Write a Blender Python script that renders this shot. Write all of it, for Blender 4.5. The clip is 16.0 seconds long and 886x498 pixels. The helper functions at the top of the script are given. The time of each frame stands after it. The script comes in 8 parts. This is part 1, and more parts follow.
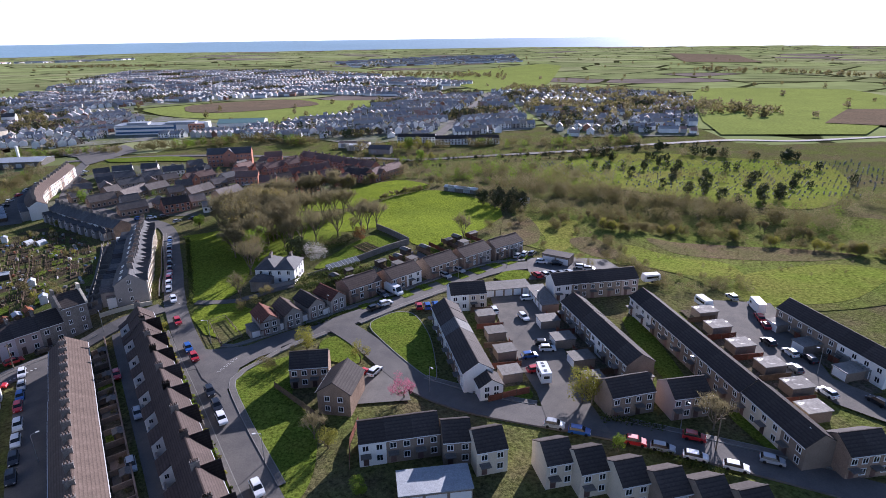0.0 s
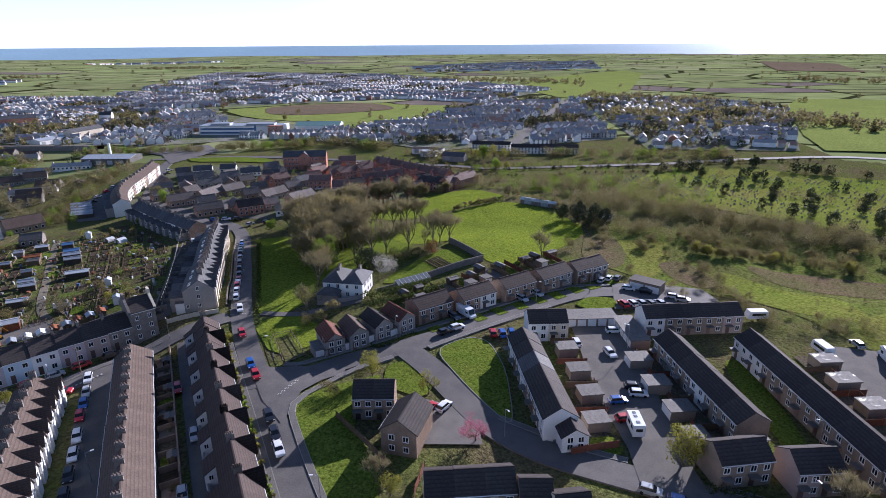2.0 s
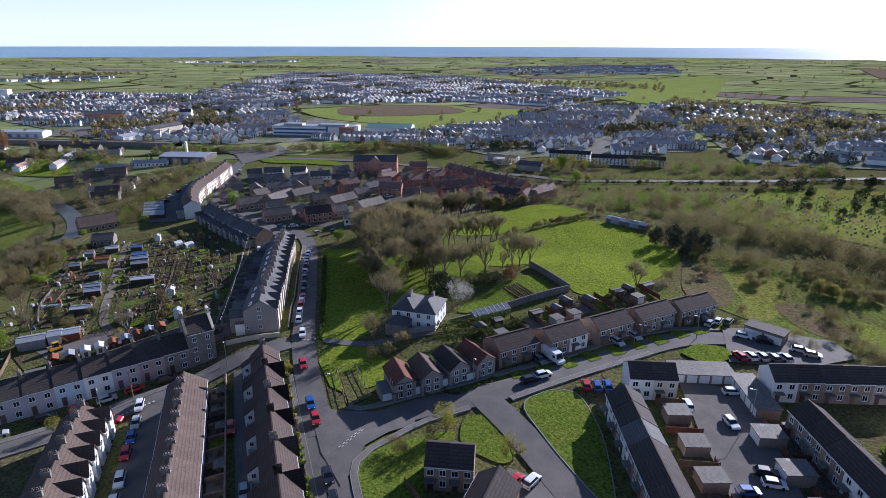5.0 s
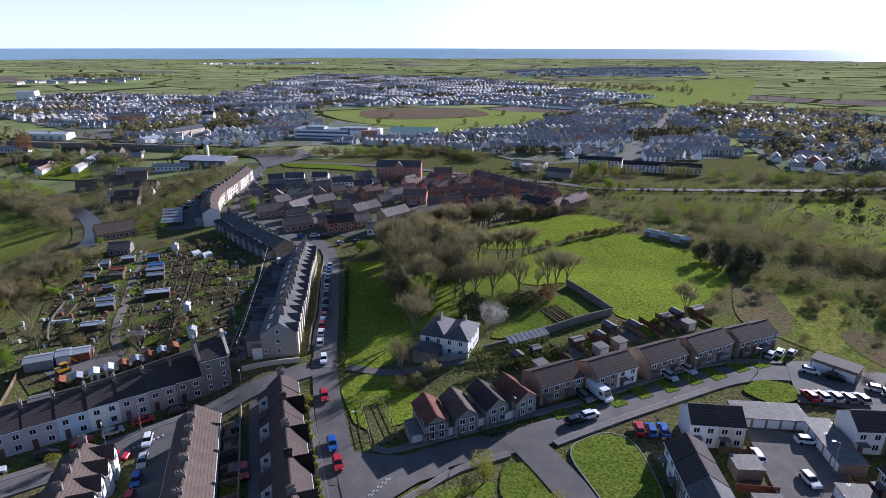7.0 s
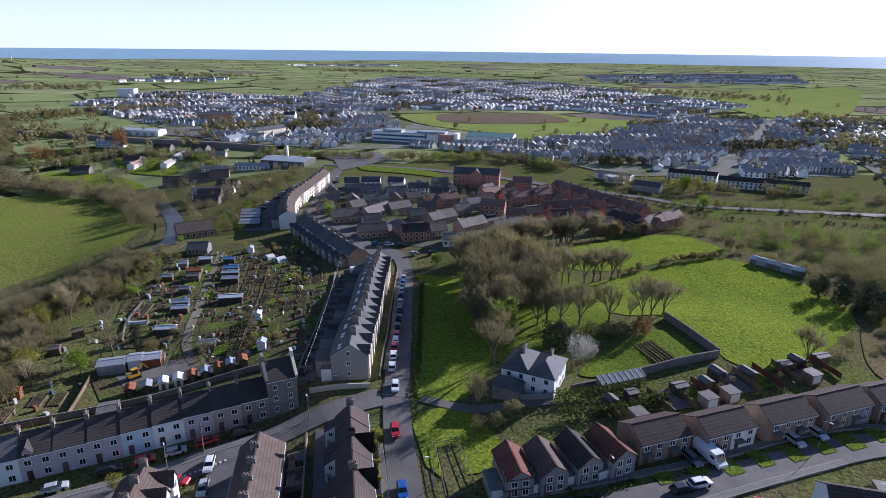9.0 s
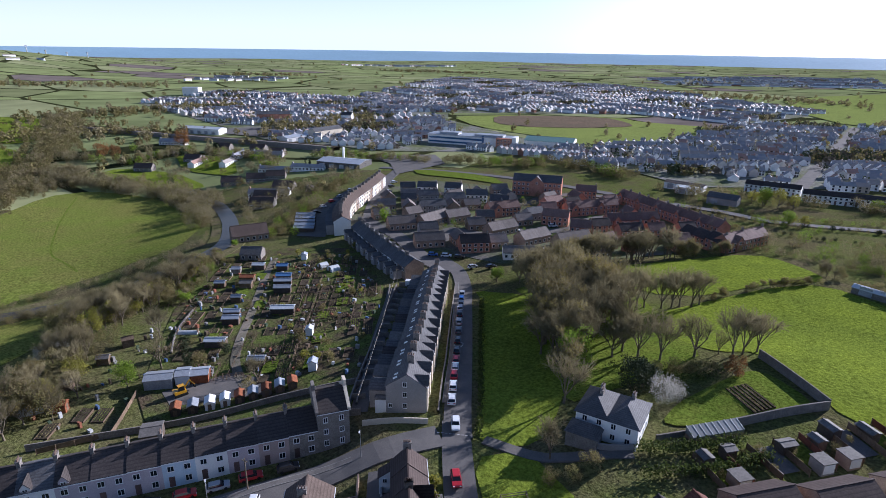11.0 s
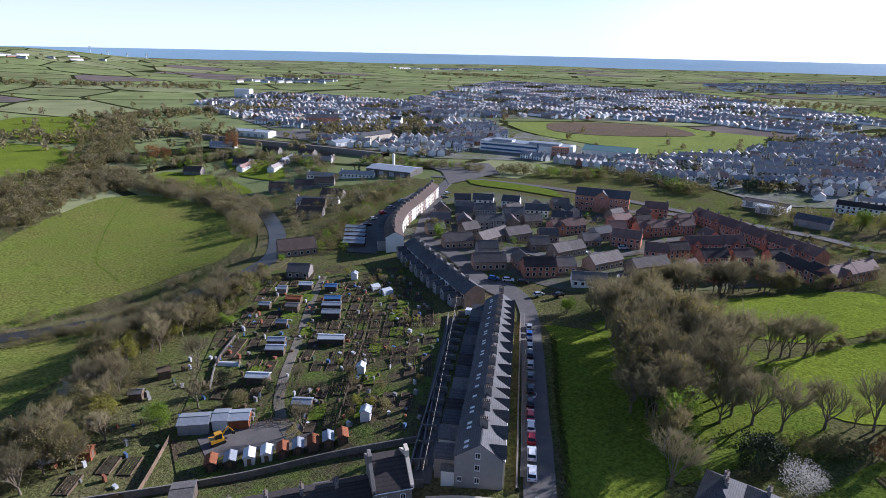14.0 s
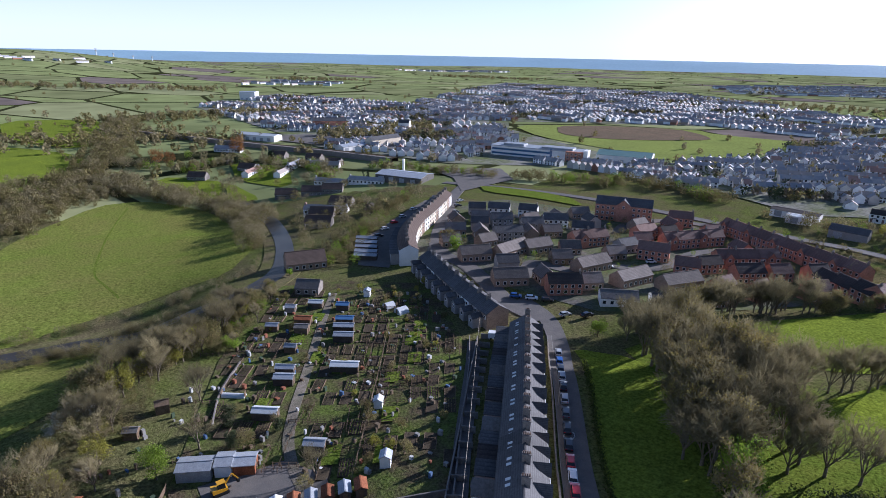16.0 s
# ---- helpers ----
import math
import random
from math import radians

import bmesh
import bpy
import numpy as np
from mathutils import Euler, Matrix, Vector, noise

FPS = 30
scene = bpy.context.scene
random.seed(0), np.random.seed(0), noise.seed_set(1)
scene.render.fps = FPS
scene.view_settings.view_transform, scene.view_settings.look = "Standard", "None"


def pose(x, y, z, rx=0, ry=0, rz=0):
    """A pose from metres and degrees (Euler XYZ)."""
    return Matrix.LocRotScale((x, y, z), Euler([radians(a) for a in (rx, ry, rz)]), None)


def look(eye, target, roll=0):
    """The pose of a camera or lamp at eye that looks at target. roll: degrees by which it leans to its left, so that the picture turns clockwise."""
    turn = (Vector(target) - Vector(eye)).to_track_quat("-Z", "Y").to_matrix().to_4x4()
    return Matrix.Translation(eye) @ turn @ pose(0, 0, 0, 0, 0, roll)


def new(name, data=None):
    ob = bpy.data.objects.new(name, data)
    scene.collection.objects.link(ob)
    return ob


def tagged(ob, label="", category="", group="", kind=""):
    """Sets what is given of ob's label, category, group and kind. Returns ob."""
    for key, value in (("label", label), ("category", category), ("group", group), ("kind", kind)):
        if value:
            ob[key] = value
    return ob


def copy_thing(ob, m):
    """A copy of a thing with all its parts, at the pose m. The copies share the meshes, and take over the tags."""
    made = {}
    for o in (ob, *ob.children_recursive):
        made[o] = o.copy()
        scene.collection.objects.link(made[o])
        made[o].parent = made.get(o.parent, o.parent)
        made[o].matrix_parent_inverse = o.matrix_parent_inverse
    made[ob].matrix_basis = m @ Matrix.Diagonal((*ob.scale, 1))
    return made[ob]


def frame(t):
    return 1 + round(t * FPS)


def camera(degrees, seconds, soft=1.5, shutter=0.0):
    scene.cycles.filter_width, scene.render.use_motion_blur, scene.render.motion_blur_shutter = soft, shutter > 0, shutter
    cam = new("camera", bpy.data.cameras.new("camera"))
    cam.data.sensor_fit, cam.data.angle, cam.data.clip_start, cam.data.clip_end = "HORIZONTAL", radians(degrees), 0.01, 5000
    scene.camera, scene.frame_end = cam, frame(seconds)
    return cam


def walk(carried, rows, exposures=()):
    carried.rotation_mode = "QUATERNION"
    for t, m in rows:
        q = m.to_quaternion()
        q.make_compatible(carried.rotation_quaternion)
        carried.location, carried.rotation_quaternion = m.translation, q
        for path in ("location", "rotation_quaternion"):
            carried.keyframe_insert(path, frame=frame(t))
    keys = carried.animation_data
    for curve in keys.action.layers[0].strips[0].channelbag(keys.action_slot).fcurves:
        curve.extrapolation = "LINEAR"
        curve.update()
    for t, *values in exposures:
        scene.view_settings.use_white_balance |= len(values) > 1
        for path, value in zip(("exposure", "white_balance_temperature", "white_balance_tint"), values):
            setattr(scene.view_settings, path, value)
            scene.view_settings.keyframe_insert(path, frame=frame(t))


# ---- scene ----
cam = camera(74.47, 16.0, 0.8)
PATH = [
    (0.0, pose(0.060, 0.011, 67.803, 69.884, 0.725, -0.144)),
    (0.5, pose(-0.581, 2.964, 67.381, 70.183, 0.665, 2.175)),
    (1.0, pose(-1.388, 6.093, 67.337, 70.262, 0.574, 3.649)),
    (1.5, pose(-2.280, 9.161, 67.463, 70.344, 0.449, 5.442)),
    (2.0, pose(-3.279, 12.219, 67.508, 70.422, 0.389, 6.872)),
    (2.5, pose(-4.431, 15.269, 67.565, 70.449, 0.294, 7.998)),
    (3.0, pose(-5.671, 18.340, 67.662, 70.474, 0.241, 8.800)),
    (3.5, pose(-6.864, 21.175, 67.692, 70.476, 0.174, 9.715)),
    (4.0, pose(-8.234, 24.113, 67.788, 70.494, 0.059, 10.955)),
    (4.5, pose(-9.798, 27.045, 67.942, 70.502, -0.041, 12.001)),
    (4.7, pose(-10.457, 28.189, 67.953, 70.537, -0.078, 12.637)),
    (6.8, pose(-17.068, 40.307, 68.126, 70.631, -0.099, 15.298)),
    (7.0, pose(-17.742, 41.401, 68.169, 70.721, -0.083, 15.427)),
    (7.5, pose(-19.544, 44.150, 68.248, 70.784, -0.027, 15.755)),
    (8.0, pose(-21.574, 46.820, 68.330, 70.849, -0.188, 17.141)),
    (8.5, pose(-23.531, 49.525, 68.392, 70.892, -0.373, 19.503)),
    (9.0, pose(-25.399, 52.255, 68.284, 70.988, -0.576, 22.625)),
    (9.2, pose(-26.132, 53.360, 68.281, 71.026, -0.660, 23.153)),
    (11.3, pose(-35.956, 64.148, 68.545, 71.028, -0.861, 28.474)),
    (11.5, pose(-36.987, 65.174, 68.606, 71.071, -0.942, 28.884)),
    (12.0, pose(-39.517, 67.686, 68.689, 71.090, -1.023, 29.991)),
    (12.5, pose(-42.241, 70.130, 68.663, 71.147, -1.054, 30.809)),
    (13.0, pose(-45.062, 72.520, 68.648, 71.160, -1.110, 31.448)),
    (13.5, pose(-47.866, 74.740, 68.670, 71.182, -1.117, 31.875)),
    (14.0, pose(-50.729, 77.041, 68.572, 71.215, -1.120, 32.143)),
    (14.5, pose(-53.662, 79.349, 68.571, 71.283, -1.121, 32.270)),
    (15.0, pose(-56.605, 81.627, 68.626, 71.296, -1.137, 32.389)),
    (15.5, pose(-59.424, 83.944, 68.687, 71.320, -1.135, 32.493)),
    (16.0, pose(-62.169, 86.249, 68.587, 71.379, -1.082, 32.579)),
]
walk(cam, PATH, [(0.0, 1.12, 5650, 25), (4.0, 0.8, 5480, 22), (16.0, 0.84, 5400, 21)])

# ---- sky, sun, exposure ----
SUN_AZ, SUN_EL = 28.0, 20.5
world = bpy.data.worlds.new("world")
scene.world = world
world.use_nodes = True
wt = world.node_tree
wt.nodes.clear()
sky = wt.nodes.new("ShaderNodeTexSky")
sky.sky_type, sky.sun_disc = "NISHITA", False
sky.sun_elevation, sky.sun_rotation = radians(SUN_EL), radians(SUN_AZ)
sky.air_density, sky.dust_density, sky.ozone_density = 1.0, 0.3, 3.0
wco = wt.nodes.new("ShaderNodeTexCoord")
wmap = wt.nodes.new("ShaderNodeMapping")
wmap.inputs["Scale"].default_value = (1.0, 1.0, 7.0)
wnoise = wt.nodes.new("ShaderNodeTexNoise")
wnoise.inputs["Scale"].default_value, wnoise.inputs["Detail"].default_value = 2.6, 6.0
wramp = wt.nodes.new("ShaderNodeValToRGB")
wramp.color_ramp.elements[0].position, wramp.color_ramp.elements[1].position = 0.5, 0.78
wramp.color_ramp.elements[1].color = (0.12, 0.12, 0.12, 1)
wsep = wt.nodes.new("ShaderNodeSeparateXYZ")
whaze = wt.nodes.new("ShaderNodeMapRange")
whaze.inputs["From Min"].default_value, whaze.inputs["From Max"].default_value = 0.02, 0.24
whaze.inputs["To Min"].default_value, whaze.inputs["To Max"].default_value = 0.8, 0.0
wmax = wt.nodes.new("ShaderNodeMath")
wmax.operation = "MAXIMUM"
wmix = wt.nodes.new("ShaderNodeMixRGB")
wsun = wt.nodes.new("ShaderNodeVectorMath")
wsun.operation = "DOT_PRODUCT"
wsun.inputs[1].default_value = (math.sin(radians(SUN_AZ)) * math.cos(radians(SUN_EL)), math.cos(radians(SUN_AZ)) * math.cos(radians(SUN_EL)), math.sin(radians(SUN_EL)))
wglow = wt.nodes.new("ShaderNodeMapRange")
wglow.interpolation_type = "SMOOTHSTEP"
wglow.inputs["From Min"].default_value, wglow.inputs["From Max"].default_value = 0.62, 1.0
wpale = wt.nodes.new("ShaderNodeMixRGB")
wpale.inputs["Color1"].default_value, wpale.inputs["Color2"].default_value = (10.0, 10.9, 12.0, 1), (20.0, 19.8, 19.2, 1)
wbg = wt.nodes.new("ShaderNodeBackground")
wbg.inputs["Strength"].default_value = 0.06
wout = wt.nodes.new("ShaderNodeOutputWorld")
for a, b in (
    (wco.outputs["Generated"], wmap.inputs["Vector"]), (wmap.outputs["Vector"], wnoise.inputs["Vector"]),
    (wnoise.outputs["Fac"], wramp.inputs["Fac"]), (wramp.outputs["Color"], wmax.inputs[0]),
    (wco.outputs["Generated"], wsun.inputs[0]), (wsun.outputs["Value"], wglow.inputs["Value"]), (wglow.outputs["Result"], wpale.inputs["Fac"]), (wpale.outputs["Color"], wmix.inputs["Color2"]),
    (wco.outputs["Generated"], wsep.inputs["Vector"]), (wsep.outputs["Z"], whaze.inputs["Value"]), (whaze.outputs["Result"], wmax.inputs[1]), (wmax.outputs["Value"], wmix.inputs["Fac"]),
    (sky.outputs["Color"], wmix.inputs["Color1"]), (wmix.outputs["Color"], wbg.inputs["Color"]), (wbg.outputs["Background"], wout.inputs["Surface"]),
):
    wt.links.new(a, b)
sun = new("sun", bpy.data.lights.new("sun", "SUN"))
sun.data.energy, sun.data.angle, sun.data.color = 5.0, radians(0.5), (1.0, 0.94, 0.85)
saz, sel = radians(SUN_AZ), radians(SUN_EL)
sun.matrix_world = look((0, 0, 300), (-300 * math.sin(saz) * math.cos(sel), -300 * math.cos(saz) * math.cos(sel), 300 - 300 * math.sin(sel)))


# ---- materials ----
def mat(name, base, rough=0.8, var=0.25, scale=1.0, fine=8.0, bump=0.3, tint=None, coords="pos", metal=0.0, rand=0.0, rows=0.0, island=0.0, spots=None):
    """A surface with grain at two scales. tint: a second colour in large patches; rows: height of courses or tile rows in metres."""
    m = bpy.data.materials.new(name)
    m.use_nodes = True
    nt = m.node_tree
    N, L = nt.nodes, nt.links
    bs = N["Principled BSDF"]
    bs.inputs["Roughness"].default_value, bs.inputs["Metallic"].default_value = rough, metal
    bs.inputs["Specular IOR Level"].default_value = 0.5 if rough < 0.7 else 0.12 if rough < 0.88 else 0.0
    if coords == "pos":
        vec = N.new("ShaderNodeNewGeometry").outputs["Position"]
    else:
        vec = N.new("ShaderNodeTexCoord").outputs["Object"]
    big = N.new("ShaderNodeTexNoise")
    big.inputs["Scale"].default_value, big.inputs["Detail"].default_value, big.inputs["Roughness"].default_value = scale, 5.0, 0.65
    small = N.new("ShaderNodeTexNoise")
    small.inputs["Scale"].default_value, small.inputs["Detail"].default_value, small.inputs["Roughness"].default_value = fine, 3.0, 0.7
    L.new(vec, big.inputs["Vector"])
    L.new(vec, small.inputs["Vector"])
    ramp = N.new("ShaderNodeValToRGB")
    t2 = tint or tuple(c * (1 - var) for c in base)
    ramp.color_ramp.elements[0].position, ramp.color_ramp.elements[1].position = 0.36, 0.64
    ramp.color_ramp.elements[0].color, ramp.color_ramp.elements[1].color = (*t2, 1), (*base, 1)
    L.new(big.outputs["Fac"], ramp.inputs["Fac"])
    col = ramp.outputs["Color"]

    def times(colour, value, lo, hi, f0=0.3, f1=0.7):
        mr = N.new("ShaderNodeMapRange")
        mr.inputs["From Min"].default_value, mr.inputs["From Max"].default_value = f0, f1
        mr.inputs["To Min"].default_value, mr.inputs["To Max"].default_value = lo, hi
        L.new(value, mr.inputs["Value"])
        mx = N.new("ShaderNodeVectorMath")
        mx.operation = "SCALE"
        L.new(colour, mx.inputs[0])
        L.new(mr.outputs["Result"], mx.inputs["Scale"])
        return mx.outputs["Vector"]

    col = times(col, small.outputs["Fac"], 1 - var, 1 + var)
    if rand:
        col = times(col, N.new("ShaderNodeObjectInfo").outputs["Random"], 1 - rand, 1 + rand, 0, 1)
    if island:
        col = times(col, N.new("ShaderNodeNewGeometry").outputs["Random Per Island"], 1 - island, 1 + island, 0, 1)
    if spots:
        sp = N.new("ShaderNodeTexNoise")
        sp.inputs["Scale"].default_value, sp.inputs["Detail"].default_value = spots[1], 4.0
        L.new(vec, sp.inputs["Vector"])
        sr = N.new("ShaderNodeMapRange")
        sr.inputs["From Min"].default_value, sr.inputs["From Max"].default_value = spots[2], spots[2] + 0.08
        L.new(sp.outputs["Fac"], sr.inputs["Value"])
        mx = N.new("ShaderNodeMixRGB")
        mx.inputs["Color2"].default_value = (*spots[0], 1)
        L.new(sr.outputs["Result"], mx.inputs["Fac"])
        L.new(col, mx.inputs["Color1"])
        col = mx.outputs["Color"]
        wet = N.new("ShaderNodeMapRange")
        wet.inputs["To Min"].default_value, wet.inputs["To Max"].default_value = rough, 0.08
        L.new(sr.outputs["Result"], wet.inputs["Value"])
        L.new(wet.outputs["Result"], bs.inputs["Roughness"])
    height = small.outputs["Fac"]
    if rows:
        wave = N.new("ShaderNodeTexWave")
        wave.bands_direction, wave.wave_profile = "Z", "SAW"
        wave.inputs["Scale"].default_value = 0.314 / rows
        wave.inputs["Distortion"].default_value = 0.4
        L.new(vec, wave.inputs["Vector"])
        col = times(col, wave.outputs["Fac"], 0.72, 1.08, 0, 0.5)
        ad = N.new("ShaderNodeMath")
        L.new(wave.outputs["Fac"], ad.inputs[0])
        L.new(height, ad.inputs[1])
        height = ad.outputs["Value"]
    L.new(col, bs.inputs["Base Color"])
    if bump:
        bp = N.new("ShaderNodeBump")
        bp.inputs["Strength"].default_value, bp.inputs["Distance"].default_value = bump, 0.05
        L.new(height, bp.inputs["Height"])
        L.new(bp.outputs["Normal"], bs.inputs["Normal"])
    return m


M_GROUND = mat("rough_grass", (0.102, 0.118, 0.032), 0.95, 0.6, 0.06, 1.4, 1.0, tint=(0.112, 0.094, 0.05))
M_FIELD = mat("pasture_grass", (0.165, 0.205, 0.024), 0.9, 0.5, 0.05, 1.3, 1.0, tint=(0.13, 0.165, 0.024))
M_DIMFIELD = mat("river_meadow_grass", (0.138, 0.172, 0.03), 0.9, 0.55, 0.035, 1.1, 1.0, tint=(0.158, 0.158, 0.04))
M_LAWN = mat("mown_lawn", (0.122, 0.148, 0.025), 0.9, 0.65, 0.2, 1.8, 0.8, tint=(0.10, 0.14, 0.02))
M_SCRUB = mat("bramble_scrub", (0.11, 0.14, 0.03), 0.95, 0.6, 0.045, 1.2, 1.0, tint=(0.12, 0.115, 0.042))
M_BRAMBLE = mat("dead_bramble", (0.135, 0.098, 0.062), 0.95, 0.55, 0.06, 1.4, 1.0, tint=(0.11, 0.105, 0.045))
M_ESTATE = mat("estate_verges", (0.10, 0.12, 0.04), 0.95, 0.4, 0.05, 1.0, 0.6, tint=(0.13, 0.12, 0.105))
M_SOIL = mat("dug_soil", (0.085, 0.068, 0.048), 0.95, 0.4, 0.5, 5.0, 1.0)
M_PLOT = mat("allotment_ground", (0.095, 0.125, 0.028), 0.95, 0.6, 0.14, 1.8, 1.0, tint=(0.085, 0.065, 0.042))
M_ASPHALT = mat("worn_asphalt", (0.15, 0.138, 0.127), 0.8, 0.18, 0.22, 5.0, 0.3, tint=(0.115, 0.108, 0.103))
M_CONC = mat("court_concrete", (0.16, 0.145, 0.13), 0.85, 0.18, 0.3, 5.0, 0.3, tint=(0.125, 0.117, 0.108))
M_PAVE = mat("pavement_flags", (0.165, 0.152, 0.138), 0.85, 0.2, 0.4, 4.0, 0.3)
M_KERB = mat("kerb_stone", (0.26, 0.25, 0.23), 0.8, 0.15, 1.0, 8.0, 0.2)
M_PAINT = mat("road_paint", (0.55, 0.55, 0.52), 0.6, 0.25, 2.0, 10.0, 0.1)
M_WATER = mat("river_water", (0.04, 0.036, 0.03), 0.34, 0.2, 0.1, 1.5, 0.35)
M_SEA = mat("sea_water", (0.27, 0.40, 0.48), 0.7, 0.08, 0.002, 0.05, 0.2)
M_SLATE = mat("blue_grey_slate", (0.105, 0.103, 0.104), 0.72, 0.25, 0.35, 3.0, 0.35, coords="obj", rand=0.18, rows=0.25)
M_DARKTILE = mat("dark_concrete_tile", (0.068, 0.058, 0.054), 0.75, 0.22, 0.3, 3.0, 0.4, coords="obj", rand=0.15, rows=0.33)
M_BROWNTILE = mat("brown_roof_tile", (0.118, 0.088, 0.072), 0.75, 0.22, 0.3, 3.0, 0.4, coords="obj", rand=0.06, rows=0.33)
M_DARKBROWN = mat("dark_brown_tile", (0.085, 0.064, 0.056), 0.78, 0.22, 0.3, 3.0, 0.4, coords="obj", rand=0.06, rows=0.33)
M_REDTILE = mat("red_roof_tile", (0.17, 0.075, 0.055), 0.75, 0.25, 0.3, 3.0, 0.4, coords="obj", rand=0.12, rows=0.33)
M_REDBROWN = mat("red_brown_tile", (0.20, 0.13, 0.108), 0.75, 0.22, 0.3, 3.0, 0.4, coords="obj", rand=0.2, rows=0.33)
M_FELT = mat("flat_roof_felt", (0.165, 0.152, 0.138), 0.7, 0.22, 0.5, 2.0, 0.2, coords="obj", rand=0.2, spots=((0.08, 0.08, 0.08), 0.5, 0.6))
M_WETFELT = mat("wet_roof_felt", (0.23, 0.212, 0.19), 0.92, 0.22, 0.5, 2.0, 0.1, coords="obj", rand=0.2, spots=((0.12, 0.12, 0.12), 0.34, 0.54))
M_WETFELT.node_tree.nodes["Principled BSDF"].inputs["Specular IOR Level"].default_value = 0.5
M_TIN = mat("corrugated_metal", (0.38, 0.40, 0.42), 0.5, 0.2, 0.8, 4.0, 0.3, coords="obj", rand=0.2, metal=0.3)
M_RUST = mat("rusty_metal", (0.26, 0.095, 0.045), 0.75, 0.35, 0.8, 4.0, 0.3, coords="obj", rand=0.2)
M_STONE = mat("grey_stone", (0.24, 0.215, 0.19), 0.88, 0.28, 0.6, 4.0, 0.6, rand=0.08)
M_RENDER = mat("grey_render", (0.30, 0.28, 0.265), 0.88, 0.14, 0.35, 4.0, 0.2, rand=0.08)
M_PEBBLE = mat("brown_pebbledash", (0.27, 0.215, 0.17), 0.9, 0.2, 0.4, 9.0, 0.4, rand=0.08)
M_CREAM = mat("cream_render", (0.62, 0.54, 0.42), 0.85, 0.1, 0.35, 4.0, 0.2, rand=0.05)
M_WHITE = mat("white_render", (0.76, 0.75, 0.72), 0.8, 0.07, 0.3, 4.0, 0.15, rand=0.04)
M_PALEBLUE = mat("pale_blue_render", (0.5, 0.6, 0.68), 0.8, 0.07, 0.3, 4.0, 0.15)
M_LILAC = mat("lilac_grey_render", (0.50, 0.43, 0.45), 0.8, 0.1, 0.3, 4.0, 0.15)
M_PINKBR = mat("pink_brown_render", (0.40, 0.31, 0.28), 0.8, 0.1, 0.3, 4.0, 0.15)
M_BRICK = mat("red_brick", (0.47, 0.23, 0.16), 0.88, 0.25, 0.5, 6.0, 0.4, rand=0.1, rows=0.15)
M_BRICKY = mat("buff_brick", (0.32, 0.235, 0.18), 0.88, 0.22, 0.5, 6.0, 0.4, rand=0.1, rows=0.15)
M_GLASS = mat("window_glass", (0.02, 0.025, 0.03), 0.06, 0.1, 1.0, 2.0, 0.0)
M_FRAME = mat("white_window_frame", (0.75, 0.75, 0.74), 0.5, 0.05, 1.0, 5.0, 0.0)
M_DOOR = mat("painted_door", (0.12, 0.07, 0.06), 0.5, 0.2, 1.0, 5.0, 0.0, rand=0.6)
M_POT = mat("terracotta_pot", (0.20, 0.14, 0.11), 0.85, 0.2, 2.0, 8.0, 0.1)
M_WOOD = mat("weathered_wood", (0.17, 0.12, 0.08), 0.85, 0.3, 1.0, 6.0, 0.3, rand=0.25)
M_FENCE = mat("orange_brown_fence", (0.19, 0.075, 0.05), 0.85, 0.25, 1.0, 6.0, 0.3, rand=0.2)
M_SHED = mat("shed_boards", (0.10, 0.08, 0.065), 0.85, 0.3, 1.0, 6.0, 0.3, rand=0.4)
M_POLY = mat("polytunnel_film", (0.52, 0.54, 0.54), 0.5, 0.08, 1.0, 4.0, 0.1)
M_BARK = mat("bare_bark", (0.20, 0.165, 0.12), 0.95, 0.3, 2.0, 9.0, 0.4)
M_TWIG = mat("brown_twigs", (0.27, 0.23, 0.125), 0.95, 0.3, 0.5, 3.0, 0.0, rand=0.2)
M_BUD = mat("budding_leaves", (0.27, 0.235, 0.06), 0.8, 0.3, 0.5, 3.0, 0.0, rand=0.25, tint=(0.22, 0.16, 0.06))
M_LEAF = mat("spring_leaves", (0.20, 0.28, 0.03), 0.75, 0.3, 0.5, 3.0, 0.0, rand=0.25, tint=(0.15, 0.22, 0.025))
M_LEAFY = mat("yellow_green_leaves", (0.30, 0.28, 0.05), 0.75, 0.3, 0.5, 3.0, 0.0, rand=0.2, tint=(0.23, 0.22, 0.04))
M_OLIVE = mat("olive_bush_leaves", (0.205, 0.19, 0.065), 0.8, 0.35, 0.4, 3.0, 0.0, rand=0.3, tint=(0.20, 0.155, 0.075), island=0.2)
M_EVER = mat("evergreen_leaves", (0.06, 0.075, 0.033), 0.8, 0.3, 0.5, 3.0, 0.0, rand=0.25)
M_PINK = mat("pink_blossom", (0.55, 0.16, 0.24), 0.7, 0.2, 0.8, 3.0, 0.0)
M_BLOSSOM = mat("white_blossom", (0.50, 0.47, 0.41), 0.7, 0.2, 0.8, 3.0, 0.0, rand=0.1)
M_RUSSET = mat("russet_leaves", (0.30, 0.15, 0.055), 0.8, 0.3, 0.5, 3.0, 0.0, rand=0.2)
M_HEDGE = mat("clipped_hedge", (0.08, 0.105, 0.025), 0.85, 0.35, 0.5, 3.0, 0.0, island=0.3)
M_RUBBER = mat("tyre_rubber", (0.02, 0.02, 0.02), 0.85, 0.2, 2.0, 9.0, 0.0)
M_STEEL = mat("galvanised_steel", (0.33, 0.34, 0.34), 0.45, 0.15, 2.0, 9.0, 0.0, metal=0.6)
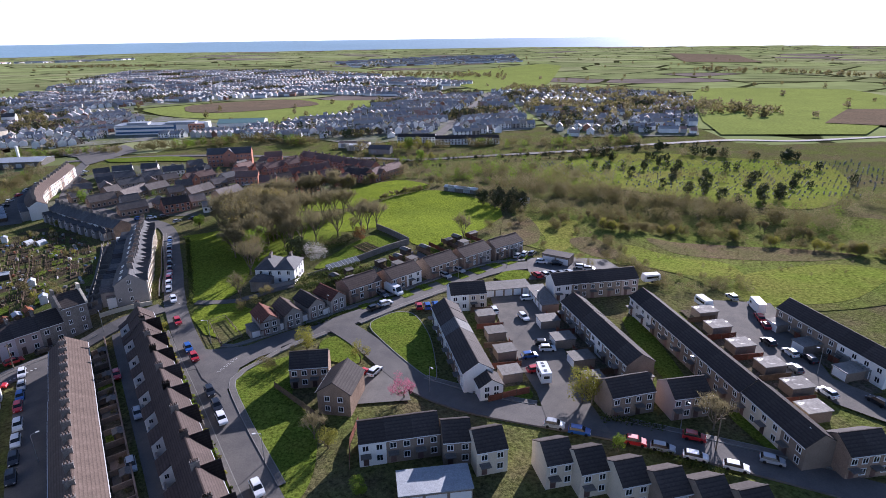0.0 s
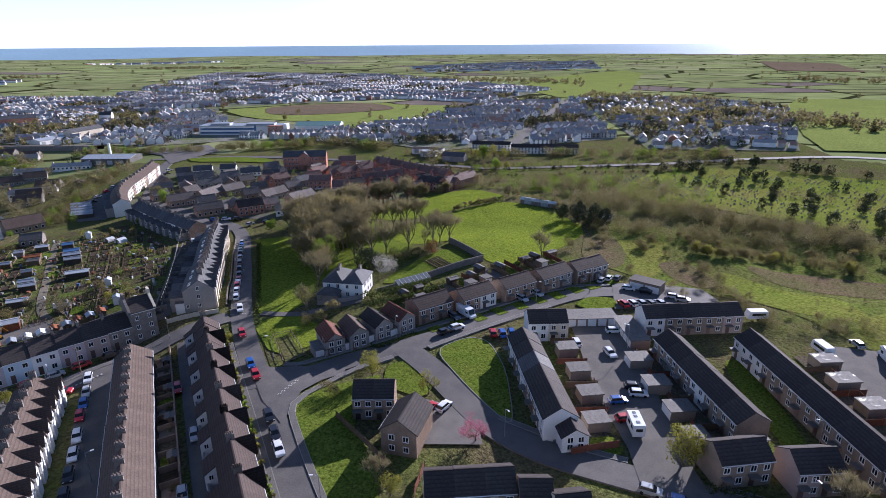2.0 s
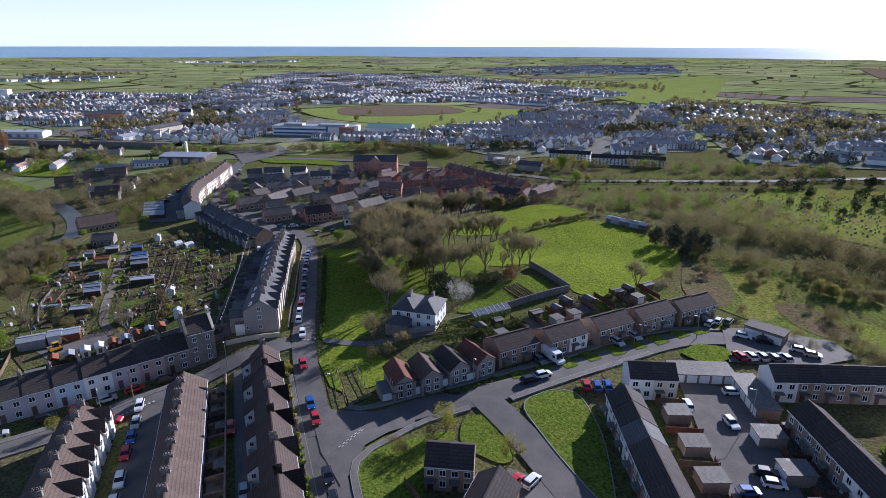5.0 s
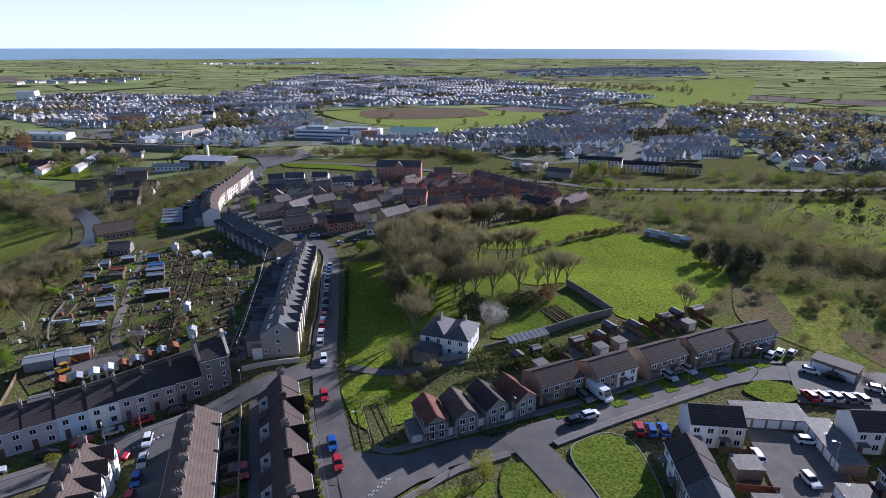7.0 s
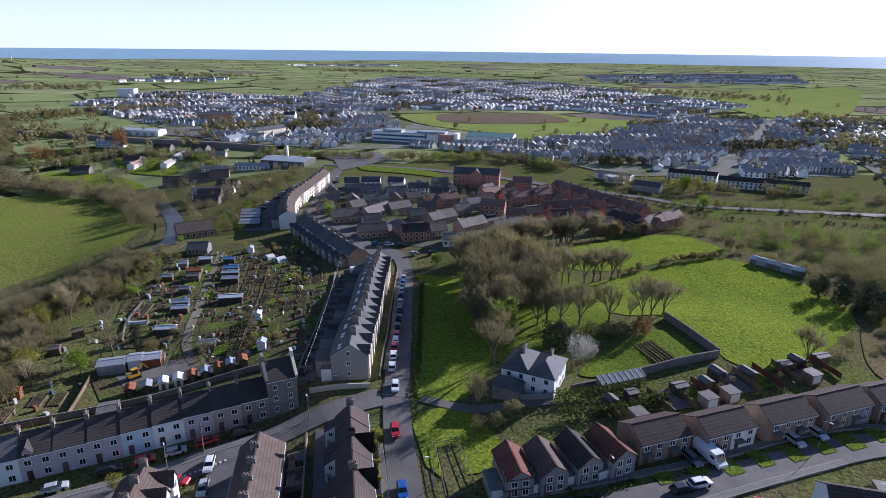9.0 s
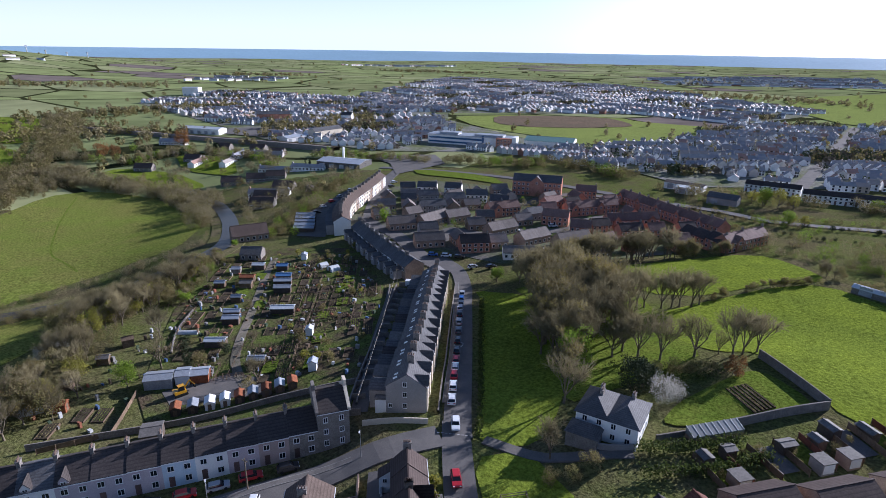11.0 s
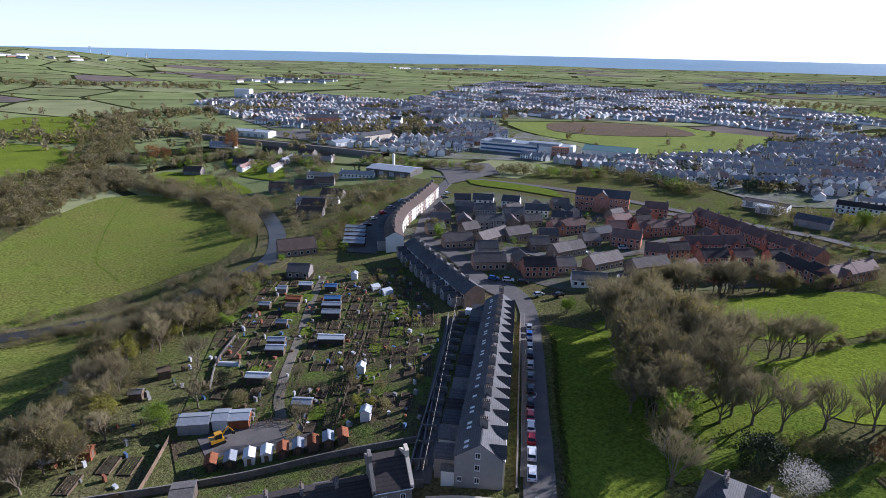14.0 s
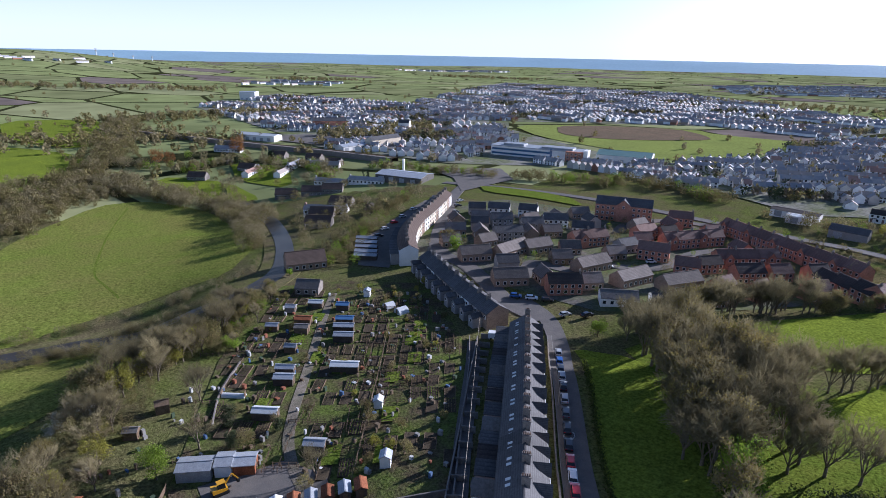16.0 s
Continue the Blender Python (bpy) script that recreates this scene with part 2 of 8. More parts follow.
M_LIGHT = mat("lamp_glass", (0.7, 0.7, 0.68), 0.15, 0.05, 2.0, 9.0, 0.0)
M_REDLIGHT = mat("red_lamp_glass", (0.35, 0.02, 0.02), 0.2, 0.05, 2.0, 9.0, 0.0)
M_CARGLASS = mat("car_glass", (0.015, 0.017, 0.02), 0.05, 0.05, 2.0, 9.0, 0.0)


for m, gloss, shine in ((M_SLATE, 0.65, 0.08), (M_DARKTILE, 0.7, 0.05), (M_BROWNTILE, 0.7, 0.05), (M_DARKBROWN, 0.7, 0.05), (M_REDTILE, 0.7, 0.05), (M_REDBROWN, 0.7, 0.06), (M_ASPHALT, 0.8, 0.05), (M_CONC, 0.85, 0.03), (M_WATER, 0.3, 0.07)):
    m.node_tree.nodes["Principled BSDF"].inputs["Roughness"].default_value = gloss
    m.node_tree.nodes["Principled BSDF"].inputs["Specular IOR Level"].default_value = shine
for m, deep in ((M_GROUND, 0.3), (M_FIELD, 0.22), (M_DIMFIELD, 0.16), (M_LAWN, 0.16), (M_SCRUB, 0.35), (M_PLOT, 0.2)):
    m.node_tree.nodes["Bump"].inputs["Distance"].default_value = deep


def paint(name, base):
    m = mat(name, base, 0.28, 0.04, 1.0, 4.0, 0.0, coords="obj")
    m.node_tree.nodes["Principled BSDF"].inputs["Coat Weight"].default_value = 0.6
    return m


CAR_PAINT = {
    "white": paint("white_car_paint", (0.72, 0.73, 0.74)), "silver": paint("silver_car_paint", (0.36, 0.38, 0.40)), "black": paint("black_car_paint", (0.015, 0.016, 0.02)),
    "red": paint("red_car_paint", (0.42, 0.02, 0.025)), "blue": paint("blue_car_paint", (0.02, 0.09, 0.33)), "grey": paint("grey_car_paint", (0.09, 0.10, 0.11)),
}
M_YELLOW = paint("yellow_machine_paint", (0.60, 0.30, 0.01))
M_BLUE = paint("blue_plastic", (0.10, 0.20, 0.36))


# ---- mesh building ----
class Mesh:
    """Collects faces with material numbers and turns them into one mesh object."""

    def __init__(self):
        self.v, self.f, self.m = [], [], []

    def face(self, pts, k=0):
        n = len(self.v)
        self.v.extend(tuple(p) for p in pts)
        self.f.append(tuple(range(n, n + len(pts))))
        self.m.append(k)

    def box(self, x0, y0, z0, x1, y1, z1, k=0):
        n = len(self.v)
        self.v.extend([(x0, y0, z0), (x1, y0, z0), (x1, y1, z0), (x0, y1, z0), (x0, y0, z1), (x1, y0, z1), (x1, y1, z1), (x0, y1, z1)])
        for q in ((0, 3, 2, 1), (4, 5, 6, 7), (0, 1, 5, 4), (1, 2, 6, 5), (2, 3, 7, 6), (3, 0, 4, 7)):
            self.f.append(tuple(n + i for i in q))
            self.m.append(k)

    def solid(self, pts, vec, k=0):
        """A flat outline swept along vec, closed."""
        n, c = len(self.v), len(pts)
        self.v.extend(tuple(p) for p in pts)
        self.v.extend((p[0] + vec[0], p[1] + vec[1], p[2] + vec[2]) for p in pts)
        self.f.append(tuple(n + i for i in reversed(range(c))))
        self.f.append(tuple(n + c + i for i in range(c)))
        self.m.extend((k, k))
        for i in range(c):
            j = (i + 1) % c
            self.f.append((n + i, n + j, n + c + j, n + c + i))
            self.m.append(k)

    def tube(self, a, b, ra, rb, sides=6, k=0, cap=True):
        a, b = Vector(a), Vector(b)
        d = (b - a).normalized()
        u = d.orthogonal().normalized()
        w = d.cross(u)
        n = len(self.v)
        for c, r in ((a, ra), (b, rb)):
            for i in range(sides):
                t = 2 * math.pi * i / sides
                self.v.append(tuple(c + r * (math.cos(t) * u + math.sin(t) * w)))
        for i in range(sides):
            j = (i + 1) % sides
            self.f.append((n + i, n + j, n + sides + j, n + sides + i))
            self.m.append(k)
        if cap:
            self.f.append(tuple(n + sides + i for i in range(sides)))
            self.f.append(tuple(n + i for i in reversed(range(sides))))
            self.m.extend((k, k))

    def data(self, name, mats, smooth=False):
        me = bpy.data.meshes.new(name)
        me.from_pydata(self.v, [], self.f)
        for m in mats:
            me.materials.append(m)
        if len(mats) > 1:
            me.polygons.foreach_set("material_index", self.m)
        if smooth:
            me.polygons.foreach_set("use_smooth", [True] * len(self.f))
        me.update()
        return me

    def part(self, name, mats, parent=None, label="", smooth=False):
        ob = new(name, self.data(name, mats if isinstance(mats, (list, tuple)) else [mats], smooth))
        if parent:
            ob.parent = parent
        if label:
            tagged(ob, label)
        return ob


def share(name, me, parent, m=None, label=""):
    """An object of its own on a mesh that others use too."""
    ob = new(name, me)
    ob.parent = parent
    if m is not None:
        ob.matrix_basis = m
    if label:
        tagged(ob, label)
    return ob


def thing(name, m, label, category, group=""):
    ob = tagged(new(name), label, category, group)
    ob.empty_display_size = 0.3
    ob.matrix_basis = m
    return ob


def repaint(ob, part_name, material):
    """Gives the parts of that name under ob another material, on the object and not on the shared mesh."""
    for c in ob.children_recursive:
        if c.name.split(".")[0] == part_name and c.type == "MESH":
            c.material_slots[0].link = "OBJECT"
            c.material_slots[0].material = material


# ---- the lie of the land ----
GROUND = (
    (0, 40, -0.8), (0, 100, -0.8), (50, 100, -0.8), (80, 140, -0.8), (20, 140, -0.5), (-20, 140, 0.0), (-45, 107, -0.6),
    (-62, 100, -2.3), (-82, 100, -4.5), (-101, 114, -6.3), (-103, 124, -5.2), (-73, 138, -2.0), (-83, 156, -2.0), (-94, 185, -5.5),
    (-120, 232, -9.0), (-140, 138, -9.0), (-165, 190, -9.5), (-195, 205, -10.0), (-43, 165, 0.0), (-20, 195, 1.4), (-45, 230, -2.0),
    (0, 260, -1.0), (65, 210, -2.5), (90, 215, -6.0), (-90, 310, -8.5), (-135, 360, -9.5), (-258, 167, -20.7), (-333, 212, -23.0),
    (-370, 270, -24.0), (-300, 560, -14.0), (150, 350, -9.0), (130, 130, -1.5),
)
# height of the land's far edge, by azimuth
SKYLINE = ((-60, -40, -5, 8, 22, 34, 60), (-10, -16, -14, -12, -12, -16, -18))
def ground_z(x, y):
    r = math.hypot(x, y)
    s = d = 0.0
    for a, b, c in GROUND:
        w = 1.0 / ((x - a) ** 2 + (y - b) ** 2 + 60.0) ** 1.7
        s += w * c
        d += w
    near = s / d
    az = math.degrees(math.atan2(x + 30, y - 45))
    s = min(1.0, max(0.0, (r - 900) / 3000.0))
    s = s * s * (3 - 2 * s)
    far = -14.0 + (float(np.interp(az, SKYLINE[0], SKYLINE[1])) + 14.0) * s + 58.0 * math.exp(-((az + 68) / 11.0) ** 2 - ((r - 2900) / 900.0) ** 2)
    far += 5.0 * math.sin(x / 310.0 + 1.0) * math.sin(y / 270.0 + 0.6) * min(1.0, max(0.0, (r - 900) / 900))
    k = min(1.0, max(0.0, (r - 480) / 500.0))
    k = k * k * (3 - 2 * k)
    return near * (1 - k) + far * k


def at(x, y, ang=0.0, lift=0.0):
    return pose(x, y, ground_z(x, y) + lift, 0, 0, ang)


def grid_axis(lo, a, b, hi, fine, coarse):
    out = list(np.arange(lo, a, coarse)) + list(np.arange(a, b, fine)) + list(np.arange(b, hi + 1, coarse))
    return [float(q) for q in out]


def build_ground():
    xs, ys = grid_axis(-4400, -480, 230, 4400, 4.0, 80.0), grid_axis(-900, 30, 420, 4500, 4.0, 80.0)
    g = Mesh()
    nx = len(xs)
    for y in ys:
        for x in xs:
            r = math.hypot(x, y)
            g.v.append((x, y, ground_z(x, y) if r < 4150 else min(ground_z(x, y), -14.0) - min(90.0, (r - 4150) * 0.45)))
    for j in range(len(ys) - 1):
        for i in range(nx - 1):
            g.f.append((j * nx + i, j * nx + i + 1, (j + 1) * nx + i + 1, (j + 1) * nx + i))
            cx, cy = xs[i], ys[j]
            g.m.append(0 if math.hypot(cx, cy) < 470 else 1)
    ob = g.part("ground", [M_GROUND, M_FARLAND], smooth=True)
    tagged(ob, "rolling green ground of rough grass and hedged fields", "ground", kind="structure")


def far_land():
    """Hedged pasture in patches, some of it ploughed, with distance haze put into the colours."""
    m = mat("hedged_fields", (0.12, 0.18, 0.03), 0.95, 0.2, 0.01, 0.15, 0.0)
    nt = m.node_tree
    N, L = nt.nodes, nt.links
    bs = N["Principled BSDF"]
    bs.inputs["Specular IOR Level"].default_value = 0.0
    geo = N.new("ShaderNodeNewGeometry")
    mp = N.new("ShaderNodeMapping")
    mp.inputs["Rotation"].default_value = (0, 0, 0.5)
    mp.inputs["Scale"].default_value = (0.0048, 0.0075, 0.0)
    L.new(geo.outputs["Position"], mp.inputs["Vector"])
    vo, ve = N.new("ShaderNodeTexVoronoi"), N.new("ShaderNodeTexVoronoi")
    ve.feature = "DISTANCE_TO_EDGE"
    for v in (vo, ve):
        v.inputs["Scale"].default_value = 1.0
        v.inputs["Randomness"].default_value = 0.8
        L.new(mp.outputs["Vector"], v.inputs["Vector"])
    sep = N.new("ShaderNodeSeparateColor")
    L.new(vo.outputs["Color"], sep.inputs["Color"])
    ramp = N.new("ShaderNodeValToRGB")
    ramp.color_ramp.interpolation = "CONSTANT"
    # field colours paled and greyed in place of haze over the distance
    cols = ((0.0, (0.22, 0.25, 0.10)), (0.3, (0.19, 0.215, 0.09)), (0.55, (0.25, 0.26, 0.125)), (0.75, (0.19, 0.205, 0.09)), (0.92, (0.17, 0.14, 0.12)))
    for k, (p, c) in enumerate(cols):
        e = ramp.color_ramp.elements[k] if k < 2 else ramp.color_ramp.elements.new(p)
        e.position, e.color = p, (*c, 1)
    L.new(sep.outputs["Red"], ramp.inputs["Fac"])
    no = N.new("ShaderNodeTexNoise")
    no.inputs["Scale"].default_value, no.inputs["Detail"].default_value = 0.02, 6.0
    L.new(geo.outputs["Position"], no.inputs["Vector"])
    mr = N.new("ShaderNodeMapRange")
    mr.inputs["From Min"].default_value, mr.inputs["From Max"].default_value = 0.3, 0.7
    mr.inputs["To Min"].default_value, mr.inputs["To Max"].default_value = 0.75, 1.2
    L.new(no.outputs["Fac"], mr.inputs["Value"])
    sc = N.new("ShaderNodeVectorMath")
    sc.operation = "SCALE"
    L.new(ramp.outputs["Color"], sc.inputs[0])
    L.new(mr.outputs["Result"], sc.inputs["Scale"])
    edge = N.new("ShaderNodeMapRange")
    edge.inputs["From Min"].default_value, edge.inputs["From Max"].default_value = 0.022, 0.03
    L.new(ve.outputs["Distance"], edge.inputs["Value"])
    mx = N.new("ShaderNodeMixRGB")
    mx.inputs["Color1"].default_value = (0.035, 0.038, 0.016, 1)
    L.new(edge.outputs["Result"], mx.inputs["Fac"])
    L.new(sc.outputs["Vector"], mx.inputs["Color2"])
    L.new(mx.outputs["Color"], bs.inputs["Base Color"])
    return m


M_FARLAND = far_land()
build_ground()


def build_sea():
    s = Mesh()
    rings = ((4130, -60.0), (4300, -42.0), (4500, -12.0), (4700, 16.0), (4850, 36.5), (4930, 43.0))
    steps = 90
    for r, z in rings:
        for i in range(steps + 1):
            a = radians(-110 + 200 * i / steps)
            s.v.append((-30 + r * math.sin(a), 45 + r * math.cos(a), z))
    for j in range(len(rings) - 1):
        for i in range(steps):
            n = j * (steps + 1) + i
            s.f.append((n, n + 1, n + steps + 2, n + steps + 1))
            s.m.append(0)
    tagged(s.part("water", [M_SEA], smooth=True), "calm blue sea along the horizon", "sea", kind="structure")


build_sea()


def along(x, y, ang, s, n=0.0):
    """The place s metres along the direction ang from (x, y) and n metres to its left."""
    c, d = math.cos(radians(ang)), math.sin(radians(ang))
    return x + s * c - n * d, y + s * d + n * c


def smooth_line(pts, step=3.0):
    """Points along a smooth curve through pts."""
    out = []
    p = [Vector(q) for q in pts]
    p = [2 * p[0] - p[1]] + p + [2 * p[-1] - p[-2]]
    for i in range(1, len(p) - 2):
        n = max(1, int((p[i + 1] - p[i]).length / step))
        for k in range(n):
            t = k / n
            a, b, c, d = p[i - 1], p[i], p[i + 1], p[i + 2]
            out.append(0.5 * (2 * b + (c - a) * t + (2 * a - 5 * b + 4 * c - d) * t * t + (3 * b - a - 3 * c + d) * t * t * t))
    out.append(p[-2])
    return out


def strip(name, pts, width, material, lift, label, category, thick=0.4, kind="structure", offset=0.0, step=3.0):
    """A slab of that width along a smooth line, laid on the land."""
    line = smooth_line(pts, step)
    s = Mesh()
    cols = max(2, int(width / 3) + 2)
    n = len(line)
    for i, p in enumerate(line):
        d = (line[min(i + 1, n - 1)] - line[max(i - 1, 0)]).normalized()
        nrm = Vector((-d.y, d.x))
        for c in range(cols):
            q = p + nrm * (offset + width * (c / (cols - 1) - 0.5))
            s.v.append((q.x, q.y, ground_z(q.x, q.y) + lift))
    top = len(s.v)
    for i in range(n):
        for c in (0, cols - 1):
            x, y, z = s.v[i * cols + c]
            s.v.append((x, y, z - thick))
    for i in range(n - 1):
        for c in range(cols - 1):
            a = i * cols + c
            s.f.append((a + 1, a, a + cols, a + cols + 1))
            s.m.append(0)
        a, b = i * cols, top + 2 * i
        s.f.append((a, b, b + 2, a + cols))
        a2, b2 = i * cols + cols - 1, top + 2 * i + 1
        s.f.append((a2, a2 + cols, b2 + 2, b2))
        s.m.extend((0, 0))
    ob = s.part(name, [material], smooth=False)
    return tagged(ob, label, category, kind=kind)


def rounded(pts, times=2):
    """The outline with its corners cut."""
    for _ in range(times):
        out = []
        for i, (x1, y1) in enumerate(pts):
            x0, y0 = pts[i - 1]
            out += [(0.8 * x0 + 0.2 * x1, 0.8 * y0 + 0.2 * y1), (0.2 * x0 + 0.8 * x1, 0.2 * y0 + 0.8 * y1)]
        pts = out
    return pts


def patch(name, pts, material, lift, label, category):
    """A piece of land laid over the ground; grass has rounded corners."""
    if category in ("field", "lawn", "scrub", "cemetery"):
        pts = rounded(pts, 1 if category == "field" else 2)
    reach = max(5.0, sum(math.dist(a, b) for a, b in zip(pts, pts[1:])) / 70)
    bm = bmesh.new()
    bm.faces.new([bm.verts.new((x, y, 0)) for x, y in pts])
    bmesh.ops.triangulate(bm, faces=bm.faces[:])
    for _ in range(6):
        long_edges = [e for e in bm.edges if e.calc_length() > reach]
        if not long_edges:
            break
        bmesh.ops.subdivide_edges(bm, edges=long_edges, cuts=1)
        bmesh.ops.triangulate(bm, faces=[f for f in bm.faces if len(f.verts) > 3])
    for v in bm.verts:
        v.co.z = ground_z(v.co.x, v.co.y) + lift
    for f in bm.faces:
        if f.normal.z < 0:
            f.normal_flip()
    me = bpy.data.meshes.new(name)
    bm.to_mesh(me)
    bm.free()
    me.materials.append(material)
    return tagged(new(name, me), label, category, kind="structure")


def inside(x, y, pts):
    hit = False
    for i in range(len(pts)):
        (x0, y0), (x1, y1) = pts[i], pts[i - 1]
        if (y0 > y) != (y1 > y) and x < (x1 - x0) * (y - y0) / (y1 - y0) + x0:
            hit = not hit
    return hit

# ---- fields, roads and paths ----
M_BANK = mat("reedy_bank", (0.14, 0.115, 0.065), 0.95, 0.55, 0.1, 1.5, 1.0, tint=(0.10, 0.105, 0.035))
M_TRACK = mat("stony_track", (0.21, 0.18, 0.145), 0.95, 0.4, 0.4, 3.0, 0.6, tint=(0.13, 0.12, 0.085))
# hill grass made paler than near pasture, standing in for distance haze
M_HILL = mat("hill_pasture", (0.21, 0.245, 0.065), 0.95, 0.3, 0.02, 0.5, 0.3, tint=(0.18, 0.21, 0.06))
M_YARD = mat("garden_earth_and_slabs", (0.13, 0.10, 0.08), 0.95, 0.5, 0.5, 2.0, 0.5, tint=(0.085, 0.085, 0.05))
M_WORN = mat("worn_brown_earth", (0.17, 0.125, 0.085), 0.95, 0.3, 0.05, 0.6, 0.5, tint=(0.14, 0.11, 0.075))
patch("field", [(-52, 222), (-40, 206), (-33, 203), (-25, 207), (-16, 197), (-9, 184.5), (1, 187), (12, 203), (27, 233), (13, 257), (-6, 271), (-22, 260), (-38, 241)], M_FIELD, 0.16, "bright green sheep pasture behind a stone wall", "field")
patch("field", [(-86, 252), (-70, 264), (-55, 279), (-34, 296), (-22, 298), (-6, 280), (-7, 273), (-23, 263), (-40, 244), (-55, 238)], M_FIELD, 0.16, "narrow green pasture strip beyond a hedge", "field")
patch("field", [(-109, 229), (-92, 230), (-79, 214), (-72, 196), (-64, 181), (-60, 165), (-60, 152), (-71, 147), (-75.4, 160), (-102.6, 221)], M_FIELD, 0.16, "sloping green field crossed by tree shadows", "field")
patch("field", [(-70, 143), (-62, 150), (-48, 140), (-49, 133), (-58, 127)], M_FIELD, 0.18, "rough green corner plot beside the road", "field")
patch("field", [(-262, 122), (-260, 152), (-261, 164), (-259, 187), (-253, 205), (-244, 219), (-262, 246), (-279, 262), (-312, 287), (-376, 296), (-412, 286), (-421, 262), (-388, 210), (-366, 186), (-330, 116)], M_DIMFIELD, 0.16, "wide river meadow of pale tussocky grass", "field")
patch("field", [(-190, 116), (-194, 131), (-200, 145), (-208, 160), (-228, 168), (-241, 155), (-247, 138), (-240, 105)], M_DIMFIELD, 0.16, "green meadow on the near river bank", "field")
patch("field", [(-560, 326), (-640, 304), (-700, 250), (-520, 200), (-486, 236), (-474, 262), (-510, 304)], M_FIELD, 0.3, "hillside pasture beyond the river", "field")
patch("field", [(-835, 379), (-785, 450), (-700, 432), (-640, 394), (-578, 338), (-674, 316)], M_FIELD, 0.3, "hillside pasture above a hedge", "field")
patch("playing_field", [(-377, 735), (-309, 800), (-185, 842), (-160, 806), (-62, 790), (-104, 648), (-163, 576), (-204, 618), (-306, 660)], M_HILL, 0.5, "flat green playing field behind the school", "field")
patch("ploughed_field", [(-330, 765), (-295, 800), (-205, 832), (-166, 785), (-152, 744), (-200, 705), (-253, 685), (-300, 695)], M_WORN, 0.8, "brown worn ground in the playing field", "field")
patch("green", [(-20, 130.5), (-13, 137.5), (-7.7, 136.5), (-3.2, 124), (-1.4, 104.5), (-5.5, 109), (-12.6, 119)], M_LAWN, 0.42, "rounded village green of tufted grass", "lawn")
patch("lawn", [(-48, 109), (-36, 117), (-29, 121), (-33, 103), (-24, 92), (-22, 78), (-25, 68), (-33, 84), (-40, 96)], M_LAWN, 0.2, "sloping lawn beside the main road", "lawn")
patch("lawn", [(-30, 124), (-24, 126.5), (-18, 117), (-20, 112), (-29, 116)], M_LAWN, 0.24, "small lawn with two young trees", "lawn")
patch("lawn", [(-41.3, 166), (-39, 177), (-32, 188), (-24.5, 198), (-13, 187), (-23.5, 177.5)], M_LAWN, 0.26, "walled garden lawn of the white villa", "lawn")
patch("lawn", [(14, 160), (19, 166), (26, 166), (26, 160), (20, 156)], M_LAWN, 0.42, "small grass triangle in the turning area", "lawn")
patch("lawn", [(44, 134), (50, 135), (51, 102), (46, 100)], M_LAWN, 0.2, "strip of lawn between the housing rows", "lawn")
patch("lawn", [(12, 103.5), (17, 104), (18, 99), (12, 98.5)], M_LAWN, 0.3, "small grass plot at the court entrance", "lawn")
patch("lawn", [(53, 94), (57, 94), (62, 79), (56, 82)], M_LAWN, 0.24, "triangle of grass at the row end", "lawn")
M_TOWNLAND = mat("town_plots", (0.22, 0.21, 0.19), 0.95, 0.4, 0.04, 0.5, 0.4, tint=(0.12, 0.135, 0.06))
patch("wood_floor", [(-96, 234), (-86, 250), (-60, 238), (-40, 214), (-37, 199), (-44, 186), (-58, 168), (-62, 170), (-70, 190), (-80, 214)], M_LAWN, 0.14, "shaded grass under the trees", "grass")
patch("field", [(-446, 312), (-450, 332), (-404, 346), (-352, 330), (-360, 318), (-400, 312)], M_FIELD, 0.5, "bright lawn among river trees", "field")
patch("field", [(-404, 352), (-452, 384), (-400, 398), (-352, 356)], M_FIELD, 0.5, "open green garden by the bungalows", "field")
for pts in (
    [(-185, 530), (-60, 430), (75, 486), (80, 905), (-50, 845), (-52, 812), (-95, 645)], [(92, 448), (198, 452), (330, 800), (190, 930), (84, 900)],
    [(-520, 700), (-656, 935), (-862, 1700), (-310, 1540), (57, 1090), (-50, 850), (-184, 900), (-375, 790)], [(-840, 630), (-560, 520), (-440, 470), (-300, 470), (-190, 530), (-190, 578), (-362, 700), (-455, 880), (-656, 870), (-905, 860)],
    [(-360, 2050), (320, 2750), (230, 1805), (-248, 1700)],
):
    patch("town_ground", pts, M_TOWNLAND, 0.35, "grey streets and plots between town houses", "ground")
patch("scrub", [(20, 198), (45, 178), (70, 168), (82, 138), (100, 136), (150, 150), (210, 190), (170, 230), (110, 236), (60, 245), (30, 240)], M_SCRUB, 0.16, "rank green grass and bramble scrub", "scrub")
patch("scrub", [(20, 198), (24, 226), (34, 230), (37, 212), (34, 196), (28, 190)], M_BRAMBLE, 0.24, "brown dead bramble bank", "scrub")
patch("scrub", [(44, 200), (54, 204), (60, 190), (58, 178), (48, 182)], M_BRAMBLE, 0.24, "brown dead bramble hollow", "scrub")
patch("scrub", [(72, 204), (95, 202), (128, 189), (140, 180), (121, 175), (96, 180), (78, 186)], M_BRAMBLE, 0.24, "brown band of dead bramble", "scrub")
patch("scrub", [(31, 222), (54, 227), (52, 212), (42, 186), (34, 186), (38, 205)], M_DIMFIELD, 0.2, "rough green clearing in the scrub", "scrub")
patch("scrub", [(63, 198), (78, 181), (92, 177), (90, 156), (71, 163), (60, 176)], M_DIMFIELD, 0.2, "grassy slope above the housing", "scrub")
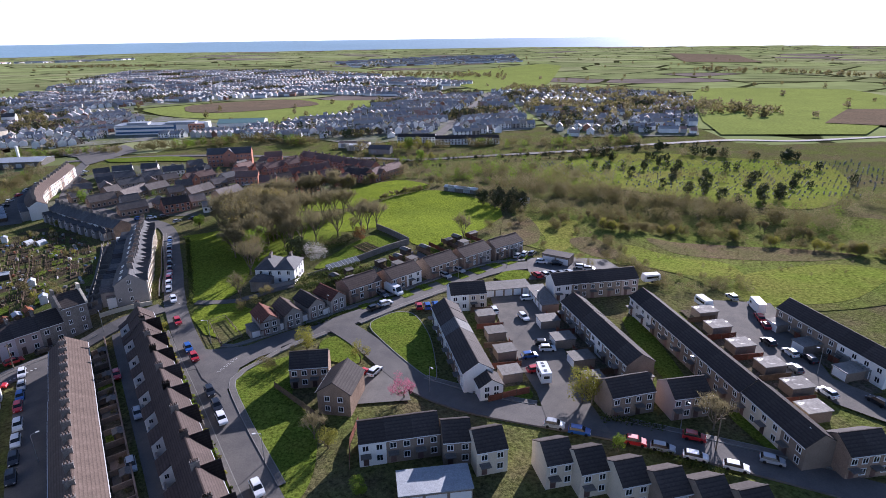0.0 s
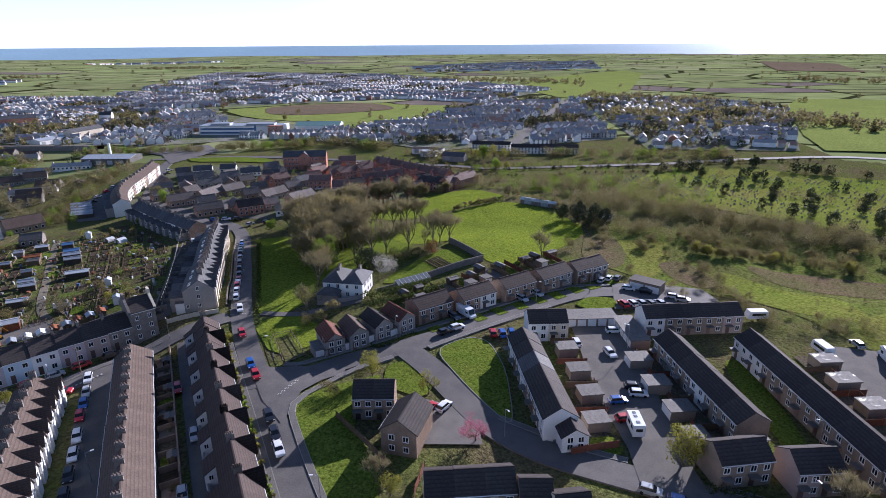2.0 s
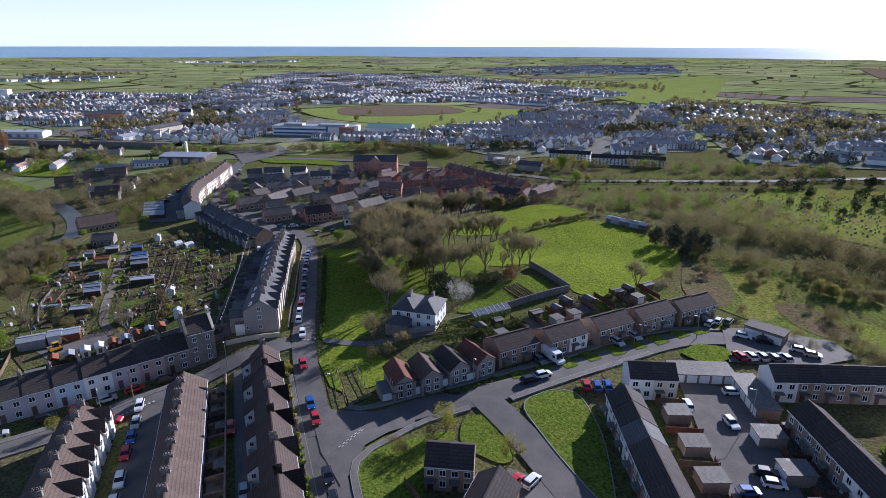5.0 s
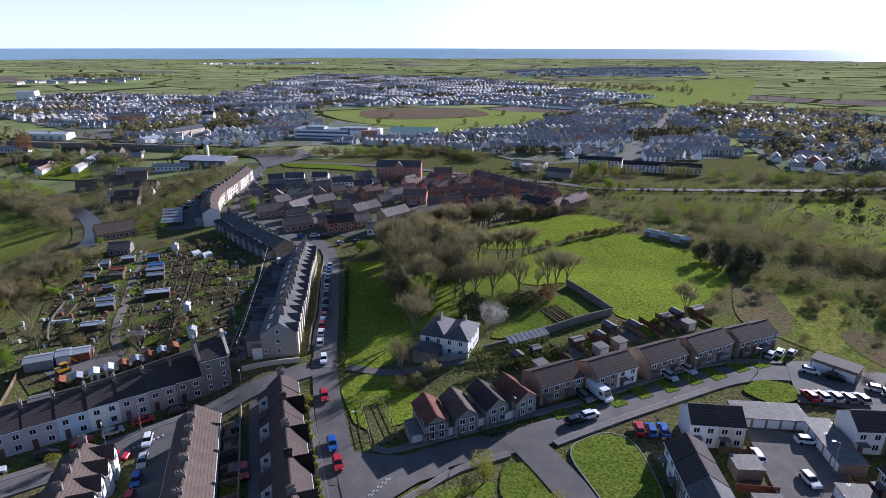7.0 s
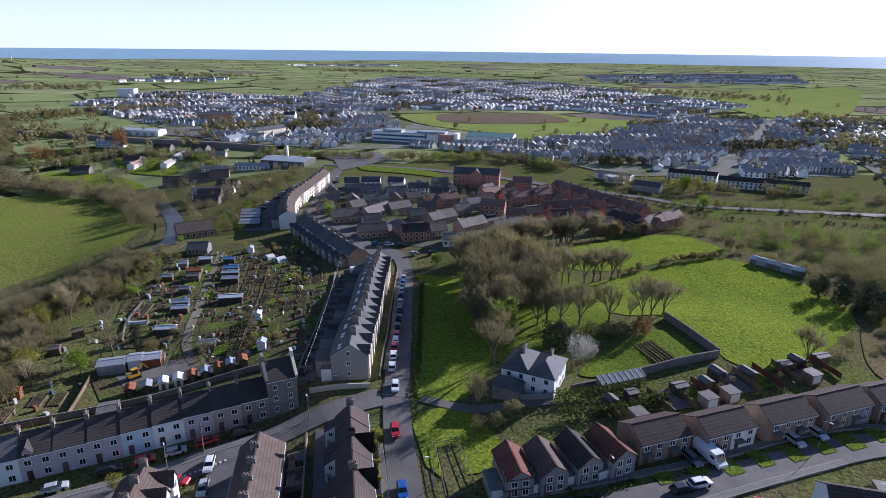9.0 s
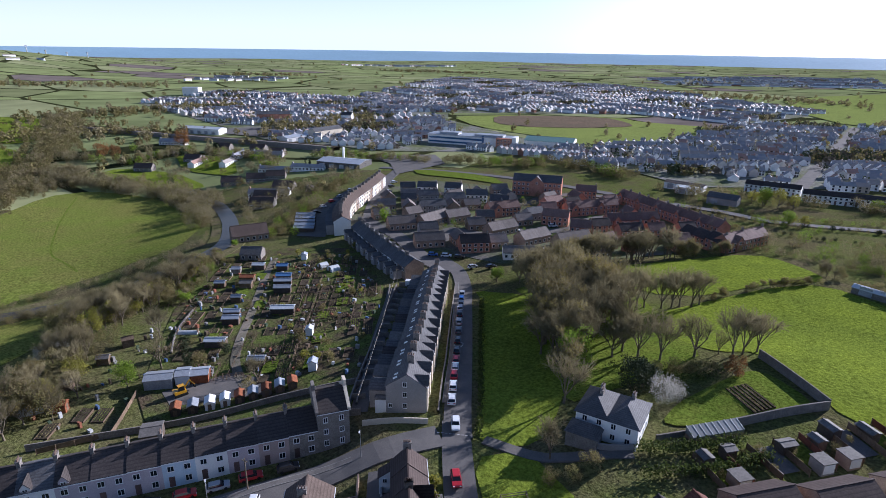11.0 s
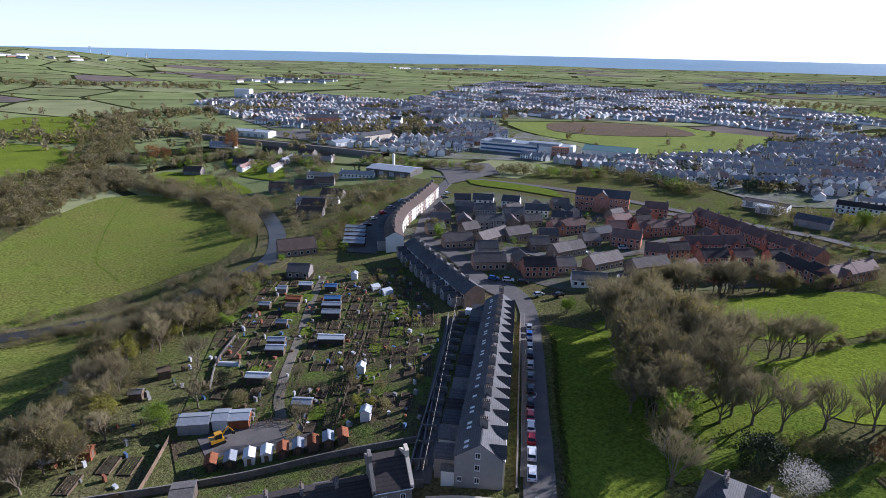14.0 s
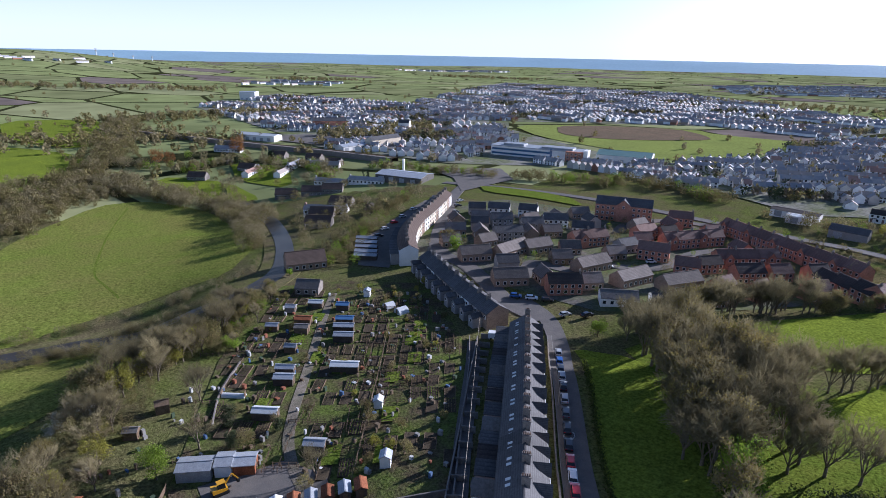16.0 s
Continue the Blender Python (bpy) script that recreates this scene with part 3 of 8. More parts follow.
patch("scrub", [(81, 152), (93, 165), (122, 174), (140, 165), (110, 142), (82, 139)], M_DIMFIELD, 0.22, "open green field beside the scrub", "scrub")
patch("cemetery", [(44, 294), (66, 340), (78, 364), (112, 388), (145, 394), (187, 370), (235, 352), (210, 290), (165, 238), (132, 245), (111, 262), (87, 278), (60, 280)], M_DIMFIELD, 0.3, "green cemetery lawns among dark trees", "cemetery")
patch("allotment_ground", [(-103, 158), (-131, 210), (-168, 246), (-196, 232), (-212, 214), (-184, 170), (-150, 133), (-128, 121), (-100, 147)], M_PLOT, 0.16, "dug and weedy allotment ground", "allotments")
patch("housing_ground", [(-196, 268), (-150, 258), (-110, 256), (-84, 268), (-30, 318), (-60, 372), (-120, 385), (-205, 375), (-225, 345)], M_ESTATE, 0.16, "gardens and verges of a small housing estate", "ground")

patch("field", [(205, 452), (250, 446), (332, 434), (640, 860), (410, 950), (330, 800)], M_HILL, 0.8, "smooth green hill pasture beyond the suburb", "field")
patch("ploughed_land", [(323, 498), (362, 478), (462, 616), (420, 616)], M_WORN, 1.2, "dark ploughed slope on the hill", "soil")
patch("ploughed_land", [(911, 2459), (1108, 2296), (922, 1749), (707, 1776)], M_WORN, 1.5, "wide dark ploughed field near the skyline", "soil")
patch("field", [(-3, 1400), (360, 1800), (147, 890), (40, 950)], M_HILL, 1.0, "pale green hillside above the town", "field")
patch("field", [(-236, 402), (-178, 404), (-160, 386), (-190, 388), (-222, 386)], M_LAWN, 0.5, "rough green bank by the junction", "field")
strip("road", [(-6, 445), (-3, 463), (18, 583), (72, 902)], 8.0, M_CONC, 0.6, "pale straight street through the town", "road")
strip("road", [(-166, 268), (-150, 257), (-143, 270), (-146, 285), (-130, 285), (-122, 298), (-108, 304), (-100, 316)], 5.5, M_CONC, 0.4, "pale estate road between houses", "road")
strip("road", [(-205, 345), (-175, 346), (-150, 343), (-134, 350), (-132, 366), (-118, 384), (-98, 386)], 5.5, M_CONC, 0.4, "pale estate road past the flats", "road")
strip("road", [(-100, 316), (-96, 335), (-84, 350), (-80, 362)], 5.0, M_CONC, 0.42, "pale estate road among brick houses", "road")
strip("road", [along(-88.0, 121.0, -57.2, s, n) for s, n in ((104, 23.7), (72, 23.8), (46, 23.6), (20, 23.9), (2, 24.1), (-11, 24.8), (-20, 25.6))], 5.6, M_ASPHALT, 0.30, "grey asphalt road past the terraces", "road")
strip("road", [(-74.6, 147), (-78.6, 155), (-90.9, 182), (-105, 212), (-113, 229), (-122.6, 243), (-135, 251)], 5.6, M_ASPHALT, 0.32, "asphalt road past the tall terrace", "road")
strip("road", [(-58, 115.5), (-46.5, 119), (-39, 125), (-26.8, 132), (-13.3, 142.7), (2.3, 157), (16, 167.5), (30, 171.5), (46, 172)], 6.4, M_ASPHALT, 0.33, "grey asphalt estate road with patches", "road")
strip("road", [(-27, 131), (-18.4, 121.5), (-7, 106.5), (0.1, 100.5), (6.8, 97), (18.4, 93.2), (32.1, 88.7), (49.1, 81.2), (75, 69)], 6.2, M_ASPHALT, 0.36, "asphalt loop road round the green", "road")
strip("road", [(-150, 62), (-130, 83), (-113, 102.5), (-103, 116), (-93, 128.5), (-86.5, 137), (-78, 146)], 6.4, M_ASPHALT, 0.34, "asphalt side street beside a painted terrace", "road")
strip("road", [(-97, 121), (-94, 115), (-80, 93), (-60, 62), (-45, 38)], 6.6, M_ASPHALT, 0.37, "narrow asphalt street between two terraces", "road")
strip("road", [(-83, 133), (-79, 126.5), (-60, 97), (-40, 66), (-25, 42)], 4.2, M_ASPHALT, 0.28, "shadowed back lane between yard walls", "road")
strip("road", [(-97, 146), (-110, 171), (-124, 199), (-133, 216)], 3.6, M_ASPHALT, 0.28, "narrow rear lane behind the tall terrace", "road")
strip("road", [(-123, 241), (-137, 246), (-150, 256), (-166, 268), (-184, 277), (-199, 300), (-214, 330), (-232, 365), (-249, 414)], 7.0, M_ASPHALT, 0.34, "curving asphalt road into town", "road")
strip("road", [(-260, 400), (-150, 405), (-50, 378), (-14, 362), (36, 371), (92, 396), (134, 415), (175, 426), (215, 430), (258, 420), (330, 428)], 5.6, M_ASPHALT, 0.4, "grey main road along the railway belt", "road")
strip("path", [(-128, 146), (-140.5, 153.5), (-149.5, 163.5), (-162.4, 181), (-181, 206.5), (-191, 221.5)], 2.4, M_TRACK, 0.28, "stony brown allotment track", "path")
strip("path", [(-70, 149), (-58, 149), (-50, 153), (-44, 156)], 2.4, M_CONC, 0.3, "gravel drive to the villa", "path")
strip("path", [(-269, 190), (-305, 200), (-340, 222), (-378, 250), (-404, 272)], 0.9, M_LAWN, 0.2, "faint worn line across the river meadow", "path", thick=0.1)
RIVER = [(-262, 118), (-254, 144), (-249, 154), (-242, 166), (-230, 176), (-220, 187), (-216, 200), (-218, 213), (-223, 226), (-235, 240), (-256, 259), (-285, 281), (-315, 300), (-360, 318)]
strip("river_bank", RIVER, 17.0, M_BANK, 0.2, "brown reedy river banks", "river bank")
strip("river", RIVER, 7.5, M_WATER, 0.3, "still dark river between wooded banks", "river")
patch("junction", [(-62.4, 123.6), (-55.4, 121.5), (-47.5, 122.1), (-39.4, 123.8), (-38.3, 119.9), (-42.4, 116.4), (-45.3, 111.7), (-44.9, 105.4), (-45.6, 101.1), (-52.4, 108.4)], M_ASPHALT, 0.385, "wide worn asphalt road mouth", "road")
patch("car_park", [(25, 158.5), (40, 159.5), (55, 169), (53, 178), (38, 180), (27, 177)], M_ASPHALT, 0.39, "asphalt parking area at the road end", "car park")
patch("court", [(19, 92), (30, 88), (28, 100), (27.5, 113), (27, 130), (26, 147), (12.5, 147), (14, 130), (16, 113), (18.5, 101)], M_CONC, 0.41, "worn concrete parking court", "car park")
patch("court", [(68.5, 144), (87, 141), (84, 121), (81, 105), (92, 90), (88, 84), (76, 96), (68, 120)], M_CONC, 0.41, "worn concrete parking court with garages", "car park")
for pts in ([(8.2, 140), (11.8, 140), (15.6, 104), (11.5, 103)], [(26.6, 136), (31.5, 135), (36.5, 104), (31.6, 103)], [(61.5, 138), (66, 138), (71, 92), (66.6, 91)], [(79.6, 132), (84, 131), (88, 100), (84, 99)]):
    patch("back_garden", pts, M_YARD, 0.3, "brown earth and slab back gardens", "garden")
patch("yard", [(-190, 251), (-202, 247), (-222, 272), (-237, 328), (-242, 352), (-232, 352), (-222, 318), (-208, 284)], M_CONC, 0.3, "grey rear yards and lane behind the crescent", "yard")
patch("parking_bay", [(-19.5, 112), (-12.5, 110), (-8, 103.5), (-7, 99), (-18, 98)], M_PAVE, 0.32, "pale paved parking bay", "car park")
patch("yard", [(-122, 147), (-129, 152), (-139, 151), (-147, 137), (-140, 134), (-133, 142)], M_CONC, 0.24, "grey gravel yard beside the allotments", "yard")
patch("car_park", [(-530, 470), (-420, 478), (-380, 500), (-400, 540), (-500, 520)], M_CONC, 0.5, "pale town car park", "car park")
patch("car_park", [(-262, 415), (-235, 380), (-225, 430), (-255, 470), (-300, 440)], M_CONC, 0.5, "wide pale junction in the town", "road")

pavement_lines = (
    ([(-27, 76.5), (-40.3, 97), (-45.2, 107), (-41.5, 114.5), (-36.5, 121.5), (-29, 127)], 0.0),
    ([(-53.5, 123.4), (-50.5, 122.8), (-42.5, 128.5), (-29, 137.5), (-15, 148.5), (0, 162.3), (13, 171.8), (26, 176)], 0.0),
    ([(-82, 156), (-94, 183), (-108, 213), (-117, 232)], 0.0),
    ([(-146, 71), (-126.6, 91), (-110, 110), (-99.5, 123.5), (-90, 134)], 0.0),
    ([(-21.5, 131.5), (-13, 139.5), (0, 151.5), (8, 158.5)], 0.0),
    ([(-4.3, 107.3), (3, 103.6), (12, 99.4), (18, 97.5)], 0.0),
    ([(31, 93), (42, 88.5), (54, 83.5), (66, 78)], 0.0),
)
strip("pavement", [along(-88.0, 121.0, -57.2, s, 20.55) for s in (101, 69, 43, 17, 0)], 0.9, M_PAVE, 0.42, "narrow flagged pavement before the gabled terrace", "pavement")
strip("kerb", [along(-88.0, 121.0, -57.2, s, 21.02) for s in (101, 69, 43, 17, 0)], 0.14, M_KERB, 0.44, "pale kerb stones along the road", "kerb")
for pts, off in pavement_lines:
    strip("pavement", pts, 1.1, M_PAVE, 0.43, "grey flagged pavement with a kerb", "pavement")
    strip("kerb", pts, 0.12, M_KERB, 0.44, "pale kerb stones along the road", "kerb", offset=-0.62)
    strip("kerb", pts, 0.12, M_KERB, 0.44, "pale kerb stones along the verge", "kerb", offset=0.62)
ge = rounded([(-20, 130.5), (-13, 137.5), (-7.7, 136.5), (-3.2, 124), (-1.4, 104.5), (-5.5, 109), (-12.6, 119)])
strip("kerb", ge + ge[:1], 0.18, M_KERB, 0.48, "worn kerb round the green", "kerb")


def markings():
    s = Mesh()

    def dash(x, y, ang, l, w, lift=0.5):
        c, n = math.cos(radians(ang)), math.sin(radians(ang))
        pts = []
        for a, b in ((-l / 2, -w / 2), (l / 2, -w / 2), (l / 2, w / 2), (-l / 2, w / 2)):
            px, py = x + a * c - b * n, y + a * n + b * c
            pts.append((px, py, ground_z(px, py) + lift))
        s.face(pts)

    for off in (0, 0.55):
        for k in range(6):
            dash(-49.6 + off * 0.9 + 0.35 * k, 110.2 + off * 0.3 + 1.05 * k, 71, 0.6, 0.14)
    for k in range(8):
        dash(-78.6 + 0.75 * k, 146.5 + 0.25 * k, 20, 0.45, 0.14)
    for k in range(9):
        dash(-101.3 + 0.52 * k, 114.5 + 0.72 * k, 53, 0.4, 0.5)
    for k in range(12):
        a = 30 * k
        dash(-93.4 + 1.0 * math.cos(radians(a)), 185.5 + 1.5 * math.sin(radians(a)), a + 90, 0.7, 0.16)
    tagged(s.part("road_markings", [M_PAINT]), "worn white road markings on asphalt", "markings", kind="structure")


markings()

# ---- houses ----
def window_mesh(w, h):
    key = (w, h)
    if key not in WINDOWS:
        f = Mesh()
        b = 0.09
        xs, zs = (-w / 2, -w / 2 + b, -0.035, 0.035, w / 2 - b, w / 2), (-h / 2 - 0.06, -h / 2 + b, h / 2 - b, h / 2)
        solid_cells = {(i, j) for i in range(5) for j in range(3)} - {(1, 1), (3, 1)}
        for y in (-0.08, 0.03):
            f.v.extend((x, y, z) for z in zs for x in xs)
        for i, j in solid_cells:
            n = j * 6 + i
            f.f.append((n, n + 1, n + 7, n + 6))
            f.m.append(0)
            for (di, dj), (p0, p1) in (((-1, 0), (n + 6, n)), ((1, 0), (n + 1, n + 7)), ((0, -1), (n, n + 1)), ((0, 1), (n + 7, n + 6))):
                if (i + di, j + dj) not in solid_cells:
                    f.f.append((p1, p0, p0 + 24, p1 + 24))
                    f.m.append(0)
        p = Mesh()
        p.face([(-w / 2 + b, -0.015, -h / 2 + b), (w / 2 - b, -0.015, -h / 2 + b), (w / 2 - b, -0.015, h / 2 - b), (-w / 2 + b, -0.015, h / 2 - b)])
        WINDOWS[key] = (f.data("window", [M_FRAME]), p.data("pane", [M_GLASS]))
    return WINDOWS[key]


WINDOWS = {}
DOORS = {}


DISTANT = [False]


def far_window(w, h):
    """A window far off: frame and pane in one."""
    key = (w, h, "far")
    if key not in WINDOWS:
        f = Mesh()
        f.box(-w / 2, -0.06, -h / 2, w / 2, 0.04, h / 2)
        f.face([(-w / 2 + 0.1, -0.07, -h / 2 + 0.1), (w / 2 - 0.1, -0.07, -h / 2 + 0.1), (w / 2 - 0.1, -0.07, h / 2 - 0.1), (-w / 2 + 0.1, -0.07, h / 2 - 0.1)], 1)
        WINDOWS[key] = f.data("window", [M_FRAME, M_GLASS])
    return WINDOWS[key]


def add_window(parent, x, y, z, face, w, h):
    turn = {"f": 0, "r": 90, "b": 180, "l": 270}[face]
    if DISTANT[0]:
        share("window", far_window(w, h), parent, pose(x, y, z, 0, 0, turn))
        return
    fm, pm = window_mesh(w, h)
    ob = share("window", fm, parent, pose(x, y, z, 0, 0, turn))
    share("pane", pm, ob)


def add_door(parent, x, y, face, w=0.95, h=2.05):
    if (w, h) not in DOORS:
        d = Mesh()
        d.box(-w / 2, -0.06, 0, w / 2, 0.03, h)
        DOORS[(w, h)] = d.data("door", [M_DOOR])
    turn = {"f": 0, "r": 90, "b": 180, "l": 270}[face]
    share("door", DOORS[(w, h)], parent, pose(x, y, 0.12, 0, 0, turn))


def gable_wall(L, D, eave, ridge, off=0.0, below=2.2):
    """Walls with gable tops; the ridge runs along x, off from the middle by off."""
    s = Mesh()
    t = 0.3
    s.solid([(-L / 2, -D / 2, -below), (-L / 2, D / 2, -below), (-L / 2, D / 2, eave), (-L / 2, off, ridge), (-L / 2, -D / 2, eave)], (t, 0, 0))
    s.solid([(L / 2 - t, -D / 2, -below), (L / 2 - t, D / 2, -below), (L / 2 - t, D / 2, eave), (L / 2 - t, off, ridge), (L / 2 - t, -D / 2, eave)], (t, 0, 0))
    s.box(-L / 2 + t, -D / 2, -below, L / 2 - t, -D / 2 + t, eave)
    s.box(-L / 2 + t, D / 2 - t, -below, L / 2 - t, D / 2, eave)
    return s


def slope(s, x0, x1, ya, za, yb, zb, t=0.16):
    """A roof slab from the eave line (ya, za) to the ridge line (yb, zb)."""
    s.solid([(x0, ya, za), (x0, yb, zb), (x0, yb, zb + t), (x0, ya, za + t)], (x1 - x0, 0, 0))


def gable_roof(L, D, eave, ridge, off=0.0, verge=0.0, over=0.3):
    s = Mesh()
    kf = (ridge - eave) / (D / 2 + off)
    kb = (ridge - eave) / (D / 2 - off)
    slope(s, -L / 2 - verge, L / 2 + verge, -D / 2 - over, eave - kf * over, off, ridge)
    slope(s, -L / 2 - verge, L / 2 + verge, D / 2 + over, eave - kb * over, off, ridge)
    s.box(-L / 2 - verge, off - 0.12, ridge + 0.08, L / 2 + verge, off + 0.12, ridge + 0.24)
    return s


def chimney(parent, x, y, top, base, w=0.55, d=1.3, pots=3, material=None):
    s = Mesh()
    s.box(x - w / 2, y - d / 2, base, x + w / 2, y + d / 2, top)
    s.box(x - w / 2 - 0.08, y - d / 2 - 0.08, top, x + w / 2 + 0.08, y + d / 2 + 0.08, top + 0.14)
    if DISTANT[0]:
        for k in range(pots):
            q = y + d * (k - (pots - 1) / 2) / pots
            s.box(x - 0.11, q - 0.11, top + 0.14, x + 0.11, q + 0.11, top + 0.6)
        pots = 0
    c = s.part("chimney", material or M_STONE, parent)
    p = Mesh()
    p.tube((0, 0, 0), (0, 0, 0.5), 0.13, 0.1, 8)
    me = p.data("chimney_pot", [M_POT])
    for k in range(pots):
        share("chimney_pot", me, c, pose(x, y + d * (k - (pots - 1) / 2) / pots, top + 0.14))


def gutter(parent, L, y, z):
    s = Mesh()
    s.box(-L / 2, y - 0.08, z - 0.1, L / 2, y + 0.08, z + 0.02)
    s.part("gutter", M_FRAME, parent, "white plastic gutter")


def house(m, L, D, eave, ridge, wall, roof, label, name="house", group="", off=0.0, verge=0.1, chim=None, wins=True, gable_wins=False, doors=True, category="house", storeys=2, ww=1.15, gut=True, backs=True):
    h = thing(name, m, label, category, group)
    gable_wall(L, D, eave, ridge, off).part("wall", wall, h)
    gable_roof(L, D, eave, ridge, off, verge).part("roof", roof, h)
    if gut and not DISTANT[0]:
        gutter(h, L, -D / 2 - 0.32, eave - 0.15)
    if wins:
        n = max(1, int(round(L / 2.4)))
        for k in range(n):
            x = L * ((k + 0.5) / n - 0.5)
            for st in range(storeys):
                z = 1.45 + st * (eave - 0.6) / storeys
                if st == 0 and doors and k % 2 == 0 and n > 1:
                    add_door(h, x, -D / 2, "f")
                else:
                    add_window(h, x, -D / 2, z, "f", ww, 1.2 if st else 1.3)
                if backs and (st or k % 2):
                    add_window(h, x, D / 2, z, "b", ww, 1.1)
    if gable_wins:
        for st in range(storeys):
            z = 1.45 + st * (eave - 0.6) / storeys
            for y in (-D / 5, D / 5):
                add_window(h, L / 2, y, z, "r", 1.1, 1.2)
        add_window(h, -L / 2, 0.6, 1.45 + (eave - 0.6) / 2, "l", 0.7, 1.0)
    for c in chim or ():
        chimney(h, c[0], c[1], ridge + 1.1, ridge - 1.0, *c[2:])
    return h


def row(proto, x, y, ang, count, width, walls=None, roofs=None):
    """Copies of a house side by side, stepping with the land."""
    made = []
    for k in range(count):
        px, py = along(x, y, ang, (k + 0.5) * width)
        ob = proto(at(px, py, ang)) if k == 0 else copy_thing(made[0], at(px, py, ang))
        made.append(ob)
        if walls:
            repaint(ob, "wall", walls[k % len(walls)])
        if roofs:
            repaint(ob, "roof", roofs[k % len(roofs)])
    return made


def cross_gable(parent, x, yf, yb, w, eave, ridge, wall, roof, win=True, name="gable_bay"):
    """A gabled bay whose ridge runs into the main roof. yf: its front, yb: where it ends."""
    s = Mesh()
    z0 = 0.0 if name == "gable_bay" else eave - 1.4
    s.solid([(x - w / 2, yf, z0), (x + w / 2, yf, z0), (x + w / 2, yf, eave), (x, yf, ridge), (x - w / 2, yf, eave)], (0, yb - yf, 0))
    g = s.part(name, wall, parent)
    r = Mesh()
    o, k = 0.25, (ridge - eave) / (w / 2)
    for sx in (-1, 1):
        r.solid([(x, yf - o, ridge), (x + sx * (w / 2 + o), yf - o, eave - k * o), (x + sx * (w / 2 + o), yf - o, eave - k * o + 0.14), (x, yf - o, ridge + 0.14)], (0, yb - yf + o, 0))
    r.part("bay_roof", roof, g)
    if win:
        add_window(g, x, yf, eave - 0.75, "f", min(1.1, w - 0.6), 1.2)
    return g


def outrigger(parent, x, w, y0, depth, high, low, wall, roof, gabled=False):
    """A rear wing with a sloping roof."""
    s = Mesh()
    y1 = y0 + depth
    r = Mesh()
    if gabled:
        s.solid([(x - w / 2, y1, -1.5), (x + w / 2, y1, -1.5), (x + w / 2, y1, low), (x, y1, high), (x - w / 2, y1, low)], (0, -depth, 0))
        k = (high - low) / (w / 2)
        for sx in (-1, 1):
            r.solid([(x, y1 + 0.2, high), (x + sx * (w / 2 + 0.2), y1 + 0.2, low - 0.2 * k), (x + sx * (w / 2 + 0.2), y1 + 0.2, low - 0.2 * k + 0.14), (x, y1 + 0.2, high + 0.14)], (0, -depth - 0.2, 0))
    else:
        s.solid([(x - w / 2, y1, -1.5), (x + w / 2, y1, -1.5), (x + w / 2, y1, high), (x - w / 2, y1, low)], (0, -depth, 0))
        k = (high - low) / w
        r.solid([(x - w / 2 - 0.2, y1 + 0.2, low - 0.2 * k), (x + w / 2 + 0.1, y1 + 0.2, high + 0.1 * k), (x + w / 2 + 0.1, y1 + 0.2, high + 0.14), (x - w / 2 - 0.2, y1 + 0.2, low - 0.2 * k + 0.14)], (0, -depth - 0.2, 0))
    o = s.part("rear_wing", wall, parent)
    r.part("wing_roof", roof, o)
    add_window(o, x, y1, low - 1.0, "b", 0.9, 1.1)
    if not DISTANT[0]:
        add_window(o, x - w / 4, y1, 1.4, "b", 0.9, 1.1)
    return o


# brown-roofed terrace with yards behind
UX, UY, UA = -88.0, 121.0, -57.2


def terrace_a(m):
    h = house(m, 4.35, 7.4, 5.0, 7.6, M_RENDER, M_BROWNTILE, "two-storey terraced house with a brown tiled roof", "terraced_house", "brown-roofed terrace", verge=0.0, off=-0.3, backs=False)
    chimney(h, 2.17, -0.6, 8.6, 6.6, 0.6, 1.4, 3)
    gutter(h, 4.35, 4.03, 4.85)
    return h


made_a = row(terrace_a, *along(UX, UY, UA, -1.0, -0.5), UA, 22, 4.35, [M_RENDER, M_WHITE, M_STONE, M_CREAM])


# terrace with gabled fronts, facing the main road
def terrace_b(m, pair):
    h = house(m, 4.4, 5.6, 4.9, 7.4, M_RENDER, M_DARKBROWN, "terraced house with a gabled front bay and rear wing", "terraced_house", "gabled terrace", verge=0.0, off=0.2, backs=False)
    x0, x1 = (0.2, 2.2) if pair == 0 else (-2.2, -0.2)
    s = Mesh()
    s.solid([(x0, 2.7, -1.5), (x0, 5.0, -1.5), (x0, 5.0, 3.0), (x0, 2.7, 4.5)], (x1 - x0, 0, 0))
    o = s.part("rear_wing", M_WHITE, h)
    r = Mesh()
    r.solid([(x0 - 0.15, 2.7, 4.52), (x0 - 0.15, 5.2, 2.89), (x0 - 0.15, 5.2, 3.05), (x0 - 0.15, 2.7, 4.68)], (x1 - x0 + 0.3, 0, 0))
    r.part("wing_roof", M_DARKBROWN, o)
    add_window(o, x0, 4.0, 2.4, "l", 0.8, 1.0)
    return h


pair_b = {}
made_b = []
for k in range(23):
    px, py = along(UX, UY, UA, -3.7 + (22 - k + 0.5) * 4.4, 15.6)
    if k % 2 not in pair_b:
        pair_b[k % 2] = ob = terrace_b(at(px, py, UA + 180), k % 2)
    else:
        ob = copy_thing(pair_b[k % 2], at(px, py, UA + 180))
    made_b.append(ob)
    if k % 2:
        cross_gable(ob, -2.2, -3.4, 0.1, 4.3, 4.9, 7.1, M_STONE, M_DARKBROWN)
    elif k % 4 == 0:
        chimney(ob, 2.1, 0.2, 8.3, 6.4, 0.6, 1.3, 4)
    repaint(ob, "wall", (M_RENDER, M_STONE, M_CREAM)[k % 3])


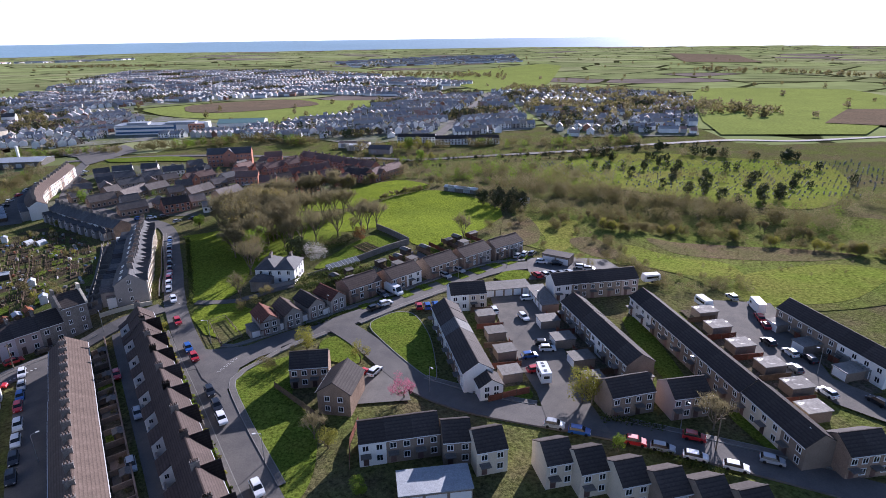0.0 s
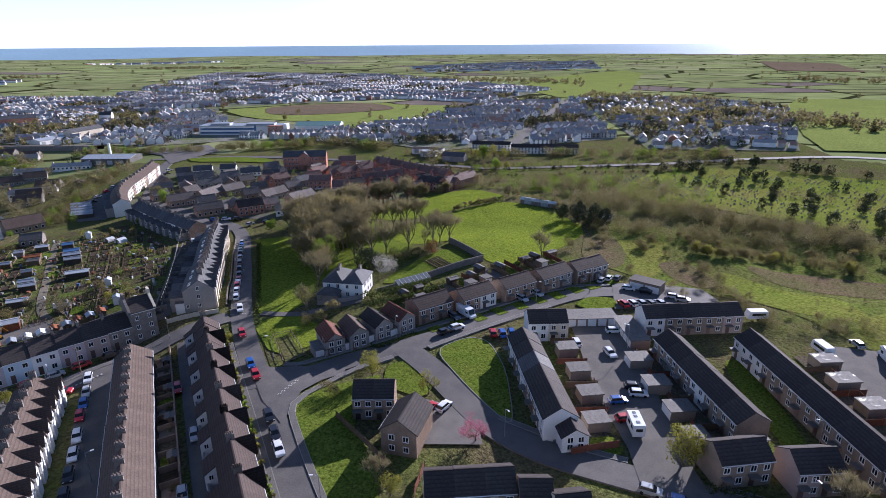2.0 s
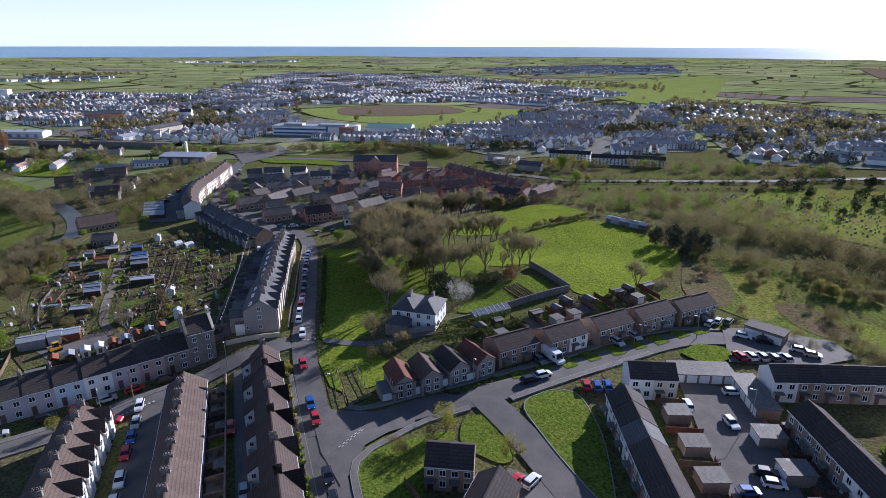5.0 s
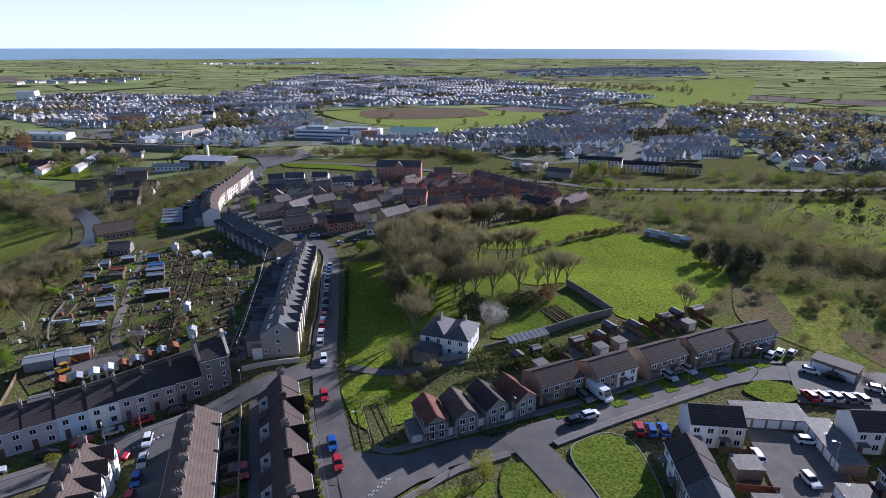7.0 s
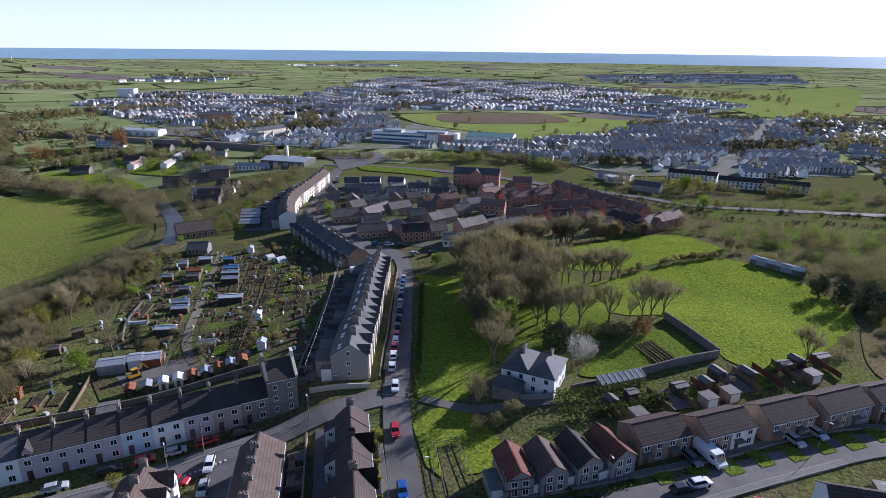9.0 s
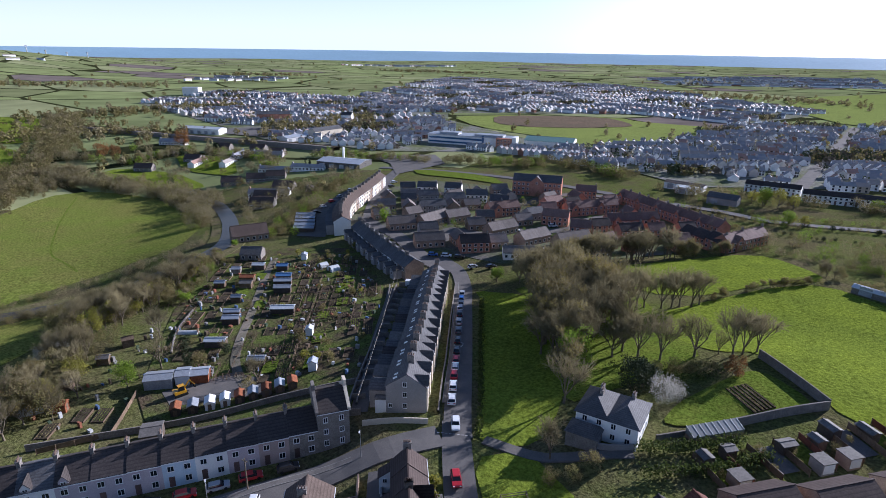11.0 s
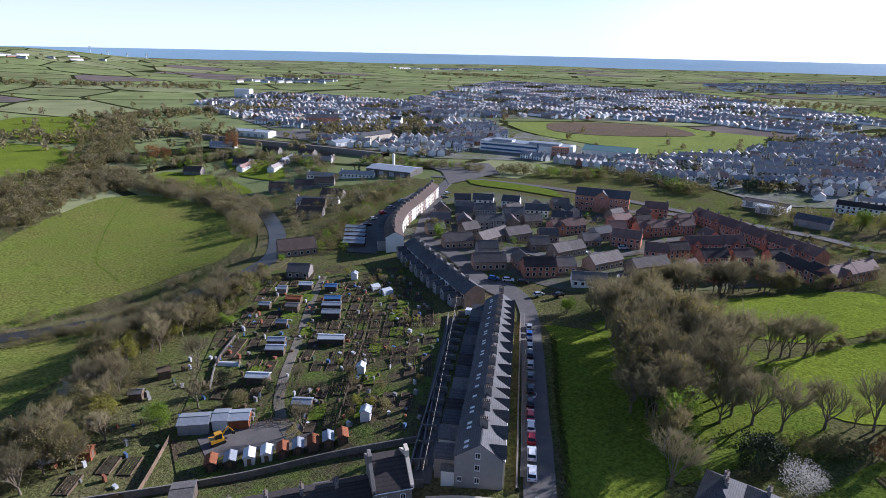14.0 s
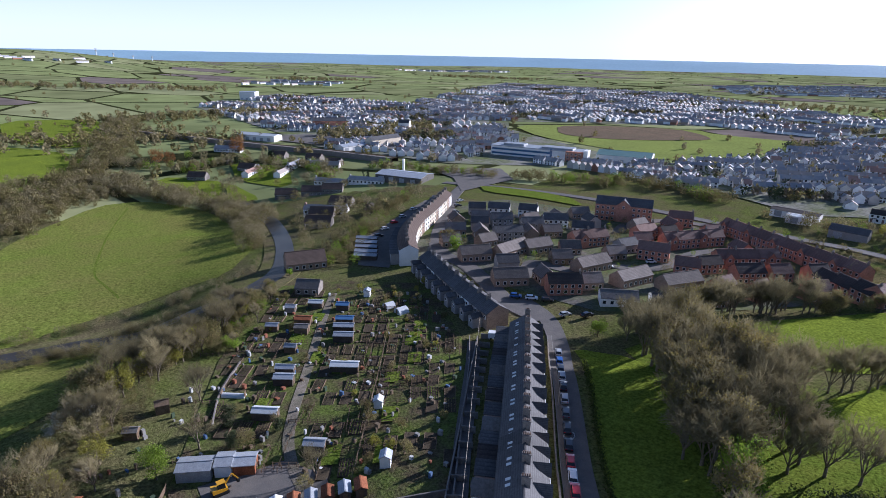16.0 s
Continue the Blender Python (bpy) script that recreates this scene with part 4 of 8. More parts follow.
# terrace with white gables on its street side
def terrace_c(m):
    h = house(m, 4.6, 8.0, 4.9, 7.4, M_WHITE, M_BROWNTILE, "terraced house with white gabled front and brown roof", "terraced_house", "white-gabled terrace", verge=0.0, backs=False)
    cross_gable(h, 0.9, -4.7, 0.0, 2.6, 5.0, 6.9, M_WHITE, M_BROWNTILE)
    chimney(h, 2.3, 0.2, 8.4, 6.4, 0.6, 1.3, 4)
    return h


made_c = []
for k in range(12):
    px, py = along(UX, UY, UA, 3.5 + (11 - k + 0.5) * 4.6, -19.0)
    ob = terrace_c(at(px, py, UA + 180)) if k == 0 else copy_thing(made_c[0], at(px, py, UA + 180))
    made_c.append(ob)


# painted row along the side street
DX, DY, DA = -97.6, 134.0, 227.6


def painted(m, wall, storeys=2, dormers=0, roof=M_DARKTILE, eave=5.4):
    h = house(m, 5.4, 8.2, eave, eave + 2.3, wall, roof, "rendered terraced cottage on a sloping street", "terraced_house", "painted cottages", verge=0.0, ww=1.15, storeys=storeys, backs=False)
    chimney(h, -2.7, 0.2, eave + 3.3, eave + 1.2, 0.6, 1.2, 4)
    for d in range(dormers):
        cross_gable(h, -1.2 + 2.4 * d, -4.12, -1.0, 1.5, eave + 0.7, eave + 1.7, wall, roof, name="dormer")
    return h


D_WALLS = (M_STONE, M_PINKBR, M_LILAC, M_WHITE, M_PALEBLUE, M_LILAC, M_LILAC, M_LILAC, M_WHITE, M_WHITE, M_PALEBLUE, M_CREAM, M_WHITE, M_WHITE, M_RENDER)
protos = {}
pos = 0.0
for k, w in enumerate(D_WALLS):
    px, py = along(DX, DY, DA, pos + 2.7, -4.1)
    pos += 5.4
    kind = 1 if k in (7, 8, 9) else 0
    if kind not in protos:
        ob = protos[kind] = painted(at(px, py, DA + 180), w, dormers=kind)
    else:
        ob = copy_thing(protos[kind], at(px, py, DA + 180))
    repaint(ob, "wall", w)
    repaint(ob, "dormer", w)
    if k >= 6:
        repaint(ob, "roof", M_DARKTILE if k % 4 else M_SLATE)

# tall gabled corner house at the end of the painted row
ob = house(at(*along(DX, DY, DA, -3.0, -4.4), DA + 180), 6.0, 9.0, 8.2, 10.4, M_STONE, M_DARKTILE, "tall three-storey stone corner house with parapet gables", "corner_house", storeys=3, ww=0.9, doors=False)
for gx in (-3.0, 3.0):
    s = Mesh()
    s.solid([(gx - 0.3, -4.7, 7.9), (gx - 0.3, 4.7, 7.9), (gx - 0.3, 4.7, 8.6), (gx - 0.3, 0.9, 11.0), (gx - 0.3, 0.9, 12.2), (gx - 0.3, -0.9, 12.2), (gx - 0.3, -0.9, 11.0), (gx - 0.3, -4.7, 8.6)], (0.6, 0, 0))
    s.part("parapet", M_CREAM if gx > 0 else M_STONE, ob, "pale stone parapet gable with chimney")

# tall slate terrace with a long run of gabled dormers
EX, EY, EA = -87.8, 149.7, 114.2


def terrace_e(m):
    h = house(m, 5.45, 8.2, 6.0, 8.8, M_RENDER, M_SLATE, "tall terraced house with slate roof and gabled front dormers", "terraced_house", "tall slate terrace", verge=0.0, storeys=2, off=-0.2, backs=False)
    cross_gable(h, -1.2, -4.4, -1.6, 2.0, 6.6, 8.0, M_CREAM, M_SLATE)
    outrigger(h, 0.9, 2.8, 4.1, 3.8, 4.6, 3.6, M_RENDER, M_SLATE)
    for x in (-1.6, -0.2):
        w = Mesh()
        z = 8.8 - 2.8 * (2.4 + 0.2) / 4.3
        w.solid([(x - 0.3, 1.9, z + 0.48), (x + 0.3, 1.9, z + 0.48), (x + 0.3, 2.7, z + 0.03), (x - 0.3, 2.7, z + 0.03)], (0, 0.04, 0.07))
        w.part("skylight", M_LIGHT, h, "glazed roof light")
    chimney(h, 2.7, -0.4, 10.2, 7.8, 0.6, 1.4, 4)
    return h


made_e = row(terrace_e, EX, EY, EA, 15, 5.45, [M_RENDER, M_CREAM, M_STONE, M_PINKBR])
for k, ob in enumerate(made_e):
    repaint(ob, "wing_roof", (M_SLATE, M_FELT, M_SLATE, M_DARKTILE)[k % 4])
    repaint(ob, "rear_wing", (M_RENDER, M_WHITE, M_PINKBR, M_STONE)[k % 4])
    lo = Mesh()
    lo.box(-2.5, 4.1, -1.0, -0.9, 6.4 + (k % 3), 2.6)
    lo.box(-2.6, 4.1, 2.6, -0.8, 6.5 + (k % 3), 2.75, 1)
    lo.part("lean_to", [(M_WHITE, M_RENDER, M_BRICKY)[k % 3], M_FELT], ob, "flat-roofed rear extension")

for z in (1.6, 4.2, 6.6):
    add_window(made_e[0], -2.73, 0.2, z, "l", 0.9, 1.2)
add_window(made_e[0], -2.73, 3.2, 1.6, "l", 0.8, 1.0)
DISTANT[0] = True

# second slate row, seen from behind
FX, FY, FA = -132.0, 228.3, 150.3


def terrace_f(m):
    h = house(m, 5.4, 7.6, 5.0, 7.3, M_RENDER, M_SLATE, "slate-roofed terraced house with gabled rear wing", "terraced_house", "rear-facing slate terrace", verge=0.05)
    outrigger(h, 1.0, 2.7, 3.8, 3.4, 4.4, 3.4, M_RENDER, M_SLATE, gabled=True)
    chimney(h, 2.7, 0, 8.4, 6.3, 0.6, 1.4, 4, M_STONE)
    return h


made_f = []
for k in range(10):
    a = FA - 0.9 * k
    px, py = along(FX, FY, FA - 0.45 * k, (k + 0.5) * 5.4)
    ob = terrace_f(at(px, py, a)) if k == 0 else copy_thing(made_f[0], at(px, py, a))
    made_f.append(ob)
    repaint(ob, "wall", (M_BRICKY, M_RENDER, M_WHITE, M_RENDER, M_STONE)[k % 5])


# curved three-storey crescent
def crescent(m):
    h = house(m, 5.9, 7.2, 6.4, 8.4, M_CREAM, M_BROWNTILE, "three-storey cream terraced house in a curved row", "terraced_house", "cream crescent", verge=0.0, storeys=3, backs=False)
    outrigger(h, 1.0, 3.0, 3.6, 3.2, 5.0, 4.2, M_RENDER, M_SLATE)
    chimney(h, 2.9, 0, 9.4, 7.4, 0.6, 1.4, 4)
    return h


made_g = []
gx, gy, ga = -185.0, 257.0, 132.0
for k in range(17):
    ga = 132.0 - 3.2 * k if k < 8 else 106.4 + 0.6 * (k - 8)
    px, py = along(gx, gy, ga, 2.95)
    gx, gy = along(gx, gy, ga, 5.9)
    ob = crescent(at(px, py, ga)) if k == 0 else copy_thing(made_g[0], at(px, py, ga))
    made_g.append(ob)
    repaint(ob, "wall", (M_WHITE, M_CREAM, M_CREAM, M_BRICKY)[k % 4])

DISTANT[0] = False

# ---- estate rows ----
ESTATE = "two-storey estate house with a dark tiled roof"


def estate(x, y, ang, length, units, wall_list, roof_list=(M_DARKTILE,), depth=6.2, eave=4.9, ridge=6.9, group="estate rows", name="estate_house"):
    w = length / units
    made = []
    for k in range(units):
        px, py = along(x, y, ang, (k + 0.5) * w - length / 2, min(0.0, (depth - 8.0) / 2))
        if k == 0:
            ob = house(at(px, py, ang), w, depth, eave, ridge, wall_list[0], roof_list[0], ESTATE, name, group, verge=0.0, gable_wins=False, backs=units < 3)
            p = Mesh()
            p.box(-w / 4 - 0.9, -depth / 2 - 1.3, 2.35, -w / 4 + 0.9, -depth / 2, 2.5)
            p.part("porch_roof", M_FELT, ob, "flat porch canopy")
        else:
            ob = copy_thing(made[0], at(px, py, ang))
        made.append(ob)
        repaint(ob, "wall", wall_list[k % len(wall_list)])
        repaint(ob, "roof", roof_list[k % len(roof_list)])
    return made


PB, WH = M_PEBBLE, M_WHITE
estate(4.2, 117.2, -77.4, 31.0, 6, (WH, PB, WH, PB, PB, WH), (M_DARKTILE, M_DARKTILE, M_SLATE, M_DARKTILE, M_DARKTILE, M_DARKTILE))
estate(5.7, 142.8, 9.5, 9.6, 2, (WH, M_CREAM))
estate(41.0, 150.4, 12.4, 25.0, 5, (WH, PB, PB, PB, M_PINKBR))
estate(37.3, 119.7, -75.9, 31.5, 6, (PB, PB, PB, WH, PB, PB))
estate(55.7, 116.1, -80.1, 44.0, 8, (WH, WH, PB, PB, PB, PB, PB, PB))
estate(61.2, 86.8, -80.5, 17.0, 3, (M_CREAM, M_CREAM, PB))
estate(89.2, 116.4, -76.1, 29.0, 5, (PB, PB, PB, WH, WH))
estate(34.5, 97.4, 14.3, 9.2, 2, (PB, PB))
estate(45.5, 96.4, 10.0, 7.8, 2, (M_PINKBR, PB))
estate(-8.6, 85.6, 10.5, 14.0, 3, (WH, PB, PB))
estate(1.5, 84.6, 6.0, 5.0, 1, (PB,))
estate(6.6, 82.2, 14.0, 5.4, 1, (M_CREAM,))
estate(-28.7, 108.4, 7.4, 8.0, 2, (M_BRICKY, M_BRICKY))
estate(67.8, 80.3, 8.7, 8.0, 2, (M_BRICKY, M_BRICKY))
for sx, sy in ((17.3, 79.0), (22.3, 77.0), (27.8, 74.2), (33.1, 71.9), (38.6, 70.0), (44.0, 67.8)):
    estate(sx, sy, 13.0, 4.9, 1, (M_CREAM if sx < 30 else PB,), group="stepped houses")

# house with its gable to the lawn, and a low wing of the white row
house(at(-20.7, 99.4, -100), 9.0, 6.6, 4.9, 7.2, M_BRICKY, M_DARKTILE, "buff brick house with its gable to a lawn", "gable_house", gable_wins=True, wins=False)
house(at(8.6, 101.0, -77), 4.6, 4.8, 3.4, 4.9, M_WHITE, M_DARKTILE, "small white end house behind a low wall", "end_house", gable_wins=True, wins=False)

# gable-fronted detached houses above the estate road
for (hx, hy, ha), rf in zip(((-45.4, 131.9, -56), (-40.6, 134.8, -53), (-35.9, 138.6, -48), (-31.2, 142.0, -44)), (M_REDTILE, M_BROWNTILE, M_DARKTILE, M_REDTILE)):
    ob = house(at(*along(hx, hy, ha, 0.9), ha), 7.8, 4.7, 4.0, 5.7, M_RENDER, rf, "small grey detached house, gable to the road", "detached_house", "gable-fronted houses", gable_wins=True, wins=False, gut=False, verge=0.25)
    add_door(ob, 3.9, -1.4, "r")
    g = Mesh()
    g.box(-1.5, -4.7, -1.2, 3.2, -2.35, 2.1)
    g.box(-1.6, -4.8, 2.1, 3.3, -2.35, 2.25, 1)
    g.box(3.2, -4.5, 0.1, 3.25, -2.6, 1.9, 2)
    g.part("garage", [M_RENDER, M_FELT, M_FRAME], ob, "flat-roofed side garage with white door")

# pairs of semis
for k, (hx, hy, ha, L) in enumerate(((-24.2, 149.2, 41.4, 10.6), (-13.4, 156.4, 42.0, 11.0), (-2.6, 165.2, 41.0, 11.0), (7.9, 173.5, 42.0, 12.0), (18.8, 182.0, 40.0, 13.0))):
    walls = ((M_BRICKY, M_BRICKY), (M_BRICKY, M_WHITE), (M_BRICKY, M_BRICKY), (M_BRICKY, M_RENDER), (M_BRICKY, M_RENDER))[k]
    for ob in estate(hx, hy, ha, L, 2, walls, (M_DARKBROWN,), 6.8, 4.3, 6.2, "semi-detached pairs", "semi_detached_house"):
        pass
    for a, b in ((-L / 2 + 0.4, -1.8), (1.8, L / 2 - 0.4)):
        patch("lawn", [along(hx, hy, ha, s, n) for s, n in ((a, -9.6), (b, -9.6), (b, -5.4), (a, -5.4))], M_LAWN, 0.42, "dark clipped front lawn of a semi", "garden")


# white hipped villa
def villa():
    v = thing("villa", at(-49.2, 162.2, -3) @ Matrix.Diagonal((0.96, 0.96, 0.82, 1)), "white rendered villa with hipped slate roofs", "house")
    w = Mesh()
    w.box(-6.0, -5.0, -1.5, 6.0, 5.0, 5.4)
    w.part("wall", M_WHITE, v)
    for x0, x1 in ((-6.0, 0.2), (-0.2, 6.0)):
        r = Mesh()
        xc, o = (x0 + x1) / 2, 0.4
        a, b, c, d = (x0 - o, -5.4, 5.5), (x1 + o, -5.4, 5.5), (x1 + o, 5.4, 5.5), (x0 - o, 5.4, 5.5)
        e, f = (xc, -1.6, 8.2), (xc, 1.8, 8.2)
        r.face([a, b, e])
        r.face([b, c, f, e])
        r.face([c, d, f])
        r.face([d, a, e, f])
        r.face([d, c, b, a])
        r.part("roof", M_SLATE, v)
    for x, y in ((-3.0, 2.0), (3.2, 2.2), (-2.6, 0.4)):
        chimney(v, x, y, 8.9, 6.6, 0.6, 1.3, 3, M_STONE)
    for x in (-4.2, -1.4, 1.4, 4.2):
        for z in (1.6, 4.3):
            add_window(v, x, -5.0, z, "f", 1.0, 1.5)
    for y in (-2.5, 0.5, 2.8):
        for z in (1.6, 4.3):
            add_window(v, 6.0, y, z, "r", 1.0, 1.5)
    o = Mesh()
    o.box(-6.5, -9.0, -1.5, -0.5, -4.9, 2.9)
    o.part("rear_wing", M_STONE, v)
    r = Mesh()
    a, b, c, d = (-6.8, -9.3, 2.8), (-0.2, -9.3, 2.8), (-0.2, -4.3, 2.8), (-6.8, -4.3, 2.8)
    e, f = (-4.2, -6.8, 4.8), (-2.8, -6.8, 4.8)
    for q in ((a, b, f, e), (b, c, f), (c, d, e, f), (d, a, e), (d, c, b, a)):
        r.face(q)
    r.part("wing_roof", M_SLATE, v)


villa()


# flat-roofed garages
def garage(m, w, d, h=2.3, doors=1, wall=M_PEBBLE, roof=M_FELT, label="flat-roofed lock-up garage with pale door"):
    g = thing("garage", m, label, "garage", "estate garages")
    if doors == 1:
        w, d = 0.8 * w, 0.78 * d
    s = Mesh()
    s.box(-w / 2, -d / 2, -0.8, w / 2, d / 2, h)
    s.part("wall", wall, g)
    r = Mesh()
    r.box(-w / 2 - 0.15, -d / 2 - 0.2, h, w / 2 + 0.15, d / 2 + 0.15, h + 0.18)
    r.part("roof", roof, g)
    bw = w / doors
    dm = Mesh()
    dm.box(-bw / 2 + 0.25, -0.06, 0.05, bw / 2 - 0.25, 0.04, 2.1)
    me = dm.data("garage_door", [M_FRAME])
    for k in range(doors):
        share("garage_door", me, g, pose(-w / 2 + bw * (k + 0.5), -d / 2, 0.3))
    return g


for gx, gy, ga in ((10.2, 133.0, 99), (12.0, 124.0, 99), (13.4, 115.5, 101), (13.6, 106.6, 101)):
    garage(at(gx, gy, ga + 3), 4.6, 5.6)
for gx, gy, ga in ((24.4, 129.8, -80), (26.2, 120.6, -79), (28.6, 112.0, -78)):
    garage(at(gx + 1.2, gy, ga), 5.0, 6.2)
garage(at(17.2, 150.2, 10), 13.0, 5.6, doors=5)
garage(at(26.4, 143.5, -80), 13.0, 4.6, doors=5)
garage(at(36.5, 174.6, -32), 9.0, 4.4, 3.0, doors=2, roof=M_DARKTILE, label="low store building at the parking area")
for gx, gy, ga in ((66.3, 134, 100), (66.0, 126.0, 100), (67.2, 117.0, 100), (69.4, 108.4, 100), (70.6, 100.4, 100), (69.0, 92.5, 100)):
    garage(at(gx, gy, ga), 4.8, 6.4, wall=M_PEBBLE, roof=M_WETFELT, label="flat-roofed garage with puddles on its felt")
for gx, gy, ga in ((82.0, 127, -76), (82.6, 117.0, -76), (85.0, 106.0, -76)):
    garage(at(gx, gy, ga), 4.6, 7.0, roof=M_WETFELT, label="flat-roofed garage with puddles on its felt")
garage(at(-2.0, 74.0, 8), 11.5, 5.5, 2.8, doors=3, roof=M_TIN, label="row of garages with a bright metal roof")
garage(at(40.5, 104.5, 12), 4.8, 4.6)
garage(at(30.6, 104.0, 12), 4.8, 4.6)

# ---- trees, bushes and hedges ----
def backlit(m, share_through=0.4):
    """Lets light through thin leaves."""
    nt = m.node_tree
    bs = nt.nodes["Principled BSDF"]
    out = nt.nodes["Material Output"]
    tr = nt.nodes.new("ShaderNodeBsdfTranslucent")
    mx = nt.nodes.new("ShaderNodeMixShader")
    mx.inputs["Fac"].default_value = share_through
    nt.links.new(bs.inputs["Base Color"].links[0].from_socket, tr.inputs["Color"])
    nt.links.new(bs.outputs["BSDF"], mx.inputs[1])
    nt.links.new(tr.outputs["BSDF"], mx.inputs[2])
    nt.links.new(mx.outputs["Shader"], out.inputs["Surface"])


for m in (M_LEAF, M_LEAFY, M_OLIVE, M_PINK, M_BLOSSOM, M_RUSSET, M_HEDGE, M_TWIG, M_BUD):
    backlit(m, 0.35)

rng = random.Random(7)


def rand_dir(r, up=0.0):
    while True:
        v = Vector((r.uniform(-1, 1), r.uniform(-1, 1), r.uniform(-1, 1)))
        if 0.05 < v.length < 1:
            v = v.normalized()
            v.z += up
            return v.normalized()


def leaf(s, p, size, r, k=0):
    u = rand_dir(r)
    w = u.orthogonal().normalized()
    w.rotate(Matrix.Rotation(r.uniform(0, 6.28), 3, u))
    v = u.cross(w)
    a, b = size * r.uniform(0.6, 1.2), size * r.uniform(0.4, 0.8)
    s.face([p - a * w, p + b * v, p + a * w, p - b * v], k)


def limbs(s, r, base, d, length, rad, depth, tips, spread=0.55):
    end = base + d * length
    mid = base + d * length * 0.5 + rand_dir(r) * length * 0.08
    sides = 7 if depth == 0 else 5 if depth == 1 else 3
    s.tube(base, mid, rad, rad * 0.82, sides, cap=False)
    s.tube(mid, end, rad * 0.82, rad * 0.6, sides, cap=False)
    tips.append((end, d, depth))
    if depth >= 3:
        return
    n = (5, 4, 4)[depth]
    for k in range(n):
        nd = (d + rand_dir(r, 0.15) * spread * (1.5 if depth == 0 else 1.25)).normalized()
        nd.z = max(nd.z, 0.12)
        start = base + (end - base) * r.uniform(0.55, 1.0) if depth else end - d * length * r.uniform(0, 0.3)
        limbs(s, r, start, nd.normalized(), length * r.uniform(0.62, 0.9) * (0.95 if depth else 1.15), rad * 0.55, depth + 1, tips, spread)


def bare_tree(m, seed, height=10.0, buds=0):
    """Limbs that fan out and up from low on the trunk, with a rounded shell of fine twigs."""
    r = random.Random(seed)
    label = "tree with brown twigs and the first olive buds" if buds else "bare brown deciduous tree with a rounded twiggy crown"
    t = thing("tree", m, label, "tree", "budding trees" if buds else "bare trees")
    s, tips = Mesh(), []
    fork = Vector((r.uniform(-0.2, 0.2), r.uniform(-0.2, 0.2), height * 0.15))
    s.tube((0, 0, -0.4), fork, height * 0.026, height * 0.02, 7, cap=False)

    def grow(base, d, length, rad, depth):
        bend = base + d * length * 0.5 + rand_dir(r) * length * 0.07
        end = bend + (d + Vector((0, 0, 0.2))).normalized() * length * 0.5
        s.tube(base, bend, rad, rad * 0.8, 5 if depth < 2 else 3, cap=False)
        s.tube(bend, end, rad * 0.8, rad * 0.55, 5 if depth < 2 else 3, cap=False)
        tips.append((end, d, depth))
        if depth < 3:
            for q in range((4, 4, 3)[depth - 1]):
                side = rand_dir(r)
                side.z *= 0.3
                nd = (d + side * 0.62 + Vector((0, 0, 0.16))).normalized()
                grow(bend + (end - bend) * r.uniform(0.0, 1.0), nd, length * r.uniform(0.6, 0.85), rad * 0.55, depth + 1)

    limb_count = r.randint(5, 6)
    for q in range(limb_count):
        turn = 6.283 * (q + r.uniform(-0.3, 0.3)) / limb_count
        lean = r.uniform(0.35, 0.75) if q else 0.1
        grow(fork, Vector((lean * math.cos(turn), lean * math.sin(turn), 1)).normalized(), height * r.uniform(0.28, 0.36), height * 0.012, 1)
    s.part("trunk", M_BARK, t, smooth=True)
    c = Mesh()
    for p, d, dep in tips:
        if dep < 2:
            continue
        for k in range(7 if dep == 3 else 5):
            nd = (d + rand_dir(r, 0.3) * 0.75).normalized()
            ln = height * r.uniform(0.08, 0.17)
            a = p - d * ln * r.uniform(0, 0.7)
            w = nd.orthogonal().normalized() * 0.027 * height / 9
            b = a + nd * ln
            c.face([a - w, a + w, b + w * 0.4, b - w * 0.4])
            for j in range(3):
                f = a + nd * ln * r.uniform(0.3, 0.95)
                e = f + (nd + rand_dir(r)).normalized() * ln * 0.5
                c.face([f - w * 0.6, f + w * 0.6, e])
            for j in range(buds):
                leaf(c, a + nd * ln * r.uniform(0.3, 1.1), 0.16, r, 1)
    c.part("crown", [M_TWIG, M_BUD] if buds else M_TWIG, t, "fine brown twigs")
    return t


def leafy_tree(m, seed, height, material, label, wide=0.42, trunk=0.3, leaves=1100, size=0.28, name="tree", group="leafing trees"):
    r = random.Random(seed)
    t = thing(name, m, label, "tree" if name == "tree" else "bush", group)
    if name == "tree":
        s, tips = Mesh(), []
        limbs(s, r, Vector((0, 0, -0.4)), Vector((0, 0, 1)), height * trunk, height * 0.03, 0, tips, 0.6)
        s.part("trunk", M_BARK, t, smooth=True)
    c = Mesh()
    clumps = []
    for k in range(18):
        d = rand_dir(r)
        z = height * (trunk + (1 - trunk) * (0.5 + 0.42 * d.z))
        rad = height * wide * math.sqrt(max(0.1, 1 - (0.85 * d.z) ** 2)) * r.uniform(0.45, 0.85)
        a = r.uniform(0, 6.28)
        clumps.append((Vector((rad * math.cos(a), rad * math.sin(a), z)), height * (r.uniform(0.17, 0.27) if name == "bush" else r.uniform(0.12, 0.22))))
    for k in range(leaves):
        p, rad = clumps[k % len(clumps)]
        d = rand_dir(r)
        q = p + d * rad * r.uniform(0.5, 1.05)
        leaf(c, q, size, r)
    c.part("crown", material, t)
    return t


PROTO = {}


